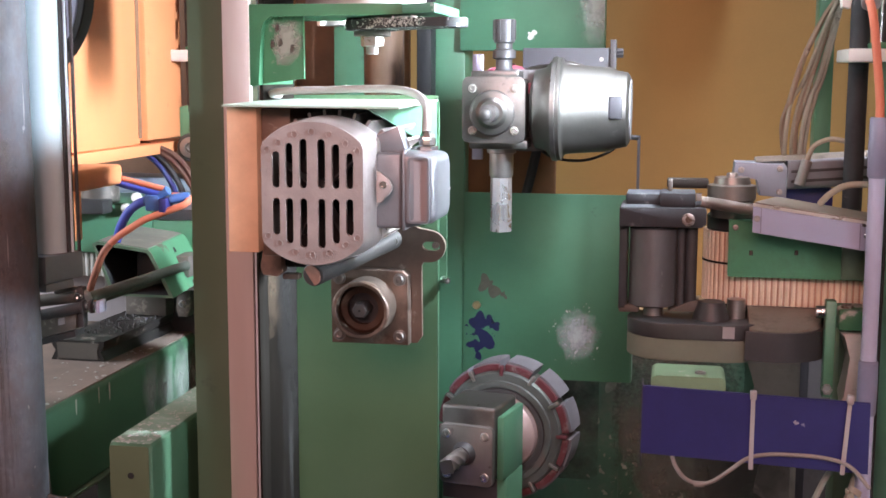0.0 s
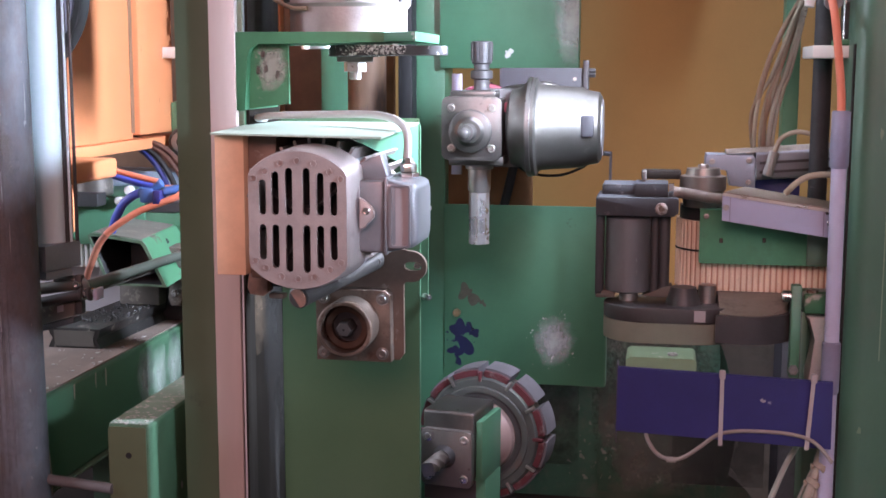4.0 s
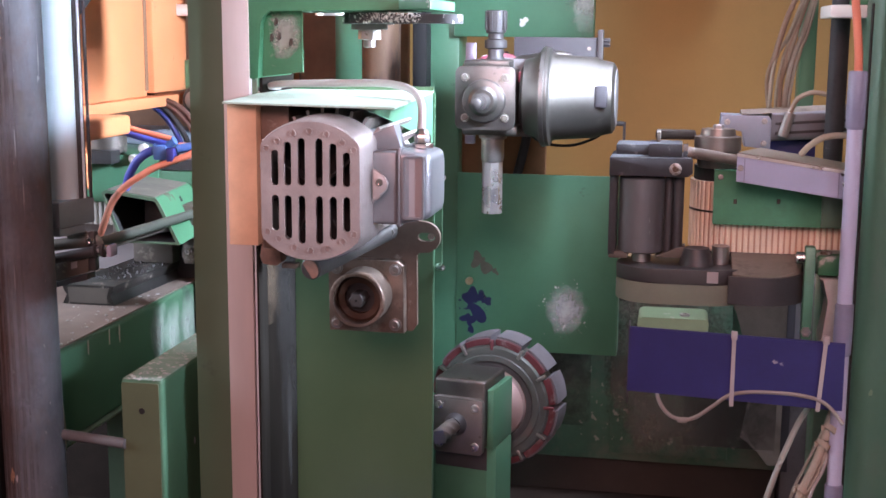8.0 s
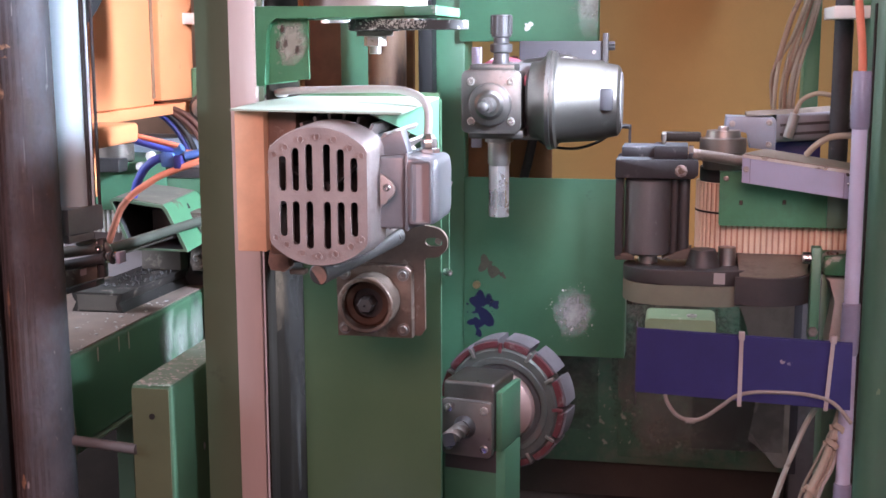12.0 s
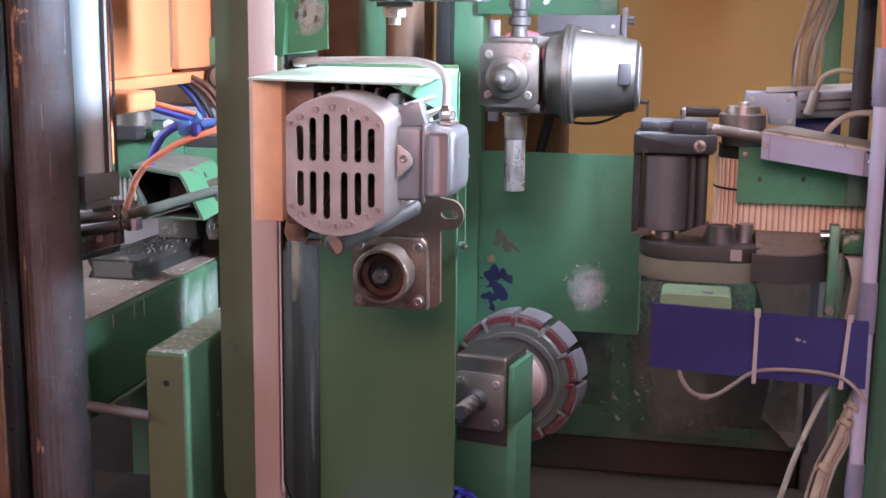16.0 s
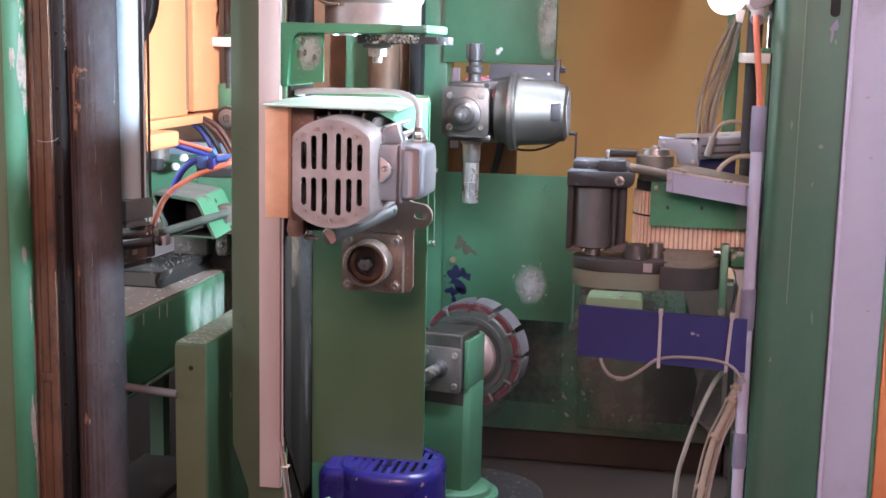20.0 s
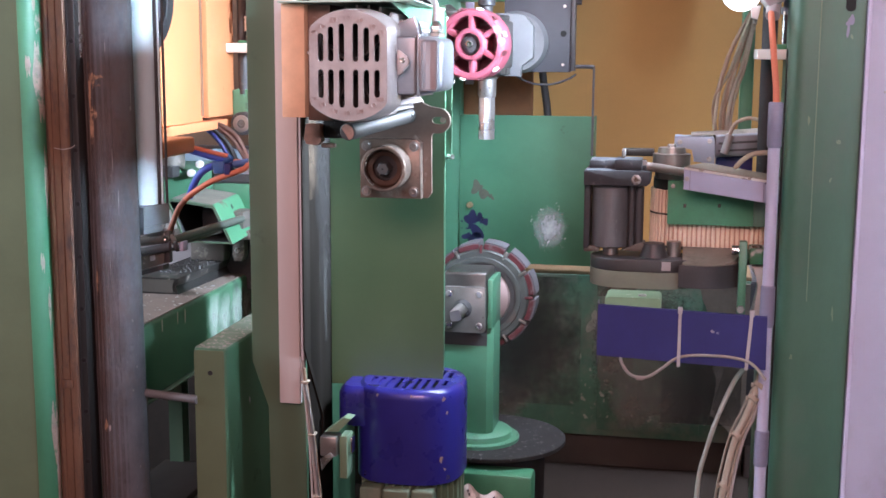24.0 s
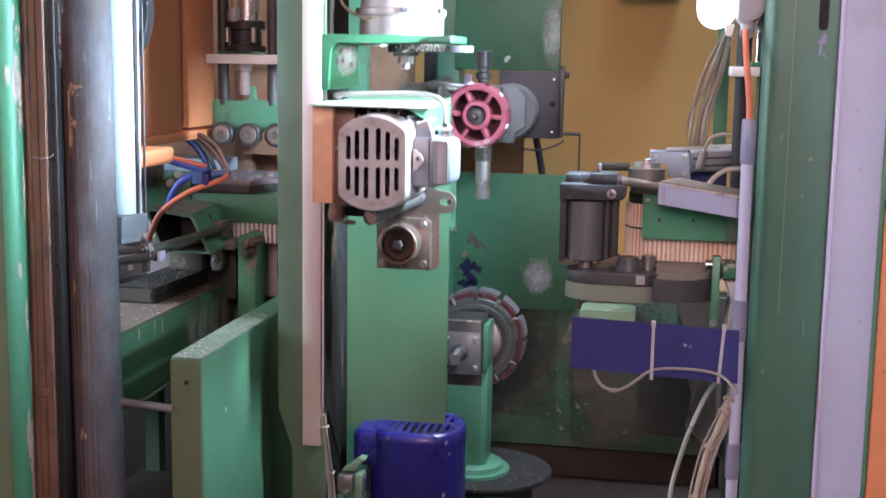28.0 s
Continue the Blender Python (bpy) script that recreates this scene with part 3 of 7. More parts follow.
def stain(name, centre, mat, size, parent, label="", across="y", edge=None):
    """A paper-thin sheet of paint or dirt, about its own middle."""
    x, y, z = centre
    w, h = size
    bm = box(x - w, edge or x + w, y - 0.0002, y + 0.0002, z - h, z + h) if across == "y" else box(x - 0.0002, x + 0.0002, y - w, y + w, z - h, z + h)
    ob = part(name, bm, mat, parent, label, origin=centre)
    ob.visible_shadow = False
    return ob


# ---- the hall ----
solid("floor", box(-6, 6, -6, 6, -0.06, 0), FLOOR, "dark oily concrete shop floor", "floor", kind="structure")
solid("wall_back", box(-4, 3, 3.75, 3.9, 0, 3.6), YELLOW, "ochre painted metal wall behind the machine", "wall", kind="structure")
side = thing("wall_left", (-4.06, 2.4, 0), "plain hall wall with a window opening", "wall", kind="structure")
for y0, y1, z0, z1 in ((-2.4, 0.65, 0, 3.6), (2.75, 6, 0, 3.6), (0.65, 2.75, 0, 1.05), (0.65, 2.75, 2.75, 3.6)):
    part("wall_piece", box(-4.12, -4, y0, y1, z0, z1), WALL, side)
right = thing("wall_right", (3.06, 1.7, 0), "plain hall wall with a window opening", "wall", kind="structure")
for y0, y1, z0, z1 in ((-2.4, 0.56, 0, 3.6), (0.94, 6, 0, 3.6), (0.56, 0.94, 0, 0.88), (0.56, 0.94, 2.32, 3.6)):
    part("wall_piece", box(3, 3.12, y0, y1, z0, z1), WALL, right)
# Wall out of view; its openings are cut for the assumed and added lamps
front = thing("wall_front", (-0.7, -2.25, 0), "plain hall wall with a wide window opening", "wall", kind="structure")
part("wall_side", box(-4, -1.05, -2.4, -2.25, 0, 3.6), WALL, front)
part("wall_side", box(0.75, 1.30, -2.4, -2.25, 0, 3.6), WALL, front)
part("wall_side", box(1.94, 3, -2.4, -2.25, 0, 3.6), WALL, front)
part("wall_head", box(1.30, 1.94, -2.4, -2.25, 2.87, 3.6), WALL, front)
part("wall_sill", box(1.30, 1.94, -2.4, -2.25, 0, 1.13), WALL, front)
part("wall_head", box(-1.05, 0.75, -2.4, -2.25, 3.42, 3.6), WALL, front)
part("wall_sill", box(-1.05, 0.75, -2.4, -2.25, 0, 1.05), WALL, front)
# Ceiling out of view, left open for the added overhead lamp
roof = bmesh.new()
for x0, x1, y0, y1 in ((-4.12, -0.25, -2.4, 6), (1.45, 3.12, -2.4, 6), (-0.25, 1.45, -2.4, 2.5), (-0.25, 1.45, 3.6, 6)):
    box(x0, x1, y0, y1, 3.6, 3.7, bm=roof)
solid("ceiling", roof, WALL, "unseen hall ceiling with an opening for an added lamp", "ceiling", kind="structure")


# ---- machine frame at the right ----
def right_frame():
    t = thing("machine_post", (0.27, 2.2, 0), "green steel machine post faced with a lavender cover plate", "machine frame")
    corner = [(0.164 + 0.026 * (1 - math.cos(radians(a))), 2.1857 + 0.026 * (1 - math.sin(radians(a)))) for a in range(0, 91, 15)]
    body = part("post_body", prism(corner + [(0.2831, 2.1857), (0.2831, 2.34), (0.164, 2.34)], 0.0, 2.25, "z", 0.002), GREEN_POST, t, "dark green box section with a round corner")
    part("seam", box(0.2105, 0.2120, 2.1857 - 0.0015, 2.1857 - 0.0002, 0.72, 2.25), GREEN_PALE, body, "pale scratched seam")
    part("slot", prism(rounded(0.2499, 0.2659, 1.211, 1.2742, 0.0072), 2.1857 - 0.0012, 2.1857 - 0.0003), DARK, body, "dark slotted hole")
    part("scrape", splash(0.2575, 1.192, 0.0052, 31, rough=0.8, y=2.1857 - 0.0008, tall=2.4), GREY_TAPE, body, "scraped patch below the slot")
    for i, (x, z, r, tall) in enumerate(((0.200, 1.03, 0.0016, 6), (0.24, 0.93, 0.0018, 2), (0.255, 0.70, 0.002, 5), (0.19, 0.62, 0.002, 3), (0.262, 1.17, 0.0016, 3))):
        part("scratch", splash(x, z, r, 430 + i, n=14, rough=0.5, y=2.1857 - 0.0006, tall=tall), GREEN_PALE, body)
    bolt(0.2499, 2.1857 - 0.0005, 0.995, 0.004, 0.002, "rivet", body, GREEN_PALE, hexed=False)
    part("cover_plate", box(0.2848, 0.3668, 2.1702, 2.32, 0.0, 2.25, 0.004), LAVENDER, t, "lavender cover plate")
    part("cover_edge", box(0.2837, 0.2903, 2.1675, 2.17, 0.0, 2.25, 0.0008), LILAC_EDGE, t, "pale rounded edge")
    part("green_edge", box(0.3684, 0.3762, 2.1835, 2.32, 0.0, 2.25, 0.002), GREEN, t)
    for x, z in ((0.33, 0.98), (0.345, 0.72), (0.318, 1.08)):
        part("cover_mark", splash(x, z, 0.0025, 440 + int(z * 10), n=12, y=2.1702 - 0.0006), GREY_PALE, t)
    d = thing("orange_door", (0.5, 2.25, 0), "orange sheet-metal door beside the machine post", "door")
    part("door_leaf", box(0.3828, 0.90, 2.22, 2.24, 0.02, 0.9063, 0.003), ORANGE, d)
    part("door_leaf", box(0.3828, 0.90, 2.22, 2.24, 0.923, 2.25, 0.003), ORANGE, d)
    part("door_frame", box(0.3828, 0.90, 2.245, 2.27, 0.0, 2.25), STEEL_DARK, d)


def splash(cx, cz, r, seed, n=36, rough=0.45, y=3.0996, tall=1.0):
    """An uneven flat splash or scrape."""
    rng = random.Random(seed)
    ph = [rng.uniform(0, 6.3) for _ in range(5)]
    pts = []
    for i in range(n):
        a = 2 * math.pi * i / n
        k = 1 + rough * sum(math.sin((j + 2) * a + ph[j]) / (j + 1.6) for j in range(5))
        pts.append((cx + r * k * math.cos(a), cz + tall * r * k * math.sin(a)))
    return prism(pts, y, y + 0.0003)


def conduit():
    t = thing("conduit", (0.148, 2.165, 0), "pale plastic conduit with grey tape and an orange hose", "conduit")
    part("pipe", cyl((0.1512, 2.165, 0.0), (0.1468, 2.165, 1.060), 0.0102, 24), LAVENDER, t, "pale lavender pipe")
    for z0, z1 in ((0.985, 1.062), (0.675, 0.748), (0.425, 0.49)):
        x = 0.1510 - (z0 + z1) / 2 * 0.0040
        part("sleeve", lathe((x, 2.165, z0), (x, 2.165, z1), [(0, 0.0108), (0.04, 0.0124), (0.5, 0.0127), (0.97, 0.0124), (1, 0.0108)], 24), GREY_TAPE, t, "grey tape sleeve")
    part("hose", pipe([(0.1468, 2.165, 1.045), (0.1458, 2.166, 1.084), (0.140, 2.17, 1.139), (0.136, 2.18, 1.18), (0.136, 2.22, 1.207), (0.136, 2.26, 1.216)], 0.0055, 12), HOSE_ORANGE, t, "orange air hose")
    part("edge_line", box(0.1613, 0.1633, 2.172, 2.186, 0.3, 1.15), DARK, t)


def work_lamp():
    t = thing("work_lamp", (0.1, 2.29, 1.25), "white work lamp with a glowing diffuser on a grey holder", "lamp")
    part("diffuser", loft([[(0.084 + k * (x - 0.084), y, 1.40 + (z - 1.40) * zz) for x, z in rounded(0.050, 0.118, 1.214, 1.43, 0.034, 8)] for y, k, zz in ((2.235, 0.55, 0.93), (2.242, 0.85, 0.98), (2.255, 1.0, 1.0), (2.285, 1.0, 1.0))]), GLOW, t, "glowing white diffuser")
    part("lamp_tip", prism([(0.099, 1.222), (0.102, 1.202), (0.112, 1.200), (0.116, 1.222)], 2.245, 2.27, "y", 0.002), WHITE, t)
    h = part("holder", prism([(0.119, 1.232), (0.130, 1.220), (0.158, 1.232), (0.174, 1.26), (0.178, 1.43), (0.119, 1.43)], 2.235, 2.33, "y", 0.006), GREY_PALE, t, "grey plastic holder")
    part("hose_socket", cyl((0.136, 2.235, 1.205), (0.140, 2.27, 1.236), 0.0125, 20, 0.001), GREY_PALE, h)


right_frame()
conduit()
work_lamp()


# ---- navy cover plate with a cable ----
def navy_cover():
    t = thing("sheet_cover", (0.0, 2.12, 0.66), "navy blue sheet-metal cover with a tied cable", "cover")
    sheet_ = part("cover_sheet", prism([(-0.1405, 0.6215), (-0.1395, 0.7105), (0.145, 0.7015), (0.146, 0.610)], 2.118, 2.1205), NAVY, t, "navy blue painted sheet")
    part("sheet_edge", prism([(-0.1395, 0.7107), (0.145, 0.7017), (0.145, 0.7030), (-0.1395, 0.7120)], 2.1185, 2.1225), NAVY, sheet_)
    part("side_fold", prism([(2.1208, 0.6215), (2.1208, 0.714), (2.15, 0.714), (2.13, 0.600)], -0.1415, -0.1395, "x"), GREY_DARK, sheet_)
    part("back_box", prism(rounded(-0.130, -0.0335, 0.66, 0.7215, 0.006), 2.14, 2.21, "y", 0.003), GREEN_BOX, t, "small green box behind the cover")
    bolt(-0.066, 2.16, 0.7215, 0.007, 0.003, "screw", t, STEEL, (0, 0, 1), False)
    part("cable", pipe([(-0.101, 2.130, 0.622), (-0.096, 2.116, 0.609), (-0.083, 2.108, 0.594), (-0.064, 2.105, 0.5885), (-0.046, 2.107, 0.593), (-0.025, 2.110, 0.608), (-0.004, 2.111, 0.6245), (0.02, 2.112, 0.6305), (0.05, 2.112, 0.632), (0.085, 2.112, 0.631), (0.112, 2.108, 0.627), (0.128, 2.10, 0.619), (0.145, 2.09, 0.600)], 0.0027, 10), CABLE_THIN, t, "thin grey cable")
    part("cable_joint", cyl((-0.071, 2.104, 0.5885), (-0.058, 2.104, 0.5885), 0.0040, 12), CABLE_THIN, t)
    for x, lean in ((0.0, 0.0), (0.119, -0.006)):
        tie = part("cable_tie", prism([(x - 0.0028 + lean, 0.611), (x + 0.0028 + lean, 0.611), (x + 0.0026, 0.712), (x - 0.0026, 0.712)], 2.1065, 2.1085), TIE, t, "dull white cable tie")
        part("tie_head", box(x - 0.004, x + 0.004, 2.103, 2.112, 0.704, 0.715, 0.001), TIE, tie)
    part("scratch", splash(0.055, 0.673, 0.0028, 41, y=2.1176), GREY_PALE, t)


navy_cover()


# ---- belt head at the right ----
def belt_track(x0, x1, y0, y1, n=14):
    """Plan of a belt round two pulleys."""
    r = (y1 - y0) / 2
    cy = (y0 + y1) / 2
    left = [(x0 + r + r * math.cos(math.pi / 2 + math.pi * i / n), cy + r * math.sin(math.pi / 2 + math.pi * i / n)) for i in range(n + 1)]
    right = [(x1 - r + r * math.cos(-math.pi / 2 + math.pi * i / n), cy + r * math.sin(-math.pi / 2 + math.pi * i / n)) for i in range(n + 1)]
    return left + right


def belt_head():
    t = thing("belt_head", (0.0, 2.3, 0.78), "belt grinding head with a steel roller and ribbed cream belt", "machine")
    # roller in its yoke
    top = part("yoke_top", prism([(-0.184, 0.9035), (-0.184, 0.929), (-0.182, 0.931), (-0.068, 0.931), (-0.0655, 0.927), (-0.0655, 0.909), (-0.072, 0.9035)], 2.26, 2.36, "y", 0.002), STEEL_BLUE, t, "dark steel yoke bar")
    part("yoke_block", box(-0.177, -0.105, 2.30, 2.37, 0.930, 0.946, 0.002), STEEL_BLUE, top)
    bolt(-0.090, 2.259, 0.915, 0.009, 0.003, "screw", top, STEEL, hexed=False)
    part("yoke_side", box(-0.184, -0.173, 2.28, 2.34, 0.783, 0.903, 0.002), STEEL_BLUE, t)
    part("yoke_foot", box(-0.183, -0.155, 2.28, 2.33, 0.779, 0.790, 0.002), STEEL_DUSTY, t)
    part("roller", lathe((-0.137, 2.30, 0.788), (-0.137, 2.30, 0.9), [(0, 0.030), (0.02, 0.0335), (0.98, 0.0335), (1, 0.03)], 40), STEEL_ROLLER, t, "scuffed dark steel roller")
    part("axle", cyl((-0.135, 2.30, 0.768), (-0.135, 2.30, 0.79), 0.014, 20), STEEL, t)
    for x, r in ((-0.098, 0.006), (-0.084, 0.008)):
        part("guide_rod", cyl((x, 2.29, 0.783), (x, 2.29, 0.9), r, 18), STEEL_DARK, t)
    part("rod_foot", prism([(-0.115, 0.783), (-0.075, 0.783), (-0.072, 0.80), (-0.085, 0.797)], 2.28, 2.31, "y", 0.001), STEEL_DUSTY, t)
    # lower plates
    part("base_plate", prism(belt_track(-0.171, 0.02, 2.235, 2.35), 0.752, 0.7735, "z", 0.002), STEEL_DARK, t, "dark rounded base plate")
    part("base_pulley", lathe((-0.055, 2.28, 0.774), (-0.055, 2.28, 0.799), [(0, 0.026), (0.5, 0.022), (1, 0.018)], 28), STEEL_DARK, t)
    part("hub_pin", cyl((-0.020, 2.30, 0.772), (-0.020, 2.30, 0.80), 0.013, 20), STEEL, t)
    part("lower_belt", prism(belt_track(-0.171, 0.02, 2.237, 2.348), 0.7215, 0.7515, "z", 0.001), BELT_DUSTY, t, "dusty grey-green belt")
    part("tape", box(-0.040, -0.024, 2.2335, 2.235, 0.756, 0.772), GREY_PALE, t, "pale paper tag")
    front_arc = [(0.030 + 0.066 * math.cos(radians(a)), 2.296 + 0.066 * math.sin(radians(a))) for a in range(-100, 5, 7)]
    bm = prism([(-0.004, 2.238)] + front_arc + [(0.096, 2.40), (-0.004, 2.40)], 0.752, 0.80, "z", 0.002)
    for v in bm.verts:
        if v.co.z > 0.77:
            v.co.z = 0.7685 + max(0.0, v.co.y - 2.235) * 0.24
    part("saddle", bm, DUSTY_CREAM, t, "dust-covered sloping saddle")
    inner_arc = [(0.030 + 0.0668 * math.cos(radians(a)), 2.296 + 0.0668 * math.sin(radians(a))) for a in range(4, -101, -7)]
    outer_arc = [(0.030 + 0.074 * math.cos(radians(a)), 2.296 + 0.074 * math.sin(radians(a))) for a in range(-100, 5, 7)]
    part("saddle_rim", prism([(-0.010, 2.2285)] + outer_arc + inner_arc + [(-0.010, 2.236)], 0.728, 0.768, "z", 0.001), STEEL_DARK, t, "dark curved rim")
    # ribbed belt
    outline = belt_track(-0.064, 0.26, 2.315, 2.43, 18)
    ribs = []
    pts = [Vector((x, y)) for x, y in outline]
    line = []
    for a, b in zip(pts, pts[1:] + pts[:1]):
        m = max(1, round((b - a).length / 0.0017))
        line += [a.lerp(b, i / m) for i in range(m)]
    c = Vector((0.1, 2.3725))
    for i, p in enumerate(line):
        q = line[(i + 1) % len(line)]
        d = (q - p).normalized()
        nrm = Vector((d.y, -d.x))
        if nrm.dot(p - Vector((min(max(p.x, -0.006), 0.2), 2.3725))) < 0:
            nrm = -nrm
        ribs.append(tuple(p + nrm * (0.0030 if i % 5 in (0, 1, 2) else 0.0)))
    part("ribbed_belt", prism(ribs, 0.789, 0.891, "z"), WOOD, t, "cream belt with upright ribs")
    part("belt_core", prism([tuple(p + (p - Vector((min(max(p.x, -0.006), 0.2), 2.3725))).normalized() * 0.0008) for p in line[::2]], 0.7895, 0.8905, "z"), BELT_CORE, t, "reddish backing between the ribs")
    part("belt_line", prism([tuple(p + (p - Vector((min(max(p.x, -0.006), 0.2), 2.3725))).normalized() * 0.0034) for p in line[::3]], 0.8455, 0.8485, "z"), DARK, t, "dark line round the belt")
    part("belt_base", prism([(x, y) for x, y in outline], 0.783, 0.7885, "z"), STEEL_DARK, t)
    part("belt_cap", cyl((-0.008, 2.372, 0.8915), (-0.008, 2.372, 0.912), 0.054, 40), BLACK, t)
    guard = part("guard_plate", prism(rounded(-0.034, 0.24, 0.8325, 0.912, 0.003), 2.292, 2.300), GREEN_FRESH, t, "green guard plate")
    part("guard_top", box(-0.034, 0.24, 2.3005, 2.40, 0.9085, 0.9115), GREEN, guard)
    part("guard_step", box(0.118, 0.150, 2.286, 2.2918, 0.834, 0.898, 0.001), GREEN_DARK, guard, "dark green step")
    for x, z in ((-0.003, 0.867), (0.058, 0.869)):
        stain("paint_chip", (x, 2.2916, z), SCRAPE_BROWN, (0.0026, 0.0034), guard, "brown chip in the paint")
    bolt(-0.025, 2.292, 0.902, 0.004, 0.002, "screw", guard, STEEL, hexed=False)
    # aluminium arm reaching to the front
    arm = part("tension_arm", loft([[(x, y, z + dz) for x, y, dz in ((-0.0065, 2.222, 0), (0.1505, 2.2047, -0.0207), (0.1705, 2.2925, -0.0207), (0.03, 2.31, 0))] for z in (0.9045, 0.942)]), ALU_LILAC, t, "pale aluminium arm")
    part("arm_dust", loft([[(x, y, z + dz) for x, y, dz in ((-0.0045, 2.225, 0), (0.1500, 2.2077, -0.0207), (0.1685, 2.2905, -0.0207), (0.03, 2.308, 0))] for z in (0.9425, 0.9450)]), DUSTY_CREAM, arm, "dusty top")
    part("arm_lip", loft([[(x, y, z + dz) for x, y, dz in ((-0.0068, 2.2205, 0), (0.1502, 2.2032, -0.0207), (0.1505, 2.2049, -0.0207), (-0.0065, 2.2222, 0))] for z in (0.9395, 0.9435)]), ALU_BRIGHT, arm)
    bolt(-0.001, 2.222, 0.923, 0.0042, 0.0025, "screw", arm, STEEL, (-0.1, -0.99, 0), False)
    bolt(0.138, 2.207, 0.906, 0.0042, 0.0025, "screw", arm, CHROME, (-0.1, -0.99, 0), False)
    bolt(0.134, 2.207, 0.920, 0.003, 0.002, "screw", arm, STEEL_DARK, (-0.1, -0.99, 0), False)
    for x, dz in ((0.0035, -0.0007), (0.1285, -0.0178)):
        y = 2.222 - (x + 0.0065) * 0.11
        part("end_joint", prism([(x, 0.9047 + dz), (x + 0.0012, 0.9047 + dz), (x + 0.0012, 0.9393 + dz), (x, 0.9393 + dz)], y - 0.0012, y + 0.004), GREY_TAPE, arm, "seam of the end cap")
    # levers and linkage
    link = part("link_plate", box(-0.129, -0.081, 2.265, 2.33, 0.9315, 0.951, 0.002), STEEL_BLUE, t, "dark steel link")
    part("chain_link", box(-0.121, -0.062, 2.335, 2.368, 0.9515, 0.9645, 0.003), DARK_BROWN, link)
    part("link_clip", box(-0.119, -0.113, 2.292, 2.335, 0.9512, 0.9655, 0.0015), STEEL_DUSTY, link, "worn bright clip")
    part("nut", cyl((-0.080, 2.285, 0.940), (-0.073, 2.285, 0.940), 0.011, 6), CHROME, t, "bright nut")
    part("lever", pipe([(-0.075, 2.285, 0.938), (-0.045, 2.275, 0.935), (-0.01, 2.262, 0.931), (0.02, 2.255, 0.93)], 0.008, 14), STEEL_BROWN, t, "brown steel lever")
    part("pulley_cap", lathe((-0.030, 2.335, 0.912), (-0.030, 2.335, 0.969), [(0, 0.028), (0.42, 0.031), (0.45, 0.034), (0.8, 0.034), (0.83, 0.026), (1, 0.024)], 36), STEEL_BROWN, t, "brown turned pulley cap")
    bolt(-0.030, 2.335, 0.969, 0.008, 0.006, "nut", t, STEEL, (0, 0, 1))
    # column parts at the right
    bar = part("bar", box(0.094, 0.108, 2.235, 2.255, 0.68, 0.813, 0.002), GREEN, t, "green upright bar")
    bolt(0.100, 2.235, 0.692, 0.0075, 0.006, "nut", bar, STEEL)
    part("pin", cyl((0.081, 2.24, 0.797), (0.094, 2.24, 0.797), 0.0085, 24, 0.001), CHROME, t, "bright chromed pin")
    part("side_block", box(0.112, 0.150, 2.24, 2.30, 0.772, 0.800, 0.003), GREEN_WORN, t)
    bolt(0.124, 2.26, 0.8, 0.009, 0.004, "screw", t, STEEL, (0, 0, 1))
    part("side_casting", prism([(0.116, 0.768), (0.152, 0.768), (0.152, 0.60), (0.128, 0.62), (0.120, 0.68), (0.132, 0.735)], 2.24, 2.29, "y", 0.003), CAST_WHITE, t, "chipped white casting")
    part("lower_block", prism([(0.094, 0.612), (0.126, 0.610), (0.126, 0.635), (0.094, 0.632)], 2.14, 2.22, "y", 0.002), GREEN_WORN, t)


def air_cylinder_far():
    t = thing("air_cylinder", (0.07, 2.45, 0.97), "grey pneumatic cylinder on a pale end block", "cylinder")
    block = part("end_block", prism([(-0.031, 0.966), (-0.029, 0.987), (0.040, 0.986), (0.044, 0.980), (0.044, 0.936), (0.006, 0.940), (0.004, 0.964)], 2.372, 2.42, "y", 0.002), BLUE_GREY, t, "pale blue-grey end block")
    for x, z in ((-0.020, 0.976), (0.034, 0.945), (0.034, 0.978)):
        bolt(x, 2.372, z, 0.0045, 0.002, "screw", block, STEEL, hexed=False)
    part("barrel", loft([[(x, y + (x - 0.044) * 0.25, z + dz) for y, z in rounded(2.376, 2.434, 0.948, 0.990, 0.006, 3)] for x, dz in ((0.0445, 0.0), (0.26, 0.012))]), ALU_GREY, t, "grey square aluminium barrel")
    for z in (0.958, 0.972):
        part("slot", loft([[(x, y + (x - 0.044) * 0.25, z_ + dz) for y, z_ in ((2.3748, z), (2.3768, z), (2.3768, z + 0.004), (2.3748, z + 0.004))] for x, dz in ((0.050, 0.0), (0.255, 0.012))]), STEEL_DARK, t, "dark groove")
    part("barrel_dust", loft([[(x, y + (x - 0.044) * 0.25, z + dz) for y, z in ((2.380, 0.9902), (2.430, 0.9902), (2.424, 0.9955), (2.388, 0.9950))] for x, dz in ((0.0, -0.003), (0.26, 0.012))]), DUSTY_CREAM, t, "dust on the barrel")
    part("fitting", cyl((0.060, 2.366, 0.956), (0.070, 2.366, 0.992), 0.0075, 14, 0.001), GREY_PALE_METAL, t, "small metal fitting")
    part("fitting_hose", pipe([(0.069, 2.366, 0.990), (0.078, 2.36, 1.012), (0.100, 2.36, 1.022), (0.125, 2.36, 1.018)], 0.0035, 8), CABLE_CREAM, t)
    part("blue_block", box(0.048, 0.115, 2.43, 2.5, 0.915, 0.947, 0.002), NAVY, t)


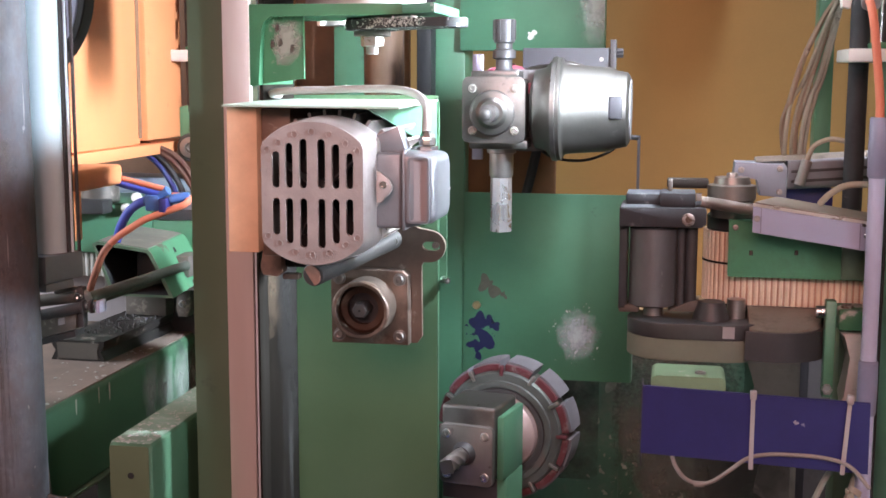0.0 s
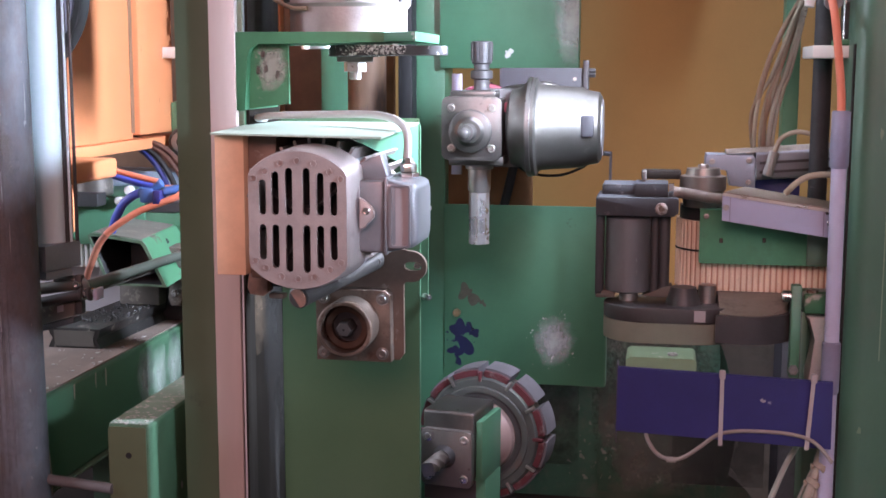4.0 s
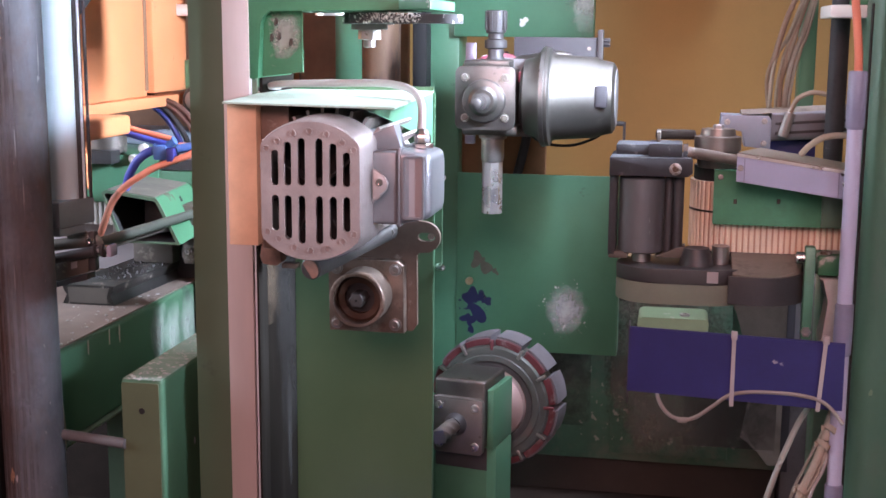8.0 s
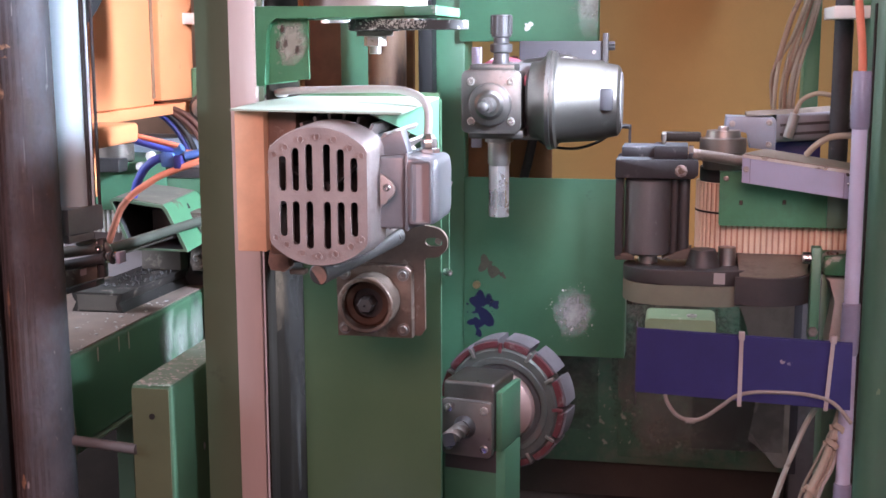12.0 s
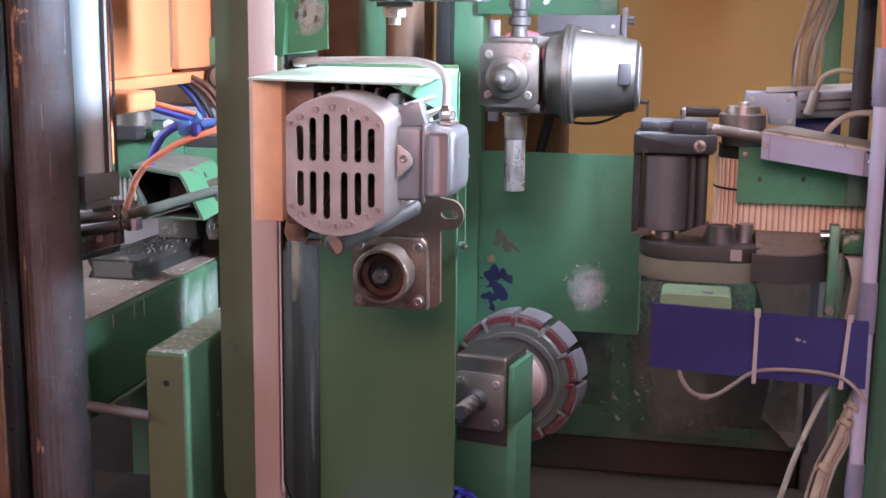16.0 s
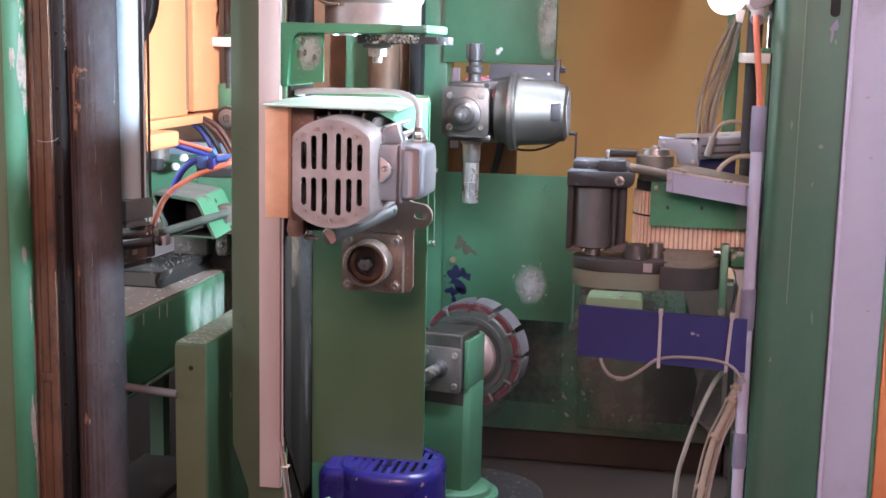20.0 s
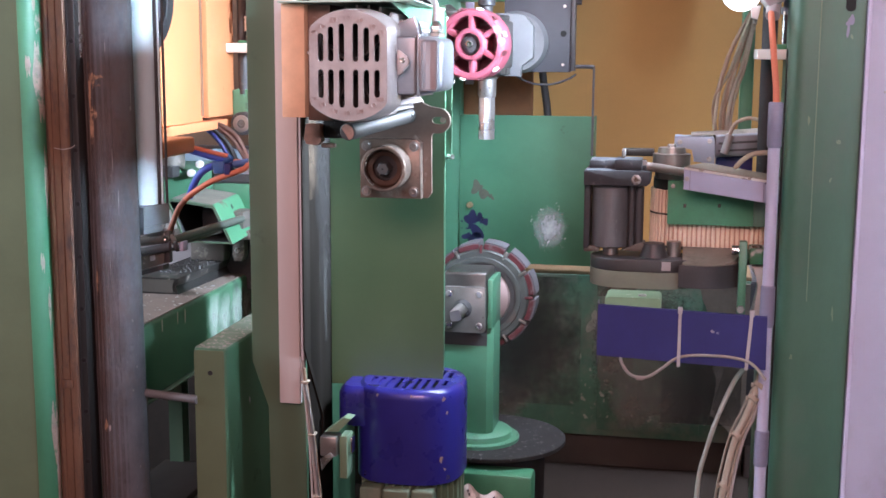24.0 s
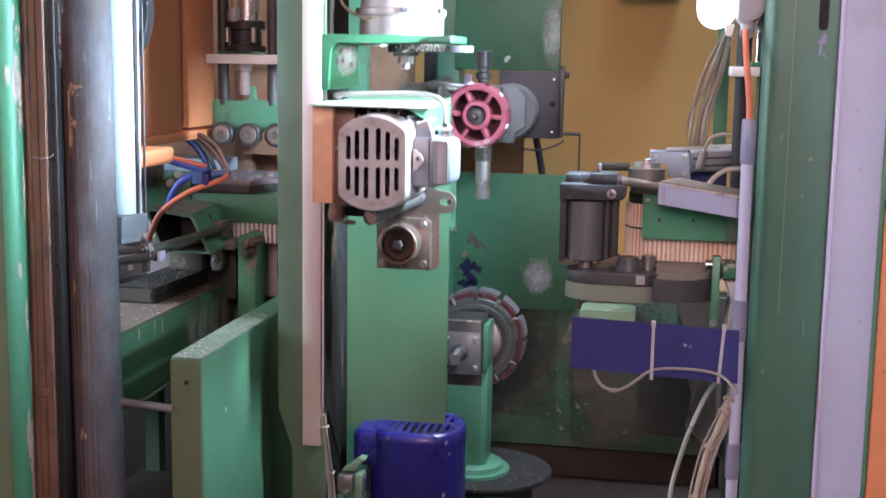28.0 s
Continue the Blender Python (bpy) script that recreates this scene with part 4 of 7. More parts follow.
def guide_unit():
    t = thing("guide_unit", (0.14, 2.35, 1.0), "dark steel guide shaft with a white plate and a small valve", "machine part")
    part("shaft", cyl((0.131, 2.35, 0.80), (0.131, 2.35, 1.8), 0.0135, 24), STEEL_BLUE, t, "dark steel shaft")
    part("white_plate", box(0.107, 0.20, 2.27, 2.40, 1.128, 1.1455, 0.002), WHITE, t, "white plastic plate")
    part("green_back", box(0.088, 0.112, 2.47, 2.52, 0.72, 1.9, 0.003), GREEN, t, "green upright plate")
    part("valve", box(0.150, 0.172, 2.28, 2.33, 1.155, 1.205, 0.003), BLACK, t)
    part("valve_head", lathe((0.158, 2.30, 1.205), (0.158, 2.30, 1.245), [(0, 0.013), (0.3, 0.013), (0.35, 0.009), (1, 0.009)], 16), BLUE_GREY, t)
    part("valve_rod", cyl((0.151, 2.29, 1.146), (0.151, 2.29, 1.21), 0.003, 10), CHROME, t)
    part("green_foot", box(0.140, 0.185, 2.27, 2.36, 1.1458, 1.154, 0.002), GREEN_WORN, t)


def loose_cables():
    rng = random.Random(12)
    for k in range(11):
        a, b = rng.uniform(-0.020, 0.020), rng.uniform(-0.016, 0.016)
        pts = [(0.112 + a * 0.3, 2.40 + a, 1.225), (0.098 + a * 0.6, 2.40 + b, 1.185 + b * 0.3), (0.080 + a, 2.41, 1.12 + b), (0.066 + a * 1.2, 2.42, 1.07), (0.058 + a * 1.1, 2.43 + b, 1.02 + b), (0.062 + a, 2.44, 0.965 + b)]
        solid("hanging_cable", pipe(pts, rng.choice((0.0021, 0.0026, 0.0032, 0.0042)), 8), (CABLE_DUSTY, CABLE_FILM, CABLE_BROWN, CABLE_FILM)[k % 4], "dusty cable hanging in a clump beside the guide shaft", "cable", group="hanging cables")
    solid("cable_loop", pipe([(0.085, 2.25, 0.942), (0.096, 2.24, 0.956), (0.112, 2.235, 0.967), (0.132, 2.23, 0.971), (0.156, 2.225, 0.970)], 0.0044, 10), CABLE_CREAM, "cream cable looping over the arm", "cable")
    solid("clear_hose", pipe([(0.127, 2.258, 0.6209), (0.1162, 2.215, 0.595), (0.09464, 2.182, 0.569), (0.0698, 2.161, 0.5129), (0.05144, 2.161, 0.4481), (0.04064, 2.161, 0.3941), (0.03632, 2.161, 0.2969)], 0.0042, 12), CLEAR_HOSE, "translucent air hose hanging below the machine", "hose")
    b = thing("cable_bundle", (0.09, 2.0, 0.5), "tied bundle of beige cables below the machine", "cable")
    for dx, dy, r, m in ((0, 0, 0.0060, CABLE_CREAM), (0.0095, 0.004, 0.0024, CABLE_CREAM), (-0.011, 0.003, 0.0022, CABLE_DUSTY), (0.015, 0.008, 0.0026, CABLE)):
        part("cable", pipe([(0.146 + dx * 0.3, 2.19, 0.62), (0.136 + dx * 0.5, 2.17 + dy, 0.573), (0.118 + dx, 2.16 + dy, 0.518), (0.103 + dx, 2.16 + dy, 0.480), (0.091 + dx, 2.16 + dy, 0.426), (0.082 + dx, 2.16 + dy, 0.362), (0.077 + dx, 2.16 + dy, 0.275)], r, 10), m, b)
    for x, z in ((0.136, 0.572), (0.128, 0.548), (0.103, 0.480), (0.0845, 0.385)):
        tie = part("cable_tie", ring((x - 0.0022, 2.16, z - 0.003), (x + 0.0022, 2.163, z + 0.003), 0.0098, 0.0066, 16), CABLE_CREAM, b, "cream cable tie")
        part("tie_knot", box(x - 0.0125, x - 0.0085, 2.152, 2.160, z - 0.001, z + 0.006, 0.001), CABLE_CREAM, tie)


belt_head()
air_cylinder_far()
guide_unit()
loose_cables()


# ---- left side: frame, tube, cylinder ----
def strip_patch(at, s0, s1, z0, z1, seed, n=24, rough=0.4):
    """An uneven thin patch on a curved surface; at(s, z) gives the place."""
    rng = random.Random(seed)
    bm = bmesh.new()
    a, b = [rng.uniform(0, 9) for _ in range(4)], [rng.uniform(0, 9) for _ in range(4)]
    rows = []
    for i in range(n + 1):
        u = i / n
        k = min(1.0, 4 * u + 0.15, 4 * (1 - u) + 0.15)
        lo = (z0 + z1) / 2 - (z1 - z0) / 2 * k * (1 + rough * sum(math.sin((4 + 7 * j) * u + a[j]) / (1 + 0.3 * j) for j in range(4)) / 1.6)
        hi = (z0 + z1) / 2 + (z1 - z0) / 2 * k * (1 + rough * sum(math.sin((4 + 7 * j) * u + b[j]) / (1 + 0.3 * j) for j in range(4)) / 1.6)
        rows.append((bm.verts.new(at(s0 + (s1 - s0) * u, lo)), bm.verts.new(at(s0 + (s1 - s0) * u, hi + 0.0004))))
    for p, q in zip(rows, rows[1:]):
        bm.faces.new((p[0], q[0], q[1], p[1]))
    return bm


def left_frame():
    t = thing("machine_upright", (-1.13, 2.0, 0), "worn green machine upright with a rusty guide rail", "machine frame")
    corner = [(-1.134 + 0.031 * math.sin(radians(a)), 2.003 - 0.031 * math.cos(radians(a))) for a in range(0, 91, 9)]
    body = part("upright_body", loft([[(x, y, z) for x, y in [(-1.2075, 1.972)] + corner + [(-1.103, 2.12), (-1.2075, 2.12)]] for z in (0.0, 0.5, 1.0, 1.5, 2.1)]), GREEN_CHIPPED, t, "chipped green section with a round corner")

    def on_corner(s, z):
        a = radians(min(90.0, s))
        return (-1.134 + 0.0314 * math.sin(a), 2.003 - 0.0314 * math.cos(a) + max(0.0, s - 90) * 0.0005, z)
    for i, (s0, s1, z0, z1) in enumerate(((52, 104, 1.045, 1.14), (70, 104, 1.02, 1.06), (66, 100, 1.17, 1.20), (60, 72, 1.205, 1.235), (62, 100, 0.42, 0.51), (78, 100, 0.3, 0.46), (50, 66, 0.755, 0.785), (72, 84, 0.66, 0.72), (80, 100, 0.86, 0.97), (30, 48, 1.10, 1.13), (84, 100, 0.52, 0.64))):
        part("paint_patch", strip_patch(on_corner, s0, s1, z0, z1, 300 + i), WHITE_FILLER, body, "pale filler showing through the paint")
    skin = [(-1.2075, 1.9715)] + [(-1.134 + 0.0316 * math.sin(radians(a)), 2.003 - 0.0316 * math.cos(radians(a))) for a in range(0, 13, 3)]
    part("front_face", prism(skin + [(x, y + 0.0004) for x, y in reversed(skin)], 0.0, 2.1, "z"), OLIVE_FRONT, body, "front face in olive, tinted for warm front light")
    part("side_gap", box(-1.235, -1.209, 1.985, 2.10, 0.0, 2.1, 0.002), ORANGE, t, "orange sheet beside the upright")
    rail = part("guide_rail", prism([(-1.102, 2.008), (-1.092, 1.999), (-1.086, 1.999), (-1.0856, 2.0003), (-1.0840, 2.0003), (-1.0837, 1.999), (-1.072, 1.999), (-1.0716, 2.0008), (-1.0696, 2.0008), (-1.0692, 1.998), (-1.0575, 1.998), (-1.0545, 2.001), (-1.0545, 2.06), (-1.102, 2.06)], 0.0, 2.1, "z"), RAIL, t, "rust-brown guide rail")
    part("rail_joint", box(-1.0860, -1.0640, 1.9945, 1.9979, 0.541, 0.557, 0.0012), RAIL, rail)
    part("rail_wire", pipe([(-1.082, 1.997, 0.972), (-1.066, 1.996, 0.970), (-1.050, 1.997, 0.973), (-1.044, 2.0, 0.978)], 0.0009, 6), CABLE, rail)
    br = part("black_rail", box(-1.0538, -1.0392, 2.004, 2.04, 0.0, 2.1, 0.001), RAIL_BLACK, t, "black drilled rail")
    part("rail_step", box(-1.0538, -1.0505, 2.001, 2.0038, 0.0, 2.1), RAIL_BLACK, br)
    for i in range(12):
        z = 1.25 - i * 0.094
        h = part("rail_hole", ring((-1.0452, 2.0022, z), (-1.0452, 2.0036, z), 0.0052, 0.0036, 16), BLACK, br)
        part("hole_floor", cyl((-1.0452, 2.0030, z), (-1.0452, 2.0035, z), 0.0036, 12), DARK, h)
    part("bright_edge", box(-1.0388, -1.0372, 2.02, 2.04, 1.128, 2.1), ALU_BRIGHT, t)
    part("rear_green", box(-1.105, -1.015, 2.145, 2.18, 0.0, 0.480, 0.003), GREEN, t, "green rear section")
    part("rear_strut", prism([(-1.07, 0.43), (-1.02, 0.455), (-1.02, 0.47), (-1.07, 0.447)], 2.15, 2.17), BLUE_GREY, t)
    part("rear_bolt", cyl((-1.075, 2.12, 0.727), (-1.045, 2.12, 0.732), 0.011, 16), STEEL_DARK, t)


def tube():
    t = thing("machine_tube", (-1.003, 2.06, 0), "dark scuffed round machine tube", "pipe")
    part("tube_body", cyl((-0.996, 2.06, 0.0), (-1.0134, 2.06, 2.05), 0.0434, 64), TUBE, t)

    def on_tube(s, z):
        a = radians(s)
        return (-0.996 - 0.0085 * z + 0.0437 * math.sin(a), 2.06 - 0.0437 * math.cos(a), z)
    for i, (s0, s1, z0, z1) in enumerate(((-26, -6, 1.076, 1.098), (-12, 14, 1.0915, 1.0965), (-10, 8, 1.078, 1.081), (-27, -18, 1.04, 1.085), (-25, -4, 1.018, 1.043), (-26, -13, 0.984, 1.026), (-27, -20, 1.11, 1.122), (-24, -12, 0.461, 0.477), (-30, -22, 0.72, 0.75))):
        part("scuff", strip_patch(on_tube, s0, s1, z0, z1, 330 + i, rough=0.7), SCUFF, t, "tan scuffed patch")
    # Brown patches paint warm light on the left; the grey ones are scuffs
    for s_, z, mat, w, h in ((-35, 1.02, TUBE_WARM, 0.05, 0.32), (-38, 0.66, TUBE_WARM, 0.05, 0.32), (-30, 0.38, TUBE_WARM, 0.05, 0.32), (20, 0.86, TUBE_SCUFF, 0.03, 0.07), (10, 0.75, TUBE_SCUFF, 0.03, 0.06), (28, 0.99, TUBE_SCUFF, 0.025, 0.05), (24, 0.62, TUBE_SCUFF, 0.03, 0.06), (-4, 0.93, TUBE_SCUFF, 0.02, 0.05)):
        a = radians(s_)
        bm, n = bmesh.new(), 10
        rows = [[bm.verts.new((-0.996 - 0.0085 * zz + 0.0436 * math.sin(a + (k / n - 0.5) * 2 * w / 0.0436), 2.06 - 0.0436 * math.cos(a + (k / n - 0.5) * 2 * w / 0.0436), zz)) for zz in (z - h, z, z + h)] for k in range(n + 1)]
        for p, q in zip(rows, rows[1:]):
            for k in (0, 1):
                bm.faces.new((p[k], q[k], q[k + 1], p[k + 1]))
        ob = part("patina", bm, mat, t, "brown warm-light tint and grey scuffs", origin=(-0.996 - 0.0085 * z + 0.0436 * math.sin(a), 2.06 - 0.0436 * math.cos(a), z))
        ob.visible_shadow = False
    part("chip_ring", strip_patch(on_tube, -10, -5, 0.462, 0.472, 345), GREY_PALE, t)
    for i, (s0, s1, z0, z1) in enumerate(((80, 84, 1.045, 1.082), (76, 83, 1.036, 1.044), (26, 28, 0.93, 0.965), (36, 37.5, 0.86, 0.90), (20, 21.5, 1.135, 1.15), (12, 13, 0.745, 0.775))):
        part("scratch", strip_patch(on_tube, s0, s1, z0, z1, 350 + i, n=8, rough=0.7), GREY, t)
    rng, specks = random.Random(41), bmesh.new()
    for i in range(130):
        s_, z = rng.uniform(-60, 88), rng.uniform(0.35, 1.5)
        w, h = rng.uniform(0.6, 1.6) * (0.5 + rng.random() ** 3), 0.0008 + 0.006 * rng.random() ** 5
        lean = rng.uniform(-2, 2) * h / 0.006
        specks.faces.new([specks.verts.new(on_tube(a, b)) for a, b in ((s_, z), (s_ + w, z + h * 0.3), (s_ + w * 0.8 + lean, z + h), (s_ + lean, z + h * 0.8))])
    part("specks", specks, TUBE_SPECK, t, "pale specks and fine scratches", kind="stuff")


def left_cylinder():
    t = thing("air_cylinder", (-1.01, 2.2, 0.75), "silver pneumatic cylinder standing behind the tube", "cylinder")
    part("barrel", cyl((-0.997, 2.165, 0.8575), (-0.997, 2.165, 1.9), 0.032, 48), ALU_SATIN, t, "silver round barrel")
    part("groove", box(-0.9645, -0.9615, 2.160, 2.18, 0.8575, 1.9), STEEL_DARK, t, "dark gap beside the barrel")
    part("tie_rod", cyl((-0.9592, 2.168, 0.8575), (-0.9592, 2.168, 1.9), 0.0021, 12), ALU_SATIN, t)
    part("tie_rod", cyl((-0.9545, 2.178, 0.8575), (-0.9545, 2.178, 1.9), 0.0025, 12), STEEL_DARK, t)
    part("foot", prism([(-0.973, 2.113), (-0.956, 2.19), (-1.04, 2.20), (-1.04, 2.13), (-0.99, 2.113)], 0.818, 0.857, "z", 0.002), FOOT_GREY, t, "slate grey foot block")
    part("foot_step", prism([(-0.975, 2.116), (-0.962, 2.172), (-1.03, 2.18), (-1.03, 2.13)], 0.805, 0.8178, "z", 0.002), FOOT_GREY, t)
    # valve group below the foot
    br = part("valve_bracket", box(-0.967, -0.955, 2.185, 2.20, 0.742, 0.803, 0.003), STEEL_DARK, t)
    bolt(-0.961, 2.185, 0.789, 0.006, 0.006, "screw", br, CHROME, hexed=False)
    part("valve_tube", cyl((-1.06, 2.19, 0.774), (-0.966, 2.19, 0.788), 0.0092, 20), STEEL_DUSTY, t, "dusty steel tube")
    part("valve_tube", cyl((-1.06, 2.17, 0.752), (-0.955, 2.18, 0.774), 0.0080, 20), STEEL_DARK, t, "dark hose end")
    for i in range(4):
        x = -0.954 + i * 0.0065
        part("valve_nut", cyl((x, 2.18, 0.7745 + i * 0.0006), (x + 0.0048, 2.18, 0.775 + i * 0.0006), 0.0088 if i % 2 else 0.0105, 16, 0.0008), CHROME if i % 2 else STEEL_DARK, t)
    part("valve_cap", box(-0.928, -0.921, 2.168, 2.192, 0.768, 0.786, 0.002), LAVENDER, t, "white plastic cap")
    vb = part("valve_body", prism([(-1.06, 0.713), (-0.968, 0.740), (-0.966, 0.766), (-1.06, 0.750)], 2.185, 2.215, "y", 0.002), STEEL_DUSTY, t, "dusty brown cylinder body")
    part("valve_mark", prism([(-0.995, 0.744), (-0.985, 0.747), (-0.985, 0.757), (-0.995, 0.754)], 2.1835, 2.1848), GREY_PALE, vb)
    part("valve_rail", prism([(-1.06, 0.703), (-0.968, 0.729), (-0.968, 0.738), (-1.06, 0.712)], 2.182, 2.21, "y", 0.001), STEEL_DARK, t)
    part("push_rod", cyl((-0.957, 2.2, 0.783), (-0.965, 2.60, 0.772), 0.0085, 18), ROD_GREEN, t, "dusty grey push rod")
    part("push_rod", cyl((-0.975, 2.22, 0.768), (-0.985, 2.60, 0.756), 0.006, 14), STEEL_DUSTY, t)
    part("rod_elbow", pipe([(-1.0, 2.19, 0.795), (-0.972, 2.19, 0.797), (-0.955, 2.195, 0.790), (-0.953, 2.20, 0.775)], 0.006, 12), STEEL, t)


# ---- left bench: beam, slide block, tunnel and table ----
def side_plate():
    t = thing("side_plate", (-0.823, 2.3, 0.3), "green hollow steel plate dusted with white powder", "plate")
    body = part("plate_body", box(-0.8535, -0.7925, 2.0515, 2.92, 0.0, 0.617, 0.005, seg=3), GREEN_SHADED, t)
    part("end_face", prism(rounded(-0.8525, -0.7965, 0.0, 0.613, 0.004), 2.0500, 2.0513, "y"), OLIVE_FRONT, body, "end face in olive, tinted for warm front light")
    part("hole", cyl((-0.8225, 2.0492, 0.572), (-0.8225, 2.0499, 0.572), 0.0045, 16), DARK, body)
    part("side_chip", strip_patch(lambda s_, z: (-0.7922, s_, z), 2.163, 2.171, 0.487, 0.497, 401), GREY_PALE, body, "pale chip in the paint")
    rng = random.Random(7)
    dust = bmesh.new()
    for i in range(420):
        y = 2.052 + 0.42 * rng.random() ** 1.6
        x = -0.852 + 0.058 * rng.random()
        r = 0.0007 + 0.0026 * rng.random() ** 4
        prism([(x + r * math.cos(a) * rng.uniform(0.6, 1.2), y + r * math.sin(a) * rng.uniform(0.6, 1.6)) for a in (0, 1.2, 2.4, 3.6, 4.9)], 0.6172, 0.6172 + r * 0.35, "z", bm=dust)
    part("powder", dust, POWDER, t, "white powder flakes", kind="stuff")
    part("dust_film", box(-0.8515, -0.7945, 2.053, 2.40, 0.6168, 0.6176), POWDER_FILM, t, "film of white powder")


def beam():
    t = thing("beam", (-1.05, 2.5, 0.55), "green machine beam with a dusty top", "beam")
    part("beam_body", box(-1.5, -0.982, 2.115, 2.76, 0.489, 0.632, 0.007, seg=3), GREEN_SHADED, t)
    part("beam_lip", box(-1.49, -0.976, 2.118, 2.758, 0.4845, 0.4885, 0.001), GREEN_DARK, t, "folded lower lip")
    part("beam_top", box(-1.49, -0.989, 2.125, 2.755, 0.6322, 0.6345), DUSTY_TOP, t, "dusty beam top")
    rng = random.Random(3)
    for i in range(3):
        y = 2.24 + i * 0.06 + rng.uniform(-0.02, 0.02)
        d = rng.uniform(0.008, 0.035)
        w = rng.uniform(0.003, 0.007)
        part("drip", prism([(y, 0.627), (y + w, 0.628), (y + w * 0.9, 0.628 - d * 0.6), (y + w * 0.7, 0.628 - d), (y + w * 0.35, 0.628 - d), (y + w * 0.1, 0.628 - d * 0.7)], -0.9818, -0.9812, "x"), WHITE_FILLER, t, "pale drip")
    for y, z, w, h in ((2.50, 0.575, 0.042, 0.050), (2.56, 0.560, 0.042, 0.062), (2.63, 0.562, 0.042, 0.062), (2.69, 0.56, 0.042, 0.062)):
        stain("smear", (-0.9816, y, z), SMEAR, (w, h), t, "pale smears down the side", "x")
    flakes = bmesh.new()
    for i in range(80):
        y, x = 2.13 + 0.45 * rng.random() ** 1.4, -1.10 + 0.108 * rng.random()
        r = 0.0012 + 0.003 * rng.random() ** 3
        prism([(x + r * math.cos(a) * rng.uniform(0.6, 1.2), y + r * math.sin(a) * rng.uniform(0.6, 1.6)) for a in (0, 1.2, 2.4, 3.6, 4.9)], 0.6346, 0.6346 + r * 0.3, "z", bm=flakes)
    part("flakes", flakes, POWDER, t, "white flakes on the beam", kind="stuff")
    part("cross_pipe", cyl((-1.02, 2.09, 0.530), (-0.843, 2.06, 0.528), 0.0075, 16), GREY_CAST, t, "thin steel cross pipe")
    part("pale_strap", pipe([(-0.972, 2.112, 0.60), (-0.966, 2.11, 0.54), (-0.964, 2.11, 0.51), (-0.970, 2.112, 0.47), (-0.974, 2.115, 0.43)], 0.0045, 8), CABLE_CREAM, t, "pale hanging strap")
    part("leg", box(-1.132, -1.100, 2.59, 2.622, 0.0, 0.484), GREEN_DARK, t)
    part("rear_leg", box(-1.4, -1.3, 2.6, 2.7, 0.0, 0.488), GREEN_DARK, t)


def slide_block():
    t = thing("slide_rail", (-1.08, 2.6, 0.65), "dark oily steel slide rail lying on the beam", "rail")
    prof = [(-1.131, 0.6350), (-1.036, 0.6350), (-1.039, 0.643), (-1.043, 0.651), (-1.038, 0.658), (-1.036, 0.6685), (-1.131, 0.6685), (-1.128, 0.659), (-1.123, 0.651), (-1.127, 0.643)]
    part("rail_bar", loft([[(x + (y - 2.44) * 0.05, y, z) for x, z in prof] for y in (2.44, 2.755)]), OILY, t)
    part("rail_end", prism([(-1.118, 0.638), (-1.046, 0.638), (-1.049, 0.651), (-1.044, 0.665), (-1.12, 0.665)], 2.4385, 2.4396), STEEL_DUSTY, t, "scraped end face")
    grit = bmesh.new()
    rng = random.Random(17)
    for i in range(160):
        y, x = 2.5 + 0.25 * rng.random(), -1.12 + 0.08 * rng.random()
        r = 0.001 + 0.0022 * rng.random() ** 2
        bmesh.ops.create_icosphere(grit, subdivisions=1, radius=r, matrix=Matrix.Translation((x + (y - 2.44) * 0.05, y, 0.6686 + r * 0.4)))
    part("grit", grit, STEEL_DARK, t, "dark grit on the rail", kind="stuff")
    clamp = part("clamp", prism([(-0.985, 0.735), (-0.962, 0.735), (-0.962, 0.690), (-0.968, 0.676), (-0.985, 0.676), (-0.990, 0.69)], 2.63, 2.66, "y", 0.003), STEEL_DUSTY, t, "dusty steel clamp")
    bolt(-0.976, 2.63, 0.70, 0.007, 0.004, "bolt", clamp, STEEL)
    part("clamp_bar", box(-1.12, -0.93, 2.62, 2.70, 0.725, 0.745, 0.004), STEEL_DUSTY, t, "dust-covered clamp bar")
    for i in range(4):
        bolt(-1.09 + 0.032 * i, 2.62, 0.735, 0.006, 0.006, "bolt", clamp, STEEL_BROWN)
    part("clamp_foot", box(-1.10, -1.02, 2.66, 2.70, 0.669, 0.7248, 0.004), STEEL_DUSTY, t)
    p = part("clamp_post", prism([(-0.930, 0.48), (-0.892, 0.48), (-0.886, 0.735), (-0.890, 0.756), (-0.908, 0.762), (-0.930, 0.752)], 2.64, 2.72, "y", 0.004), GREEN_DUSTY_SHEET, t, "dusty green clamp post")
    part("post_foot", box(-0.985, -0.88, 2.65, 2.71, 0.0, 0.48, 0.003), STEEL_DARK, p)
    for x, z in ((-0.900, 0.742), (-0.884, 0.748), (-0.902, 0.722)):
        part("clamp_knob", cyl((x, 2.60, z), (x + 0.01, 2.64, z), 0.009, 16, 0.002), STEEL_DUSTY, p)
    part("roller_end", cyl((-0.875, 2.76, 0.69), (-0.76, 2.79, 0.69), 0.045, 28), STEEL_DARK, t)


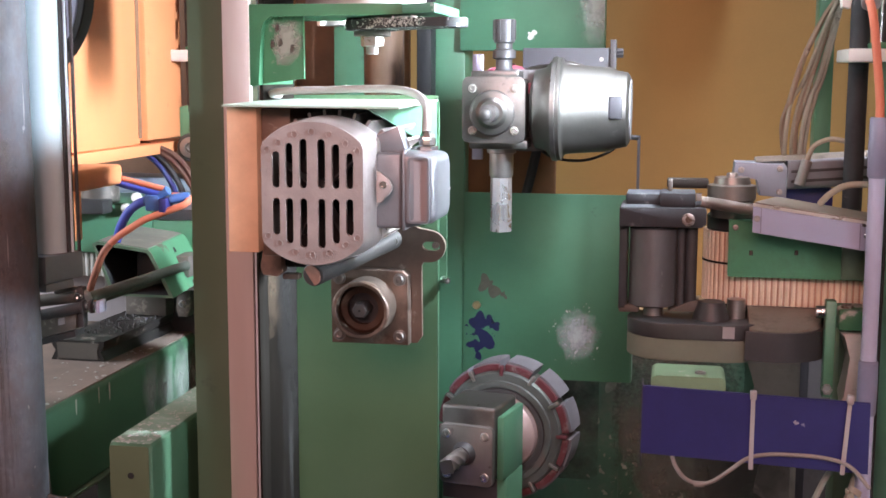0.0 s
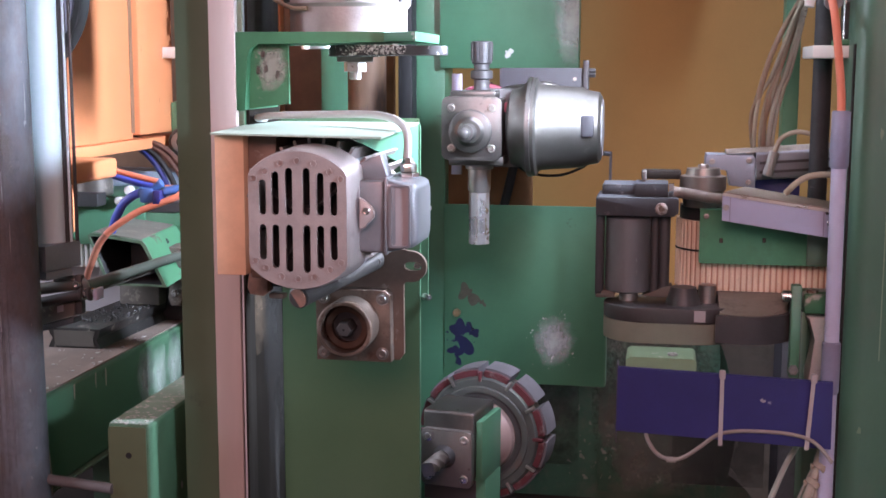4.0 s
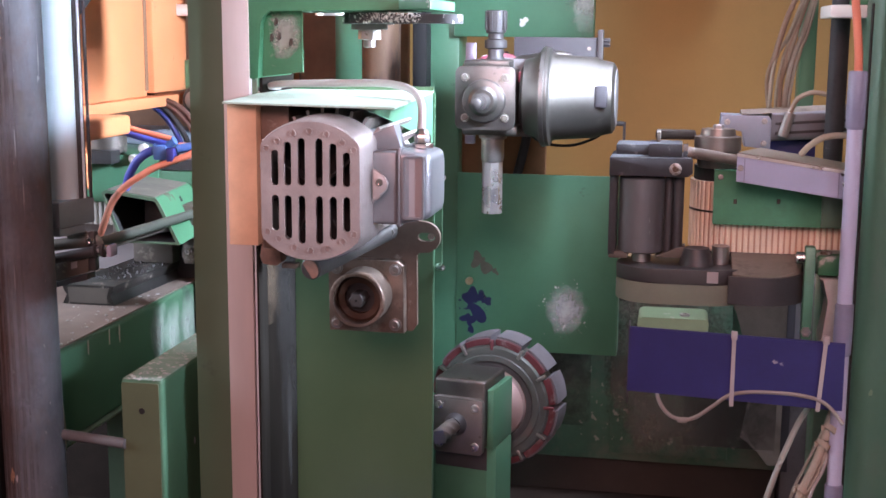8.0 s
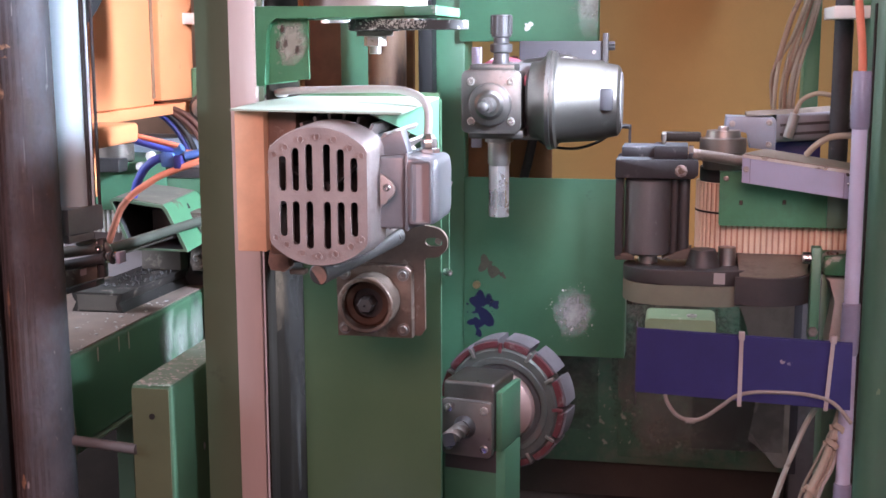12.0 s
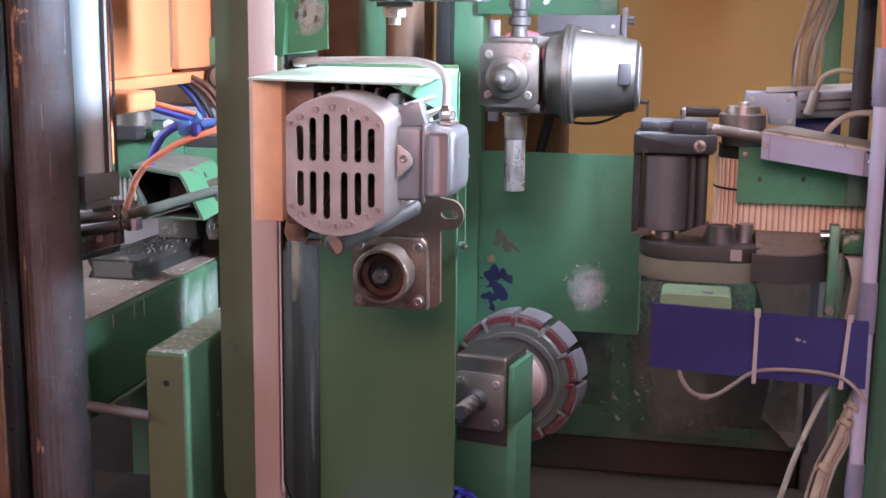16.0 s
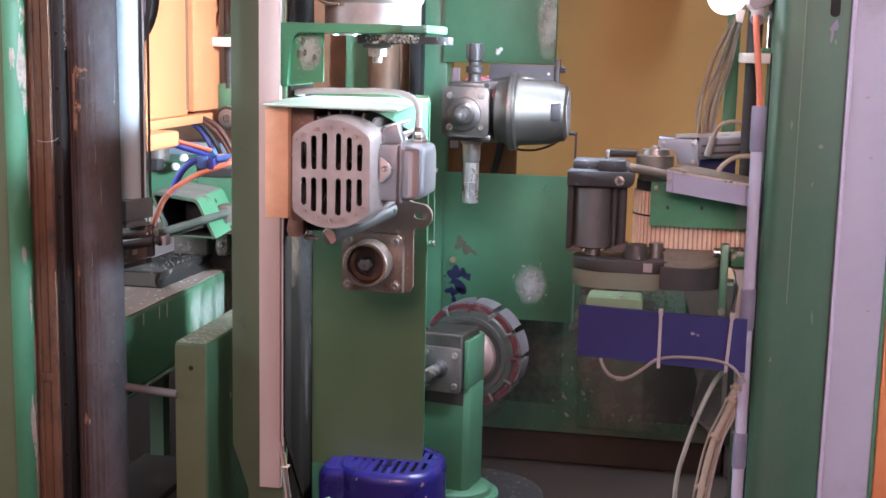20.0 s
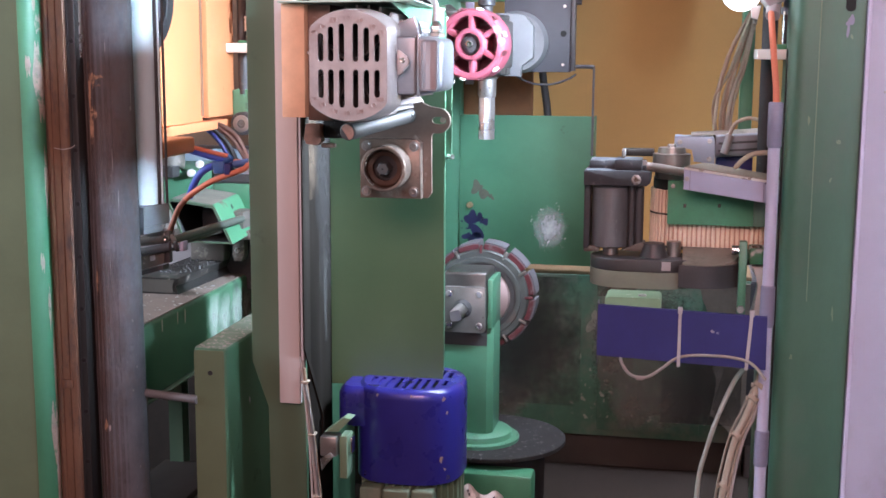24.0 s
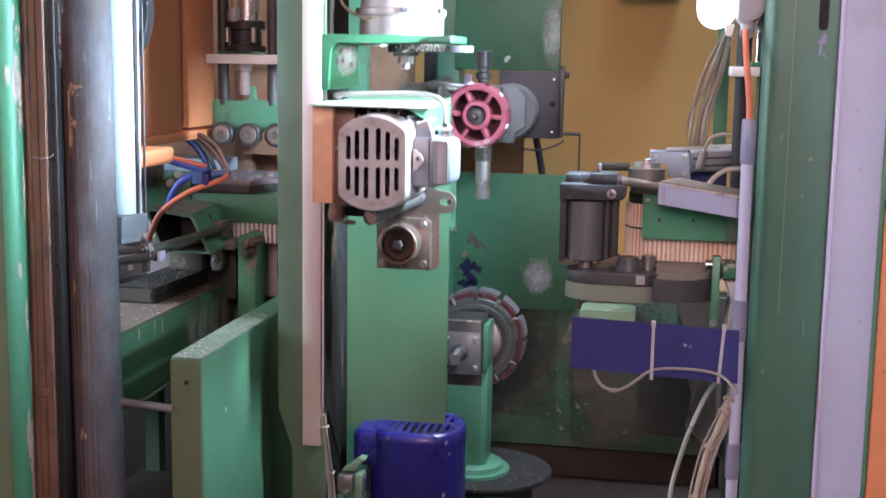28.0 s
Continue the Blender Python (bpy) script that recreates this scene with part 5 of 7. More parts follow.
def tunnel():
    t = thing("tunnel_guard", (-1.0, 2.6, 0.8), "dusty green sheet-metal tunnel guard with a dark mouth", "guard")
    outer = [(-1.080, 0.822), (-1.072, 0.827), (-0.980, 0.815), (-0.974, 0.809), (-0.937, 0.735), (-1.046, 0.735)]
    inner = [(-1.0745, 0.8185), (-1.070, 0.8215), (-0.983, 0.810), (-0.979, 0.806), (-0.945, 0.739), (-1.042, 0.739)]

    def row(pts, y):
        return [(x - (y - 2.5) * 0.10, y, z + (y - 2.5) * 0.01) for x, z in pts]
    bm = bmesh.new()
    loft([row(outer, 2.5), row(outer, 2.68), row(outer, 2.85)], bm, (False, False))
    part("tunnel_shell", bm, TUNNEL_GREEN, t)
    # Lining and back sheet are dark to paint in the tunnel's shade
    part("tunnel_lining", loft([row(inner, 2.5), row(inner, 2.85)], bmesh.new(), (False, False)), STEEL_DARK, t, "tunnel inside, painted dark for its shade")
    part("mouth_rim", pierced(outer, [inner], 2.4975, 2.5), GREEN_DARK, t, "dark green folded rim of the mouth")
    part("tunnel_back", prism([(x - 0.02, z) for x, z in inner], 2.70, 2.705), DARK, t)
    part("rod_head", box(-0.995, -0.95, 2.60, 2.66, 0.752, 0.79, 0.004), STEEL_DUSTY, t)
    part("guide_block", box(-1.03, -0.985, 2.56, 2.66, 0.745, 0.80, 0.004), STEEL_DARK, t)

    def on_side(s, z):
        return (-0.9738 - (z - 0.809) * 0.486 - (s - 2.5) * 0.10, s, z + (s - 2.5) * 0.01)
    part("oval_hole", strip_patch(on_side, 2.603, 2.617, 0.778, 0.803, 391, rough=0.0), DARK, t, "oval hole")
    part("tunnel_dust", loft([[(x - (y - 2.5) * 0.10, y, z + (y - 2.5) * 0.01 + dz) for y in (2.502, 2.848)] + [(x2 - (y - 2.5) * 0.10, y, z2 + (y - 2.5) * 0.01 + dz) for y in (2.848, 2.502)] for x, z, x2, z2, dz in ((-1.070, 0.8267, -0.983, 0.8154, 0.0003), (-1.070, 0.8267, -0.983, 0.8154, 0.0014))]), TUNNEL_DUST, t, "dusty tunnel top")
    part("stand", box(-1.03, -0.955, 2.70, 2.80, 0.6, 0.735, 0.003), STEEL_DARK, t)


def table():
    t = thing("machine_table", (-0.9, 2.8, 0.85), "green machine table with dark steel top plates", "table")
    part("table_body", box(-1.45, -1.053, 2.70, 3.0, 0.777, 0.868, 0.003), GREEN, t, "green table end block")
    part("table_body", box(-1.0525, -0.72, 2.703, 3.0, 0.777, 0.8405, 0.003), GREEN, t, "green table body")
    top = part("table_plate", prism([(-1.05, 2.70), (-0.915, 2.70), (-0.82, 2.90), (-0.74, 2.98), (-1.05, 2.98)], 0.8605, 0.8695, "z", 0.0015), PLATE_LILAC, t, "dull lilac-grey steel top plate")
    part("plate_edge", prism([(-1.048, 2.702), (-0.918, 2.702), (-0.82, 2.90), (-0.82, 2.95), (-1.048, 2.95)], 0.841, 0.8603, "z", 0.001), STEEL_DARK, top, "dark plate edge")
    for x, y in ((-0.97, 2.74), (-0.935, 2.76), (-0.94, 2.82), (-0.92, 2.85), (-0.99, 2.92)):
        bolt(x, y, 0.8695, 0.009, 0.007, "bolt", top, STEEL, (0, 0, 1))
    for x, z in ((-1.098, 0.862), (-1.078, 0.882)):
        part("pin", cyl((x, 2.685, z), (x, 2.70, z), 0.0085, 14, 0.002), WHITE, t, "white pin")
    part("dark_pad", box(-1.30, -1.127, 2.66, 2.70, 0.853, 0.878, 0.003), STEEL_DARK, t)
    part("pad_boss", cyl((-1.16, 2.72, 0.868), (-1.16, 2.72, 0.905), 0.034, 28, 0.003), STEEL_BROWN, t)
    part("white_block", box(-1.45, -1.05, 2.90, 3.0, 0.8685, 0.90, 0.003), BLUE_GREY, t)
    rack = thing("ribbed_rack", (-1.0, 2.75, 0.78), "white ribbed plastic rack under the table", "rack")
    for i in range(58):
        x = -1.36 + i * 0.0105
        part("rib", box(x, x + 0.0062, 2.712, 2.74, 0.732, 0.776, 0.001), WHITE, rack)
    part("rack_back", box(-1.37, -0.74, 2.7402, 2.80, 0.732, 0.776), WHITE, rack)
    part("rack_foot", box(-1.37, -0.80, 2.77, 2.95, 0.60, 0.7318, 0.003), GREY_PALE, rack, "pale rack foot")
    part("rack_legs", box(-1.1, -0.9, 2.8, 2.9, 0.0, 0.60, 0.003), GREEN_DARK, rack)


def hoses():
    for m, lab, pts, r in ((HOSE_BLUE, "blue air hose", [(-1.000, 2.42, 0.840), (-0.996, 2.42, 0.848), (-0.986, 2.41, 0.8655), (-0.970, 2.405, 0.889), (-0.949, 2.40, 0.904), (-0.932, 2.40, 0.9095)], 0.0072),
                           (HOSE_BLUE, "blue air hose", [(-1.0, 2.40, 0.944), (-0.976, 2.40, 0.9355), (-0.943, 2.40, 0.927), (-0.912, 2.40, 0.9195)], 0.0072),
                           (HOSE_ORANGE, "orange air hose", [(-1.0, 2.398, 0.950), (-0.976, 2.398, 0.943), (-0.943, 2.398, 0.9355), (-0.906, 2.398, 0.9275)], 0.0048)):
        solid("air_hose", pipe(pts, r, 12), m, lab + " beside the machine table", "hose", group="air hoses")
    o = thing("air_hose", (-0.95, 2.4, 0.85), "long orange air hose, brown at its lower end", "hose", group="air hoses")
    part("orange_length", pipe([(-0.998, 2.395, 0.8386), (-0.980, 2.393, 0.853), (-0.961, 2.392, 0.865), (-0.937, 2.392, 0.879), (-0.900, 2.392, 0.893), (-0.876, 2.395, 0.902), (-0.868, 2.40, 0.908), (-0.871, 2.41, 0.913), (-0.886, 2.415, 0.915), (-0.900, 2.415, 0.915)], 0.0056, 12), HOSE_ORANGE, o)
    part("brown_length", pipe([(-1.043, 2.41, 0.76), (-1.037, 2.405, 0.771), (-1.027, 2.40, 0.791), (-1.012, 2.396, 0.821), (-0.9975, 2.395, 0.839)], 0.0058, 12), HOSE_BROWN, o, "brown length")
    f = thing("hose_fitting", (-0.92, 2.4, 0.905), "blue plastic push-in hose fitting", "fitting")
    part("fitting_body", box(-0.935, -0.912, 2.388, 2.412, 0.893, 0.918, 0.004), FITTING_BLUE, f)
    part("fitting_tee", box(-0.9118, -0.898, 2.386, 2.414, 0.890, 0.914, 0.003), NAVY, f, "dark tee")
    part("fitting_ring", cyl((-0.937, 2.40, 0.912), (-0.926, 2.40, 0.908), 0.0105, 16), FITTING_BLUE, f)
    part("fitting_arm", cyl((-0.898, 2.402, 0.911), (-0.868, 2.41, 0.916), 0.0075, 16, 0.001), FITTING_BLUE, f)
    part("fitting_plug", cyl((-0.915, 2.40, 0.917), (-0.900, 2.40, 0.926), 0.0075, 14, 0.001), FITTING_BLUE, f)
    for x0, x1, m, lab in ((-1.092, -1.045, CABLE_NAVY, "dark blue"), (-1.076, -1.03, BLACK, "black"), (-1.058, -1.008, CABLE_RUST, "rusty brown"), (-1.04, -1.0, CABLE_RUST, "rusty brown")):
        solid("cabinet_cable", pipe([(x0 - 0.22, 2.79, 0.985), (x0 - 0.10, 2.785, 0.978), (x0 - 0.03, 2.78, 0.966), (x0 + 0.004, 2.78, 0.950), ((x0 + x1) / 2 + 0.005, 2.78, 0.927), (x1, 2.78, 0.898), (x1 + 0.012, 2.77, 0.879)], 0.0055, 8), m, lab + " cable running out from under the cabinet", "cable", group="cabinet cables")


def cabinet():
    t = thing("control_cabinet", (-1.2, 2.7, 1.2), "orange sheet-metal control cabinet hung on the hall wall", "cabinet")
    body = part("cabinet_body", box(-1.5, -1.078, 2.40, 2.70, 0.978, 2.1, 0.004), ORANGE, t, "orange cabinet body")
    part("door_fold", box(-1.45, -1.066, 2.705, 2.87, 0.985, 2.1, 0.004), ORANGE, body, "folded door edge")
    part("fold_seam", box(-1.079, -1.0765, 2.690, 2.702, 0.99, 2.1), ORANGE_DARK, body)
    part("bottom_lip", prism([(-1.5, 2.36), (-1.066, 2.36), (-1.072, 2.95), (-1.5, 2.95)], 0.957, 0.9775, "z", 0.002), ORANGE, body, "folded bottom lip")
    part("latch", box(-1.072, -1.055, 2.88, 2.93, 0.983, 0.992, 0.002), CABLE_CREAM, t)
    part("lower_shelf", box(-1.045, -0.975, 2.24, 2.40, 0.934, 0.9655, 0.006, seg=3), ORANGE, t, "orange lower arm")
    part("leg", box(-1.066, -1.057, 2.40, 2.42, 0.84, 0.956, 0.002), ORANGE, t, "orange leg")
    fan_ = part("fan_disc", lathe((-1.161, 2.37, 1.232), (-1.161, 2.398, 1.232), [(0, 0.134), (0.1, 0.1375), (0.3, 0.138), (1, 0.138)], 64), LAVENDER, t, "round lavender disc")
    part("disc_rim", ring((-1.161, 2.366, 1.232), (-1.161, 2.399, 1.232), 0.150, 0.1385, 64, 0.002), BLACK, fan_, "dark rubber rim")
    part("wall_bracket", box(-1.45, -1.1, 2.871, 3.75, 1.6, 1.66, 0.003), STEEL_DARK, t)
    back = thing("rear_frame", (-0.95, 3.05, 0.6), "brown and orange machine frame behind the cabinet", "machine frame")
    part("rear_post", box(-1.06, -1.015, 3.02, 3.07, 0.0, 2.0, 0.003), RAIL, back)
    part("rear_panel", box(-1.45, -0.66, 3.08, 3.10, 0.62, 2.0, 0.003), ORANGE_DARK, back)
    # Sheet added to close the gap; its dark colour stands for shade
    part("shade_sheet", box(-1.6, -0.76, 3.08, 3.10, 0.0, 0.615, 0.003), DARK_BROWN, back)
    part("rear_bar", box(-0.94, -0.89, 3.05, 3.079, 0.7, 1.95, 0.003), ORANGE, back)
    part("rear_upright", box(-0.80, -0.735, 3.03, 3.079, 0.0, 1.98, 0.003), GREEN, back)


def press_unit():
    t = thing("press_unit", (-0.89, 2.6, 1.1), "green press unit with white plate and guide rollers", "machine part")
    for x in (-0.940, -0.832):
        part("guide_rod", cyl((x, 2.61, 1.04), (x, 2.61, 1.8), 0.0115, 20), STEEL_DARK, t, "dark guide rod")
    part("white_plate", box(-0.964, -0.79, 2.57, 2.66, 1.126, 1.1455, 0.002), WHITE, t, "white plastic plate")
    part("flange_plate", box(-0.940, -0.845, 2.58, 2.65, 1.146, 1.151, 0.001), GREEN_WORN, t)
    b = part("cylinder_base", lathe((-0.890, 2.61, 1.151), (-0.890, 2.61, 1.215), [(0, 0.042), (0.18, 0.042), (0.2, 0.032), (0.7, 0.032), (0.72, 0.041), (0.95, 0.041), (1, 0.038)], 28), BLACK, t, "black cylinder base")
    for x in (-0.918, -0.862):
        part("side_valve", cyl((x, 2.575, 1.17), (x, 2.575, 1.20), 0.006, 12), STEEL, b)
    part("barrel", cyl((-0.885, 2.61, 1.215), (-0.885, 2.61, 1.8), 0.024, 28), ALU_BRIGHT, t, "bright barrel")
    part("barrel_side", cyl((-0.912, 2.60, 1.215), (-0.912, 2.60, 1.8), 0.009, 16), CABLE_CREAM, t)
    part("collar", lathe((-0.905, 2.58, 1.212), (-0.905, 2.58, 1.24), [(0, 0.013), (0.5, 0.015), (1, 0.010)], 16), GREY_PALE_METAL, t)
    part("plunger", lathe((-0.892, 2.60, 1.062), (-0.892, 2.60, 1.126), [(0, 0.010), (0.1, 0.013), (0.75, 0.013), (0.8, 0.017), (1, 0.017)], 20), ALU, t, "clear plunger")
    plate = part("roller_plate", prism([(-0.962, 1.048), (-0.948, 1.052), (-0.90, 1.047), (-0.88, 1.050), (-0.878, 1.08), (-0.872, 1.08), (-0.870, 1.05), (-0.83, 1.047), (-0.79, 1.052), (-0.79, 0.985), (-0.955, 0.985), (-0.962, 0.995)], 2.60, 2.62, "y", 0.002), GREEN, t, "green roller plate")
    for x in (-0.934, -0.875, -0.816):
        r = part("guide_roller", ring((x, 2.575, 0.980), (x, 2.598, 0.980), 0.0245, 0.012, 32, 0.002), STEEL_DARK, plate, "dark bearing roller")
        part("roller_face", ring((x, 2.572, 0.980), (x, 2.576, 0.980), 0.018, 0.009, 28, 0.001), STEEL, r)
        bolt(x, 2.576, 0.980, 0.009, 0.003, "bolt", r, STEEL_DUSTY, hexed=False)
    part("rear_brown", box(-0.93, -0.80, 2.70, 2.73, 0.93, 1.12, 0.002), ORANGE_DARK, t)
    part("hanger", box(-0.97, -0.80, 2.57, 2.66, 1.8, 1.83, 0.003), STEEL_DARK, t)
    t.scale = (1.1, 1.1, 1.1)
    t.location = Vector((0.011, -0.013, 1.148)) + (t.location - Vector((0.011, -0.013, 1.148))) * 1.1


def pale_box():
    t = thing("pale_box", (-1.09, 2.45, 0), "sheet-metal box on the floor behind the tube, darkened for shade", "box")
    part("box_body", box(-1.16, -1.022, 2.30, 2.60, 0.0, 0.185, 0.004), STEEL_DUSTY, t)
    # Lid painted near black for the shade under the beam
    part("box_lid", box(-1.165, -1.018, 2.295, 2.605, 0.1855, 0.202, 0.003), DARK_BROWN, t)
    s = thing("wire_stand", (-1.14, 2.66, 0.0), "thin green upright stand on the floor", "stand")
    part("upright", box(-1.151, -1.134, 2.66, 2.675, 0.0125, 0.487, 0.001), GREEN, s)
    part("foot_plate", box(-1.20, -1.08, 2.61, 2.74, 0.0, 0.012, 0.002), GREEN, s)


left_frame()
tube()
left_cylinder()
side_plate()
beam()
slide_block()
tunnel()
table()
hoses()
cabinet()
press_unit()
pale_box()


# ---- behind the tower ----
def floor_cabinet():
    t = thing("base_cabinet", (-0.1, 3.4, 0.2), "dark green floor cabinet with flaking stained paint", "cabinet")
    body = part("cabinet_body", box(-0.75, 0.135, 3.34, 3.70, 0.13, 0.556, 0.004), GREEN_STAINED, t, "flaking dark green front")
    part("front_panel", box(-0.245, 0.018, 3.331, 3.3385, 0.15, 0.545, 0.002), GREEN_STAINED, body, "stained front panel")
    for x, z, w, h in ((-0.06, 0.24, 0.075, 0.08), (-0.15, 0.23, 0.075, 0.078), (-0.50, 0.22, 0.075, 0.08), (-0.11, 0.44, 0.075, 0.08), (-0.20, 0.33, 0.045, 0.08)):
        stain("dirt", (x, 3.3302, z), STAIN, (w, h), body, "brown dirt")
    part("side_panel", box(0.136, 0.34, 3.345, 3.70, 0.0, 0.553, 0.004), GREY_SIDE, t, "dull lilac-grey side panel")
    part("plinth", box(-0.75, 0.13, 3.37, 3.70, 0.0, 0.129), PLINTH, t)
    edge = []
    for i in range(41):
        z = 0.145 + 0.405 * i / 40
        edge.append((0.052 - 0.055 * max(0.0, (i - 22) / 18) ** 1.5 + 0.05 * max(0.0, (6 - i) / 6) + 0.012 * noise.noise(Vector((3.1, 0.0, z * 16))) + 0.005 * noise.noise(Vector((1.0, 4.0, z * 60))), z))
    part("peeled_patch", prism([(0.132, 0.145)] + [(0.132, 0.55)] + edge[::-1], 3.3298, 3.3384, "y"), PEELED, body, "bare brown patch where the paint has peeled")
    # Dark strip paints in the shadow at the cabinet's side
    part("side_edge", box(0.1322, 0.150, 3.335, 3.50, 0.13, 0.556, 0.002), GREY_DARK, t, "side edge painted dark for its shadow")
    part("shelf", box(-0.75, 0.135, 3.345, 3.70, 0.557, 0.567, 0.002), OCHRE_BOARD, t, "dull ochre board on top")
    rng = random.Random(5)
    for i in range(150):
        a = rng.random()
        part("flake", splash(-0.30 + 0.36 * a + 0.03 * rng.gauss(0, 1), 0.18 + 0.18 * rng.random() ** 1.3, 0.0008 + 0.005 * rng.random() ** 3, 100 + i, n=14, rough=0.6, y=3.3304), FLAKE, body)
    for x, z, mat, w, h in ((-0.12, 0.37, MOTTLE, 0.14, 0.17), (-0.43, 0.38, DARK_AREA, 0.14, 0.17), (0.02, 0.28, DARK_AREA, 0.10, 0.10), (-0.20, 0.53, STAIN, 0.05, 0.025)):
        stain("dirt", (x, 3.3300, z), mat, (w, h), body, "mottled and dark brown patches")
    part("flake", splash(-0.255, 0.44, 0.014, 201, rough=0.6, y=3.3304, tall=2), FLAKE, body)
    foot = thing("head_stand", (0.09, 2.62, 0), "dark green steel stand behind the belt head", "stand")
    part("stand_column", box(0.135, 0.205, 2.52, 2.60, 0.021, 0.74, 0.004), GREEN_DARK, foot)
    part("stand_plate", box(0.10, 0.24, 2.48, 2.66, 0.0, 0.02, 0.003), GREY_BROWN, foot)
    part("stand_arm", box(0.02, 0.20, 2.44, 2.56, 0.7405, 0.78, 0.003), STEEL_DARK, foot)
    for x in (0.115, 0.225):
        bolt(x, 2.50, 0.02, 0.01, 0.008, "bolt", foot, STEEL_DUSTY, (0, 0, 1))


def wall_boxes():
    t = thing("wall_sign", (-0.065, 3.72, 1.36), "dark blue box hung on the ochre wall", "box")
    part("box_body", box(-0.15, 0.025, 3.66, 3.745, 1.350, 1.507, 0.005), NAVY, t)
    part("box_lip", box(-0.145, 0.02, 3.652, 3.66, 1.343, 1.359, 0.002), BLACK, t)


floor_cabinet()
wall_boxes()

# ---- the lifting column: post, strip, channel and sheet ----
column = thing("machine_column", (-0.6, 2.15, 0.5), "green lifting column with a pale strip and electric motors", "machine")
post = part("post", prism([(-0.763, 1.95), (-0.763, 0.582), (-0.731, 0.50), (-0.731, 0.02), (-0.662, 0.02), (-0.662, 1.95)], 2.10, 2.106, "y", 0.002), GREEN_DARK, column, "olive green folded post")
part("post_side", prism([(2.106, 0.586), (2.106, 1.95), (2.20, 1.95), (2.20, 0.50)], -0.763, -0.759, "x"), GREEN_DARK, post)
strip = part("strip", box(-0.707, -0.668, 2.086, 2.098, 0.512, 1.95, 0.0015), STRIP, column, "long pale pinkish strip")
part("edge_strip", box(-0.667, -0.6625, 2.090, 2.099, 0.592, 1.16, 0.001), PALE, strip, "pale blue edge strip")
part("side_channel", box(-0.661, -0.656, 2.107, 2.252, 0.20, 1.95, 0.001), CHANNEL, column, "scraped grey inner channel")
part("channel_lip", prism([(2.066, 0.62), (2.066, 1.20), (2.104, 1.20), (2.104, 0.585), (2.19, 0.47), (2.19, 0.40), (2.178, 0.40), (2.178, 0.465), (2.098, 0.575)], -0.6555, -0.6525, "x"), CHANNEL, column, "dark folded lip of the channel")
for y, z, mat, w, h in ((2.21, 0.70, GREY_STREAK, 0.016, 0.10), (2.12, 1.0, RUST_STAIN, 0.05, 0.12), (2.20, 0.93, DARK_PATCH, 0.05, 0.13), (2.22, 0.80, DARK_PATCH, 0.05, 0.12)):
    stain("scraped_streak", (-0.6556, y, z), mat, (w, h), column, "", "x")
sheet = part("sheet", prism([(-0.655, 0.510), (-0.437, 0.512), (-0.437, 1.225), (-0.655, 1.225)], 2.246, 2.249), GREEN_SHEET, column, "flat green guard sheet")
# Hidden rib, assumed from a shadow, added to keep lamp light off the beam
part("rear_shade_rib", box(-0.575, -0.565, 2.2495, 2.375, 0.54, 1.14, 0.001), STEEL_DARK, sheet)
# Lip and hinge strip take the shaded green to dull the lamp
part("sheet_lip", box(-0.4368, -0.4355, 2.2465, 2.2525, 0.545, 1.215), GREEN_SHADED, sheet)
part("hinge_strip", prism([(-0.4345, 1.11), (-0.424, 1.10), (-0.424, 0.95), (-0.4345, 0.95)], 2.252, 2.256), GREEN_SHADED, sheet)
for z in (1.09, 0.952):
    bolt(-0.43, 2.252, z, 0.0055, 0.014, "bolt", sheet, CHROME, (0.7, -0.7, 0))

# ---- motor with fan cowl ----
part("block", box(-0.6275, -0.5895, 1.885, 2.085, 1.0395, 1.2155, 0.0012), MDF, column, "raw fibreboard packing block")
part("mount_block", box(-0.589, -0.552, 1.90, 2.10, 1.034, 1.2145, 0.002), RUST, column, "brown steel mounting block")
part("mount_foot", box(-0.66, -0.56, 2.0855, 2.104, 1.05, 1.20, 0.002), RUST, column)
MX, MZ = -0.4955, 1.1215


def cowl_ring(k, y, r=0.0825, half=0.0605, n=64):
    out = []
    for i in range(n):
        a = 2 * math.pi * i / n
        x = r * 1.0 * math.cos(a)
        out.append((MX + k * max(-half, min(half, x)), y, MZ + k * r * math.sin(a)))
    return out


motor = part("motor", cyl((MX, 1.87, MZ), (MX, 2.085, MZ), 0.066, 40), ALU, column, "finned grey motor body")
fins = bmesh.new()
for i in range(30):
    a = 12 * i
    tmp = box(MX + 0.06, MX + (0.0925 if 190 < a < 350 else 0.083), 1.885, 2.07, MZ - 0.0018, MZ + 0.0018)
    merge(fins, turned(tmp, a, (MX, 0, MZ), "Y"))
part("cooling_fins", fins, ALU, motor)
holes = []
for x, top in ((-0.0422, 0.0477), (-0.0267, 0.0574), (-0.0101, 0.062), (0.0112, 0.062), (0.0278, 0.0565), (0.044, 0.0465)):
    holes.append(slot_outline(MX + x, MZ + 0.0060, MZ + top, 0.0044))
    holes.append(slot_outline(MX + x, MZ - top, MZ - 0.0052, 0.0044))
cowl = part("fan_cowl", pierced([(x, z) for x, _, z in cowl_ring(0.985, 0)], holes, 1.7985, 1.804), ALU, column, "cast aluminium fan cowl with slots")
part("cowl_shell", loft([cowl_ring(0.986, 1.7995), cowl_ring(1.0, 1.8020), cowl_ring(1.012, 1.809), cowl_ring(1.045, 1.874), cowl_ring(1.025, 1.8745), cowl_ring(0.99, 1.81), cowl_ring(0.95, 1.804)], cap=(False, False)), ALU, cowl)
# Dark sheet behind the slots paints in the cowl's inner shade
part("fan_back", prism([(x, z) for x, _, z in cowl_ring(0.95, 0)], 1.856, 1.860), DARK, cowl, "cowl inside, painted dark for its shade")
fan = bmesh.new()
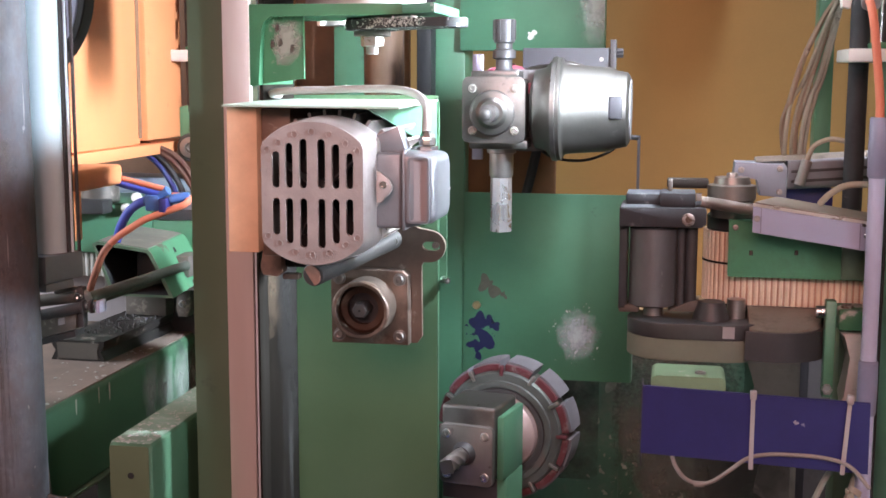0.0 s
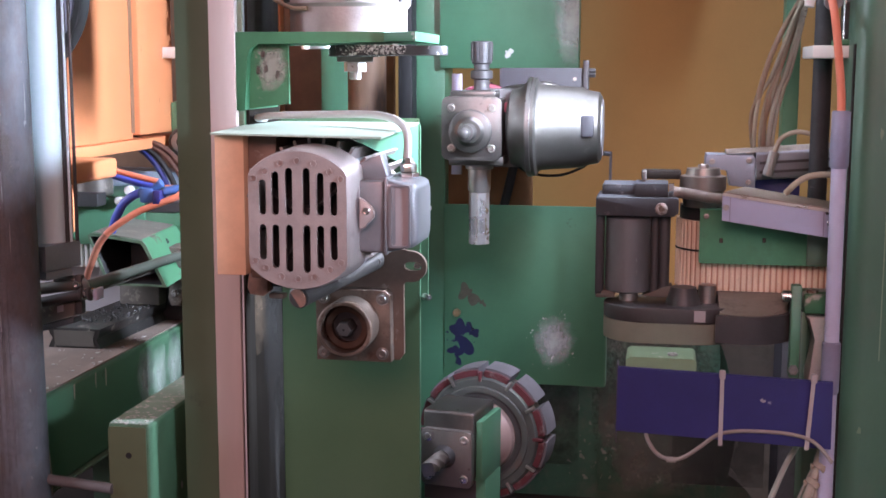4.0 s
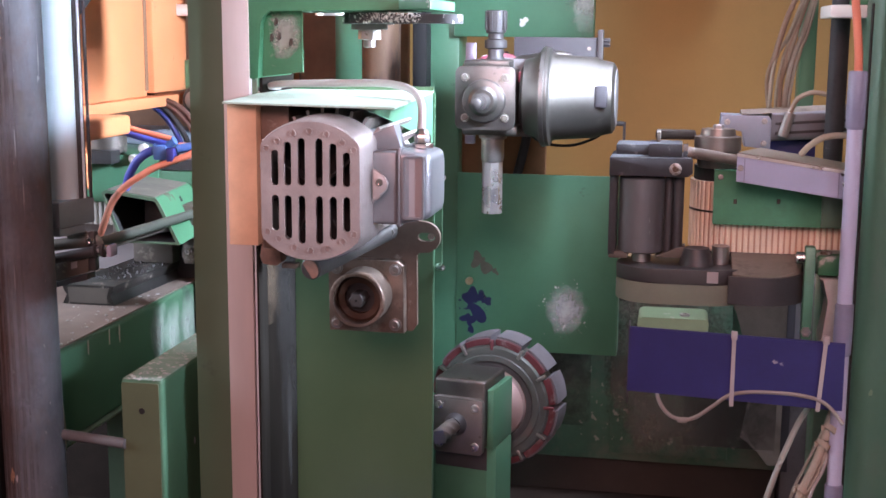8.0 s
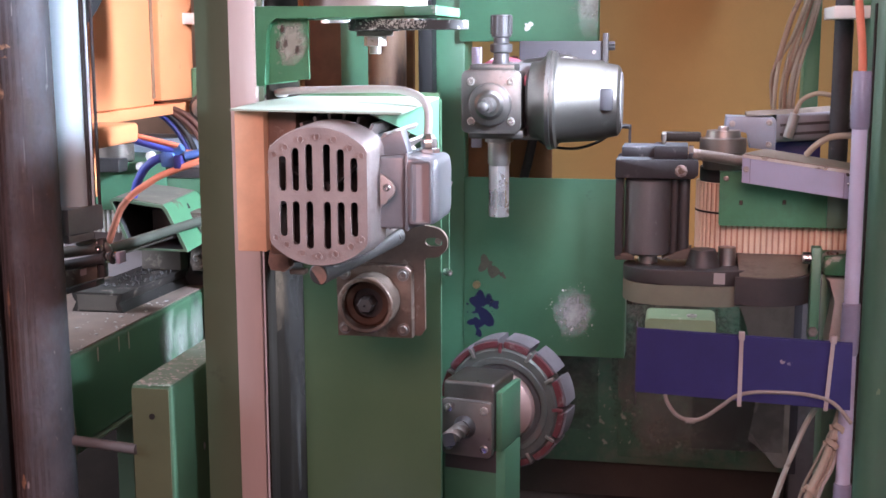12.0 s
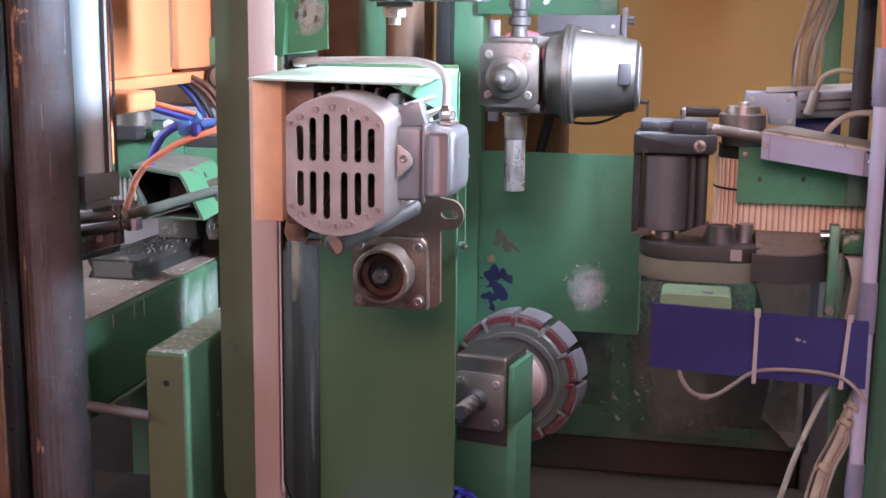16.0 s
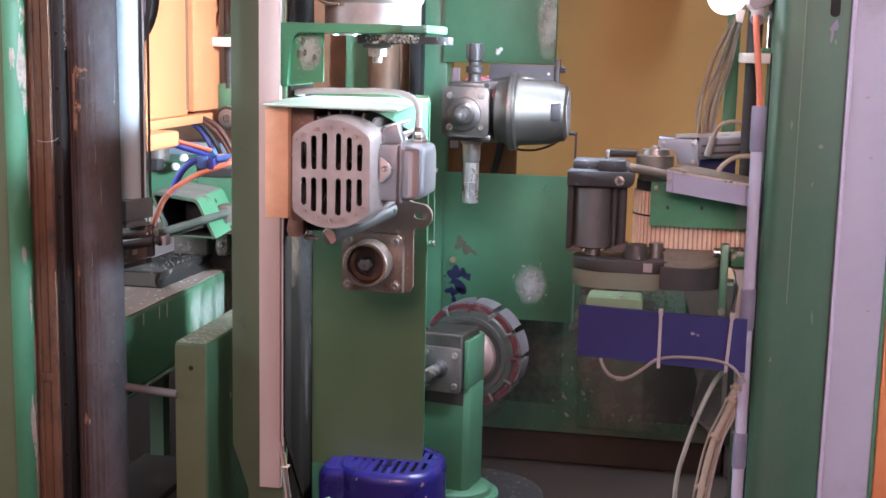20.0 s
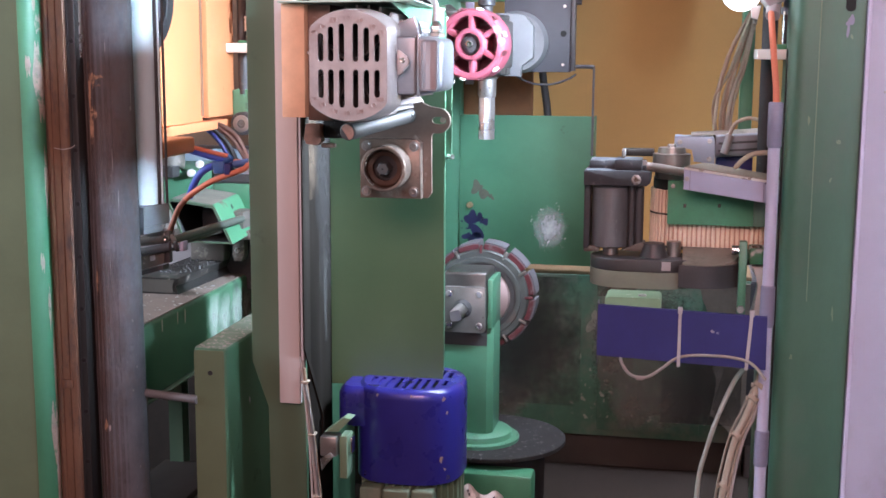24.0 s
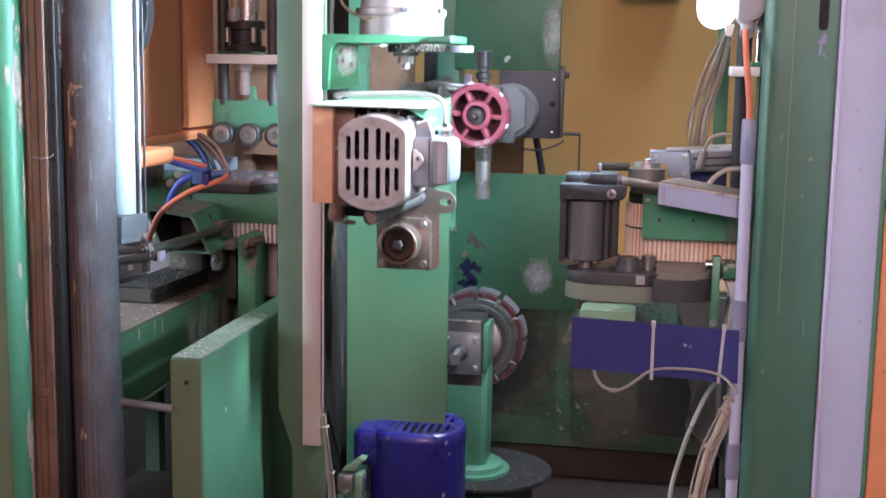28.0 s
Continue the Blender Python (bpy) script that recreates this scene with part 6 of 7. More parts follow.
for i in range(7):
    merge(fan, turned(box(MX + 0.012, MX + 0.055, 1.825, 1.85, MZ - 0.001, MZ + 0.001), 360 / 7 * i + 10, (MX, 0, MZ), "Y"))
cyl((MX, 1.825, MZ), (MX, 1.855, MZ), 0.014, 20, bm=fan)
part("fan", fan, STEEL_DARK, cowl, "dark fan blades")
for x, z in ((-0.0525, 0.049), (-0.039, 0.0574), (-0.020, 0.067), (0, 0.070), (0.020, 0.067), (0.039, 0.0574), (0.0525, 0.049)):
    for way in (1, -1):
        part("boss", ring((MX + x, 1.7972, MZ + z * way), (MX + x, 1.7987, MZ + z * way), 0.0040, 0.0031, 16), ALU, cowl)
part("lug", prism([(-0.4305, 1.146), (-0.426, 1.1445), (-0.415, 1.136), (-0.4115, 1.129), (-0.4125, 1.122), (-0.418, 1.116), (-0.424, 1.112), (-0.4305, 1.104)], 1.836, 1.843, "y", 0.002), ALU, cowl)
bolt(-0.4215, 1.836, 1.130, 0.0045, 0.003, "bolt", cowl, CHROME, hexed=False)

# ---- junction box with gland and cable ----
jbox = part("junction_box", box(-0.4465, -0.4135, 1.898, 2.005, 1.076, 1.166, 0.004, seg=3), ALU_BOX, column, "cast aluminium junction box")
part("box_neck", prism([(-0.475, 1.082), (-0.447, 1.082), (-0.447, 1.175), (-0.475, 1.19)], 1.90, 2.03, "y", 0.003), ALU_BOX, jbox)
part("box_fin", prism([(-0.452, 1.166), (-0.452, 1.184), (-0.422, 1.197), (-0.412, 1.166)], 1.915, 1.945, "y", 0.001), ALU_BOX, jbox)
part("gasket", box(-0.4132, -0.4095, 1.896, 2.008, 1.074, 1.170, 0.001), ALU_BOX, jbox)
part("box_lid", loft([[(x, y, z) for y, z in rounded(1.897 + k, 2.006 - k, 1.077 + k, 1.168 - k, 0.010)] for x, k in ((-0.4093, 0), (-0.402, 0.001), (-0.380, 0.005), (-0.3755, 0.008), (-0.373, 0.014))]), ALU_BOX, jbox)
part("lid_frame", pierced(rounded(-0.4065, -0.3805, 1.083, 1.161, 0.004, 3), [rounded(-0.404, -0.383, 1.0855, 1.1585, 0.003, 3)], 1.8955, 1.9005), ALU_BOX, jbox, "raised rim of the lid")
part("nameplate", prism(rounded(-0.4038, -0.3832, 1.0857, 1.1583, 0.003, 3), 1.8985, 1.9005), GREY_PALE, jbox, "flat grey face of the lid")
gland = part("gland", cyl((-0.393, 1.950, 1.166), (-0.393, 1.950, 1.1725), 0.0135, 6, 0.001), CHROME, column, "chromed cable gland")
part("gland_nut", lathe((-0.393, 1.950, 1.1725), (-0.394, 1.952, 1.190), [(0, 0.0105), (0.3, 0.0112), (0.5, 0.0112), (0.75, 0.009), (1, 0.006)], 8), CHROME, gland)
part("motor_cable", pipe([(-0.386, 1.904, 1.184), (-0.387, 1.915, 1.200), (-0.394, 1.945, 1.2165), (-0.412, 1.99, 1.2285), (-0.44, 2.035, 1.2345), (-0.48, 2.075, 1.2365), (-0.56, 2.095, 1.2345), (-0.62, 2.10, 1.2325), (-0.648, 2.12, 1.2285), (-0.65, 2.16, 1.2255)], 0.0052, 12), CABLE, column, "pale grey motor cable")

for ob in (jbox, gland):
    ob.scale = (0.975, 0.975, 0.975)
    ob.location = ob.location * 0.975 + (Vector((0.01, 0.0, 1.148)) - ORIGIN[column.name]) * 0.025

# ---- rain-hood sheet over the motor ----
hood = part("hood", prism([(-0.6285, 1.872), (-0.40, 1.822), (-0.437, 2.245), (-0.656, 2.245), (-0.66, 2.10)], 1.2168, 1.2190, "z"), HOOD, column, "thin pale green hood sheet")
part("hood_side", prism([(1.83, 1.2164), (2.243, 1.2164), (2.243, 1.11), (2.10, 1.17)], -0.4395, -0.4375, "x"), GREEN, hood)

# ---- gear unit below the motor ----
ear = [(-0.4125 + 0.0215 * math.cos(radians(a)), 1.028 + 0.0215 * math.sin(radians(a))) for a in range(78, -95, -12)]
unit = part("gear_plate", pierced([(-0.566, 1.075), (-0.45, 1.075), (-0.436, 1.056), (-0.424, 1.0515)] + ear + [(-0.420, 1.0065), (-0.4235, 1.002), (-0.4225, 0.905), (-0.429, 0.896), (-0.541, 0.896), (-0.546, 0.90), (-0.546, 1.0)], [[(-0.410 + 0.009 * math.cos(radians(a)) + (0.0035 if math.cos(radians(a)) > 0 else -0.0035), 1.0285 + 0.0062 * math.sin(radians(a))) for a in range(0, 360, 20)]], 2.062, 2.070), RUST, column, "brown steel gear plate with a slotted ear")
part("ear_bolt", cyl((-0.4055, 2.071, 1.0285), (-0.4055, 2.076, 1.0285), 0.005, 12), CHROME, unit)
flange = part("flange", prism([(-0.542, 0.897), (-0.5435, 0.9975), (-0.4455, 0.9975), (-0.4375, 0.991), (-0.4365, 0.897)], 2.040, 2.0615, "y", 0.002), FLANGE, column, "brown-stained steel bearing flange")
for x, z in ((-0.531, 0.9855), (-0.4485, 0.9855), (-0.531, 0.909), (-0.4485, 0.909)):
    part("washer", ring((x, 2.0385, z), (x, 2.040, z), 0.0088, 0.003, 20), STEEL, flange)
    bolt(x, 2.0385, z, 0.0062, 0.005, "bolt", flange, STEEL, hexed=False)
part("bearing", ring((-0.4915, 1.995, 0.9505), (-0.4905, 2.040, 0.951), 0.0385, 0.0330, 48, 0.0018), FLANGE, column, "turned steel bearing ring")
part("seal", ring((-0.4912, 2.010, 0.9506), (-0.4910, 2.019, 0.9506), 0.0328, 0.021, 40, 0.004), RUST_DARK, column, "brown bearing seal")
part("bearing_back", cyl((-0.491, 2.0205, 0.951), (-0.491, 2.024, 0.951), 0.0325, 32), STEEL_DARK, column)
part("hex_shaft", lathe((-0.4915, 1.993, 0.9505), (-0.4905, 2.02, 0.951), [(0, 0.002), (0.02, 0.0095), (0.1, 0.0112), (1, 0.0112)], 6), STEEL_ROD, column, "hexagonal shaft end")
part("shaft_dimple", cyl((-0.4915, 1.9922, 0.9505), (-0.4915, 1.9931, 0.9505), 0.0016, 10), DARK, column)
rod = part("rod", cyl((-0.509, 1.842, 1.021), (-0.462, 2.062, 1.037), 0.0135, 32, 0.0015), STEEL_ROD, column, "round dark steel rod")
part("rod_end", cyl((-0.5092, 1.8410, 1.0208), (-0.5088, 1.8420, 1.0210), 0.012, 28), RUST_END, rod, "rusty sawn rod end")
bolt(-0.4595, 2.055, 1.0365, 0.006, 0.016, "bolt", rod, STEEL, (0.25, -0.95, 0))
part("pad", prism([(-0.638, 1.020), (-0.612, 1.020), (-0.611, 0.990), (-0.618, 0.984), (-0.638, 0.986), (-0.642, 0.996)], 2.04, 2.065, "y", 0.002), RUST_END, column, "rusty clamp pad")
part("pad_foot", box(-0.612, -0.590, 2.045, 2.062, 0.980, 0.987, 0.001), RUST, column)
part("clamp_bar", box(-0.610, -0.565, 2.05, 2.068, 0.996, 1.026, 0.003), BLACK_DUSTY, column)

# ---- upper bracket with spur gear and motor ----
bracket = part("bracket", prism([(-0.669, 1.349), (-0.669, 1.24), (-0.6625, 1.239), (-0.655, 1.241), (-0.652, 1.315), (-0.648, 1.326), (-0.638, 1.3335), (-0.455, 1.3335), (-0.455, 1.349)], 2.088, 2.24, "y", 0.0012), GREEN_WORN, column, "chipped green angle bracket")
part("gusset", prism([(-0.6515, 1.333), (-0.6545, 1.242), (-0.596, 1.249), (-0.5965, 1.333)], 2.104, 2.110), GREEN_SCRAPED, bracket, "scraped gusset plate")
stain("scrape", (-0.620, 2.1036, 1.300), SCRAPE_PALE, (0.024, 0.033), bracket, "pale scraped paint")
for x, z in ((-0.640, 1.296), (-0.629, 1.298), (-0.633, 1.318), (-0.612, 1.290)):
    stain("rust_spot", (x, 2.1030, z), SCRAPE_BROWN, (0.006, 0.010), bracket)
part("bracket_end", prism([(-0.455, 2.088), (-0.405, 2.055), (-0.405, 2.24), (-0.455, 2.24)], 1.335, 1.348, "z", 0.001), GREEN_WORN, bracket)
GX, GY = -0.515, 2.165
part("pulley", cyl((GX, GY, 1.3155), (GX, GY, 1.332), 0.036, 36, 0.001), BELT_BLACK, column, "dusty black belt pulley")
along = (Vector((-0.395, 2.062)) - Vector((GX, GY))).normalized()
aside = Vector((-along.y, along.x))
outline, span, half = [], 0.15, 0.038
track = [(u / 60 * span, -half) for u in range(61)] + [(span + half * math.sin(math.pi * k / 14), -half * math.cos(math.pi * k / 14)) for k in range(1, 14)]
track += [(span * (1 - u / 60), half) for u in range(61)] + [(-half * math.sin(math.pi * k / 14), half * math.cos(math.pi * k / 14)) for k in range(1, 14)]
for i, (u, w) in enumerate(track):
    p = Vector((GX, GY)) + along * u + aside * w * (1.0 if i % 2 else 0.94)
    outline.append((p.x, p.y))
part("toothed_belt", prism(outline, 1.3165, 1.3285, "z"), BELT_BLACK, column, "black toothed belt with white dust")
crumbs = bmesh.new()
rng = random.Random(77)
for i in range(420):
    u = span * rng.random() ** 0.6 + half * 0.6 * rng.random()
    p = Vector((GX, GY)) + along * u - aside * (half + rng.uniform(-0.003, 0.002))
    bmesh.ops.create_icosphere(crumbs, subdivisions=1, radius=0.0005 + 0.0013 * rng.random() ** 3, matrix=Matrix.Translation((p.x, p.y, 1.328 + rng.uniform(-0.010, 0.003))))
part("powder", crumbs, POWDER, column, "white powder caked on the teeth", kind="stuff")
part("gear_hub", cyl((GX, GY, 1.308), (GX, GY, 1.3155), 0.026, 28, 0.001), STEEL_DUSTY, column)
part("nut", cyl((GX, GY, 1.294), (GX, GY, 1.3085), 0.0165, 6, 0.001), STEEL, column, "bright hex nut")
part("stud", cyl((GX, GY, 1.283), (GX, GY, 1.294), 0.009, 16, 0.001), STEEL, column)
upper = part("upper_motor", lathe((-0.53, 2.19, 1.349), (-0.53, 2.19, 1.62), [(0, 0.085), (0.13, 0.085), (0.15, 0.09), (0.19, 0.09), (0.2, 0.082), (1, 0.082)], 48), ALU, column, "upright aluminium motor")
for a in (-150, -75, -20):
    tmp = box(-0.53 + 0.078, -0.53 + 0.094, 2.182, 2.198, 1.392, 1.402, 0.001)
    part("clip", turned(tmp, a, (-0.53, 2.19, 0), "Z"), STEEL_DARK, upper, "dark clip")
part("upper_wire", pipe([(-0.65, 2.15, 1.46), (-0.64, 2.14, 1.41), (-0.60, 2.12, 1.385), (-0.57, 2.11, 1.382)], 0.003, 8), CABLE_BROWN, column, "thin brown wire")
part("ball_screw", cyl((-0.62, 2.36, 1.33), (-0.62, 2.36, 1.9), 0.031, 32), ALU_BRIGHT, column, "bright upright guide shaft")

# ---- blue motor at the foot of the column ----
BX, BY, BZ = -0.495, 2.248, 0.530


def cowl_plan(r, n=56, flat=0.0):
    """Plan of the fan cowl: a square with very round corners."""
    out = []
    for i in range(n):
        a = 2 * math.pi * i / n
        x, y = math.cos(a), math.sin(a)
        k = r * 0.9 / (abs(x) ** 2.8 + abs(y) ** 2.8) ** (1 / 2.8)
        out.append((BX + x * k, BY + y * k))
    return out


blue_holes = []
for i in range(9):
    x = BX - 0.068 + i * 0.017
    half = math.sqrt(max(0.0, 0.083 ** 2 - (x - BX) ** 2))
    blue_holes.append([(x - 0.004, BY - half), (x + 0.004, BY - half), (x + 0.004, BY - 0.012), (x - 0.004, BY - 0.012)])
    blue_holes.append([(x - 0.004, BY + 0.012), (x + 0.004, BY + 0.012), (x + 0.004, BY + half), (x - 0.004, BY + half)])
blue = part("blue_cowl", loft([[(x, y, z) for x, y in cowl_plan(r)] for r, z in ((0.0995, BZ), (0.106, BZ - 0.003), (0.111, BZ - 0.010), (0.112, BZ - 0.02), (0.112, 0.352), (0.110, 0.350), (0.108, 0.50), (0.099, BZ - 0.004))], cap=(False, False)), BLUE, column, "glossy dark blue fan cowl")
part("blue_grill", pierced(cowl_plan(0.0998), blue_holes, BZ - 0.004, BZ, "z"), BLUE, blue, "slotted blue top")
part("cheek", loft([[(x, y, z) for x, y in rounded(BX - 0.128 + k, BX - 0.03, BY - 0.082 + k, BY + 0.07, 0.022 if k < 0.01 else 0.015, 6)] for z, k in ((0.452, 0.002), (0.455, 0.0), (0.512, 0.0), (0.520, 0.003), (0.526, 0.010))]), BLUE, blue)
for i, (dx, z, r) in enumerate(((0.085, 0.515, 0.003), (0.092, 0.49, 0.002), (0.08, 0.40, 0.0035), (0.088, 0.382, 0.002), (-0.05, 0.52, 0.002), (0.02, 0.521, 0.0015))):
    part("chip", splash(BX + dx * 0.9, z, r, 470 + i, n=12, y=BY - 0.1008 + (0.014 if abs(dx) > 0.07 else 0.0), tall=1.6), GREY_PALE, blue, "pale chip")
# Dark disc paints in the shade below the slotted top
part("blue_inside", cyl((BX, BY, 0.49), (BX, BY, 0.494), 0.098, 32), DARK, blue, "inside painted dark for its shade")
for a in (228, 318):
    x, y = BX + 0.108 * math.cos(radians(a)), BY + 0.108 * math.sin(radians(a))
    bolt(x, y, 0.362, 0.0048, 0.003, "screw", blue, CHROME, (math.cos(radians(a)), math.sin(radians(a)), 0), False)
lower = part("lower_motor", cyl((BX, BY, 0.06), (BX, BY, 0.40), 0.086, 40), GREEN_DUSTY, column, "dusty finned motor body")
fins = bmesh.new()
for i in range(40):
    merge(fins, turned(box(BX + 0.08, BX + 0.099, BY - 0.0018, BY + 0.0018, 0.08, 0.348), 9 * i, (BX, BY, 0), "Z"))
part("motor_fins", fins, GREEN_PALE, lower)
for x0, x1, y0 in ((-0.078, -0.036, 0.112), (-0.034, 0.018, 0.116), (0.020, 0.062, 0.112)):
    part("wide_rib", box(BX + x0, BX + x1, BY - y0, BY - 0.075, 0.10, 0.345, 0.005, seg=3), GREEN_DUSTY, lower, "wide flat dusty rib")

# ---- wires and switch beside the blue motor ----
wires = part("wires", pipe([(-0.6655, 2.095, 0.62), (-0.664, 2.092, 0.57), (-0.656, 2.088, 0.52), (-0.648, 2.09, 0.44), (-0.643, 2.09, 0.38), (-0.637, 2.09, 0.28)], 0.0035, 8), CABLE, column, "bundle of thin pale wires")
part("wire", pipe([(-0.66, 2.085, 0.58), (-0.651, 2.085, 0.51), (-0.643, 2.085, 0.45), (-0.636, 2.086, 0.38), (-0.628, 2.086, 0.28)], 0.003, 8), CABLE_BROWN, wires)
part("wire", pipe([(-0.668, 2.088, 0.60), (-0.661, 2.086, 0.54), (-0.655, 2.084, 0.49), (-0.650, 2.084, 0.42), (-0.647, 2.085, 0.34), (-0.646, 2.085, 0.28)], 0.0022, 8), CABLE, wires)
part("wire", pipe([(-0.657, 2.08, 0.55), (-0.647, 2.08, 0.49), (-0.640, 2.08, 0.42), (-0.634, 2.081, 0.34), (-0.634, 2.081, 0.28)], 0.0027, 8), STEEL, wires)
for x, z in ((-0.657, 0.555), (-0.645, 0.458), (-0.637, 0.342)):
    part("cable_tie", box(x - 0.0075, x + 0.006, 2.076, 2.094, z - 0.002, z + 0.002, 0.001), CABLE_CREAM, wires)
switch = part("switch", box(-0.60, -0.585, 2.10, 2.14, 0.372, 0.452, 0.002), GREEN_PALE, column, "small green switch bracket")
part("switch_arm", prism([(-0.630, 0.456), (-0.602, 0.458), (-0.578, 0.484), (-0.592, 0.486)], 2.105, 2.135, "y", 0.002), GREEN_PALE, switch)
part("switch_body", box(-0.634, -0.602, 2.09, 2.125, 0.415, 0.452, 0.003), STEEL, switch)
part("lever", prism([(-0.632, 0.412), (-0.612, 0.425), (-0.606, 0.418), (-0.622, 0.400), (-0.63, 0.388)], 2.085, 2.095, "y", 0.001), CHROME, switch)
part("contact", box(-0.584, -0.578, 2.11, 2.13, 0.418, 0.446, 0.001), CHROME, switch)

crumpled = thing("crumpled_paper", (-0.345, 2.30, 0.23), "crumpled sheet of printed white paper stuck beside the motor", "paper")


def paper_at(u, v):
    """The crumpled sheet: u across, v up, both from 0 to 1; sharp folds run over it."""
    x, z = (u - 0.62) * 0.10, (v - 0.5) * 0.125
    lift = 0.020 * abs(math.sin(5.2 * u + 2.1 * v)) - 0.026 * abs(u - 0.45 - 0.2 * v) + 0.012 * abs(math.sin(7.0 * v - 3.3 * u + 1.0))
    return Vector((-0.347 + x * (1 - 0.22 * abs(v - 0.45)) + 0.012 * math.sin(4 * v), 2.29 - lift + 0.004 * noise.noise(Vector((u * 9, v * 9, 3))), 0.245 + z - 0.02 * abs(u - 0.35) + 0.007 * math.sin(9 * u)))


def paper_patch(u0, u1, v0, v1, nu, nv, off):
    bm = bmesh.new()
    front = [[bm.verts.new(paper_at(u0 + (u1 - u0) * i / nu, v0 + (v1 - v0) * j / nv) - Vector((0, off, 0))) for j in range(nv + 1)] for i in range(nu + 1)]
    for i in range(nu):
        for j in range(nv):
            bm.faces.new((front[i][j], front[i + 1][j], front[i + 1][j + 1], front[i][j + 1]))
    return bm


part("sheet", paper_patch(0, 1, 0, 1, 22, 24, 0.0), PAPER, crumpled, smooth=False)
rng = random.Random(19)
for col in range(4):
    v = 0.08
    while v < 0.9:
        n = rng.uniform(0.03, 0.11)
        w = 0.075 if col == 1 else 0.035
        part("print_bar", paper_patch(0.14 + 0.2 * col, 0.14 + 0.2 * col + w, v, min(0.95, v + n), 3, 4, 0.0008), INK, crumpled, smooth=False)
        v += n + rng.uniform(0.015, 0.05)


# ---- the tower behind the column ----
tower = thing("tool_tower", (-0.45, 2.95, 0.3), "green tool tower with a paint-splashed panel", "machine")
part("tower_column", box(-0.648, -0.562, 3.104, 3.2, 0.25, 1.95, 0.004), GREEN, tower, "green box column")
panel = part("panel", box(-0.563, -0.229, 3.10, 3.103, 0.607, 0.979, 0.001), GREEN_PANEL, tower, "green sheet panel")
part("panel_fold", box(-0.2285, -0.2265, 3.10, 3.16, 0.607, 0.979), GREEN, panel)
part("upper_panel", box(-0.57, -0.290, 3.085, 3.12, 1.255, 1.95, 0.003), GREEN, tower, "upper green panel with chips")


stain("paint_splash", (-0.332, 3.0994, 0.699), SPRAY, (0.075, 0.085), panel, "soft white paint splash")
rng = random.Random(61)
for i in range(34):
    a, d = rng.uniform(0, 6.28), 0.03 + abs(rng.gauss(0, 0.016))
    part("paint_spot", splash(-0.332 + d * math.cos(a), 0.703 + 1.2 * d * math.sin(a), 0.0005 + 0.0018 * rng.random() ** 2, 500 + i, n=12), WHITE_SPLASH, panel)
part("blue_splash", splash(-0.527, 0.705, 0.021, 5, rough=0.8, tall=1.2), BLUE_SPLASH, panel, "dark blue paint splash")
part("blue_splash", splash(-0.531, 0.672, 0.014, 8, rough=0.7), BLUE_SPLASH, panel)
part("blue_splash", splash(-0.505, 0.715, 0.012, 9, rough=0.8), BLUE_SPLASH, panel)
part("blue_splash", splash(-0.533, 0.655, 0.006, 10, rough=0.6, tall=2.4), BLUE_SPLASH, panel)
for i in range(24):
    part("blue_spot", splash(-0.524 + rng.gauss(0, 0.018), 0.695 + rng.gauss(0, 0.024), 0.0008 + 0.003 * rng.random() ** 2, 570 + i, n=12), BLUE_SPLASH, panel)
part("bare_patch", splash(-0.512, 0.792, 0.017, 11, rough=0.7, tall=1.1), BARE_PATCH, panel, "flaked bare patch")
part("bare_patch", splash(-0.482, 0.775, 0.006, 12, rough=0.6), BARE_PATCH, panel)
bolt(-0.535, 3.0995, 0.753, 0.008, 0.01, "screw", panel, BRASS, hexed=False)
stain("worn_corner", (-0.303, 3.0844, 1.355), SPRAY_PALE, (0.045, 0.098), tower, "pale worn corner of the panel", edge=-0.2912)
part("chip", splash(-0.43, 1.285, 0.008, 15, y=3.0846), WHITE_SPLASH, tower)

mount = part("mount_plate", box(-0.42, -0.2685, 2.868, 2.884, 1.089, 1.256, 0.0015), GREY_DARK, tower, "dark grey mounting plate")
part("mount_edge", box(-0.268, -0.258, 2.862, 2.89, 1.092, 1.27, 0.001), STEEL_DARK, mount)
for x, z in ((-0.283, 1.236), (-0.285, 1.106)):
    part("spot_screw", cyl((x, 2.866, z), (x, 2.868, z), 0.0035, 14), ALU_BRIGHT, mount)
part("plate_hole", cyl((-0.285, 2.8674, 1.175), (-0.285, 2.868, 1.175), 0.007, 18), DARK, mount)
for z in (1.232, 1.238):
    bolt(-0.258, 2.875, z + 0.012, 0.006, 0.012, "bolt", mount, STEEL_DARK, (1, 0, 0))
part("hub_disc", lathe((-0.388, 2.828, 1.155), (-0.388, 2.868, 1.155), [(0, 0.02), (0, 0.064), (0.4, 0.07), (1, 0.07)], 40), GREY_CAST, tower, "grey hub disc")
part("hub_block", prism([(-0.43, 1.08), (-0.372, 1.08), (-0.372, 1.105), (-0.345, 1.12), (-0.345, 1.19), (-0.365, 1.215), (-0.43, 1.22)], 2.80, 2.8275, "y", 0.002), GREY_CAST, tower, "grey cast block")
swing = part("black_cable", pipe([(-0.397, 3.125, 1.135), (-0.398, 3.128, 1.07), (-0.396, 3.13, 1.0), (-0.397, 3.13, 0.90)], 0.0095, 12), BLACK, tower, "thick black hanging cable", origin=(-0.397, 3.125, 1.135))
part("wire_loop", pipe([(-0.40, 2.86, 1.088), (-0.36, 2.85, 1.066), (-0.31, 2.85, 1.062), (-0.27, 2.86, 1.075), (-0.255, 2.868, 1.085)], 0.0025, 8), BLACK, tower)
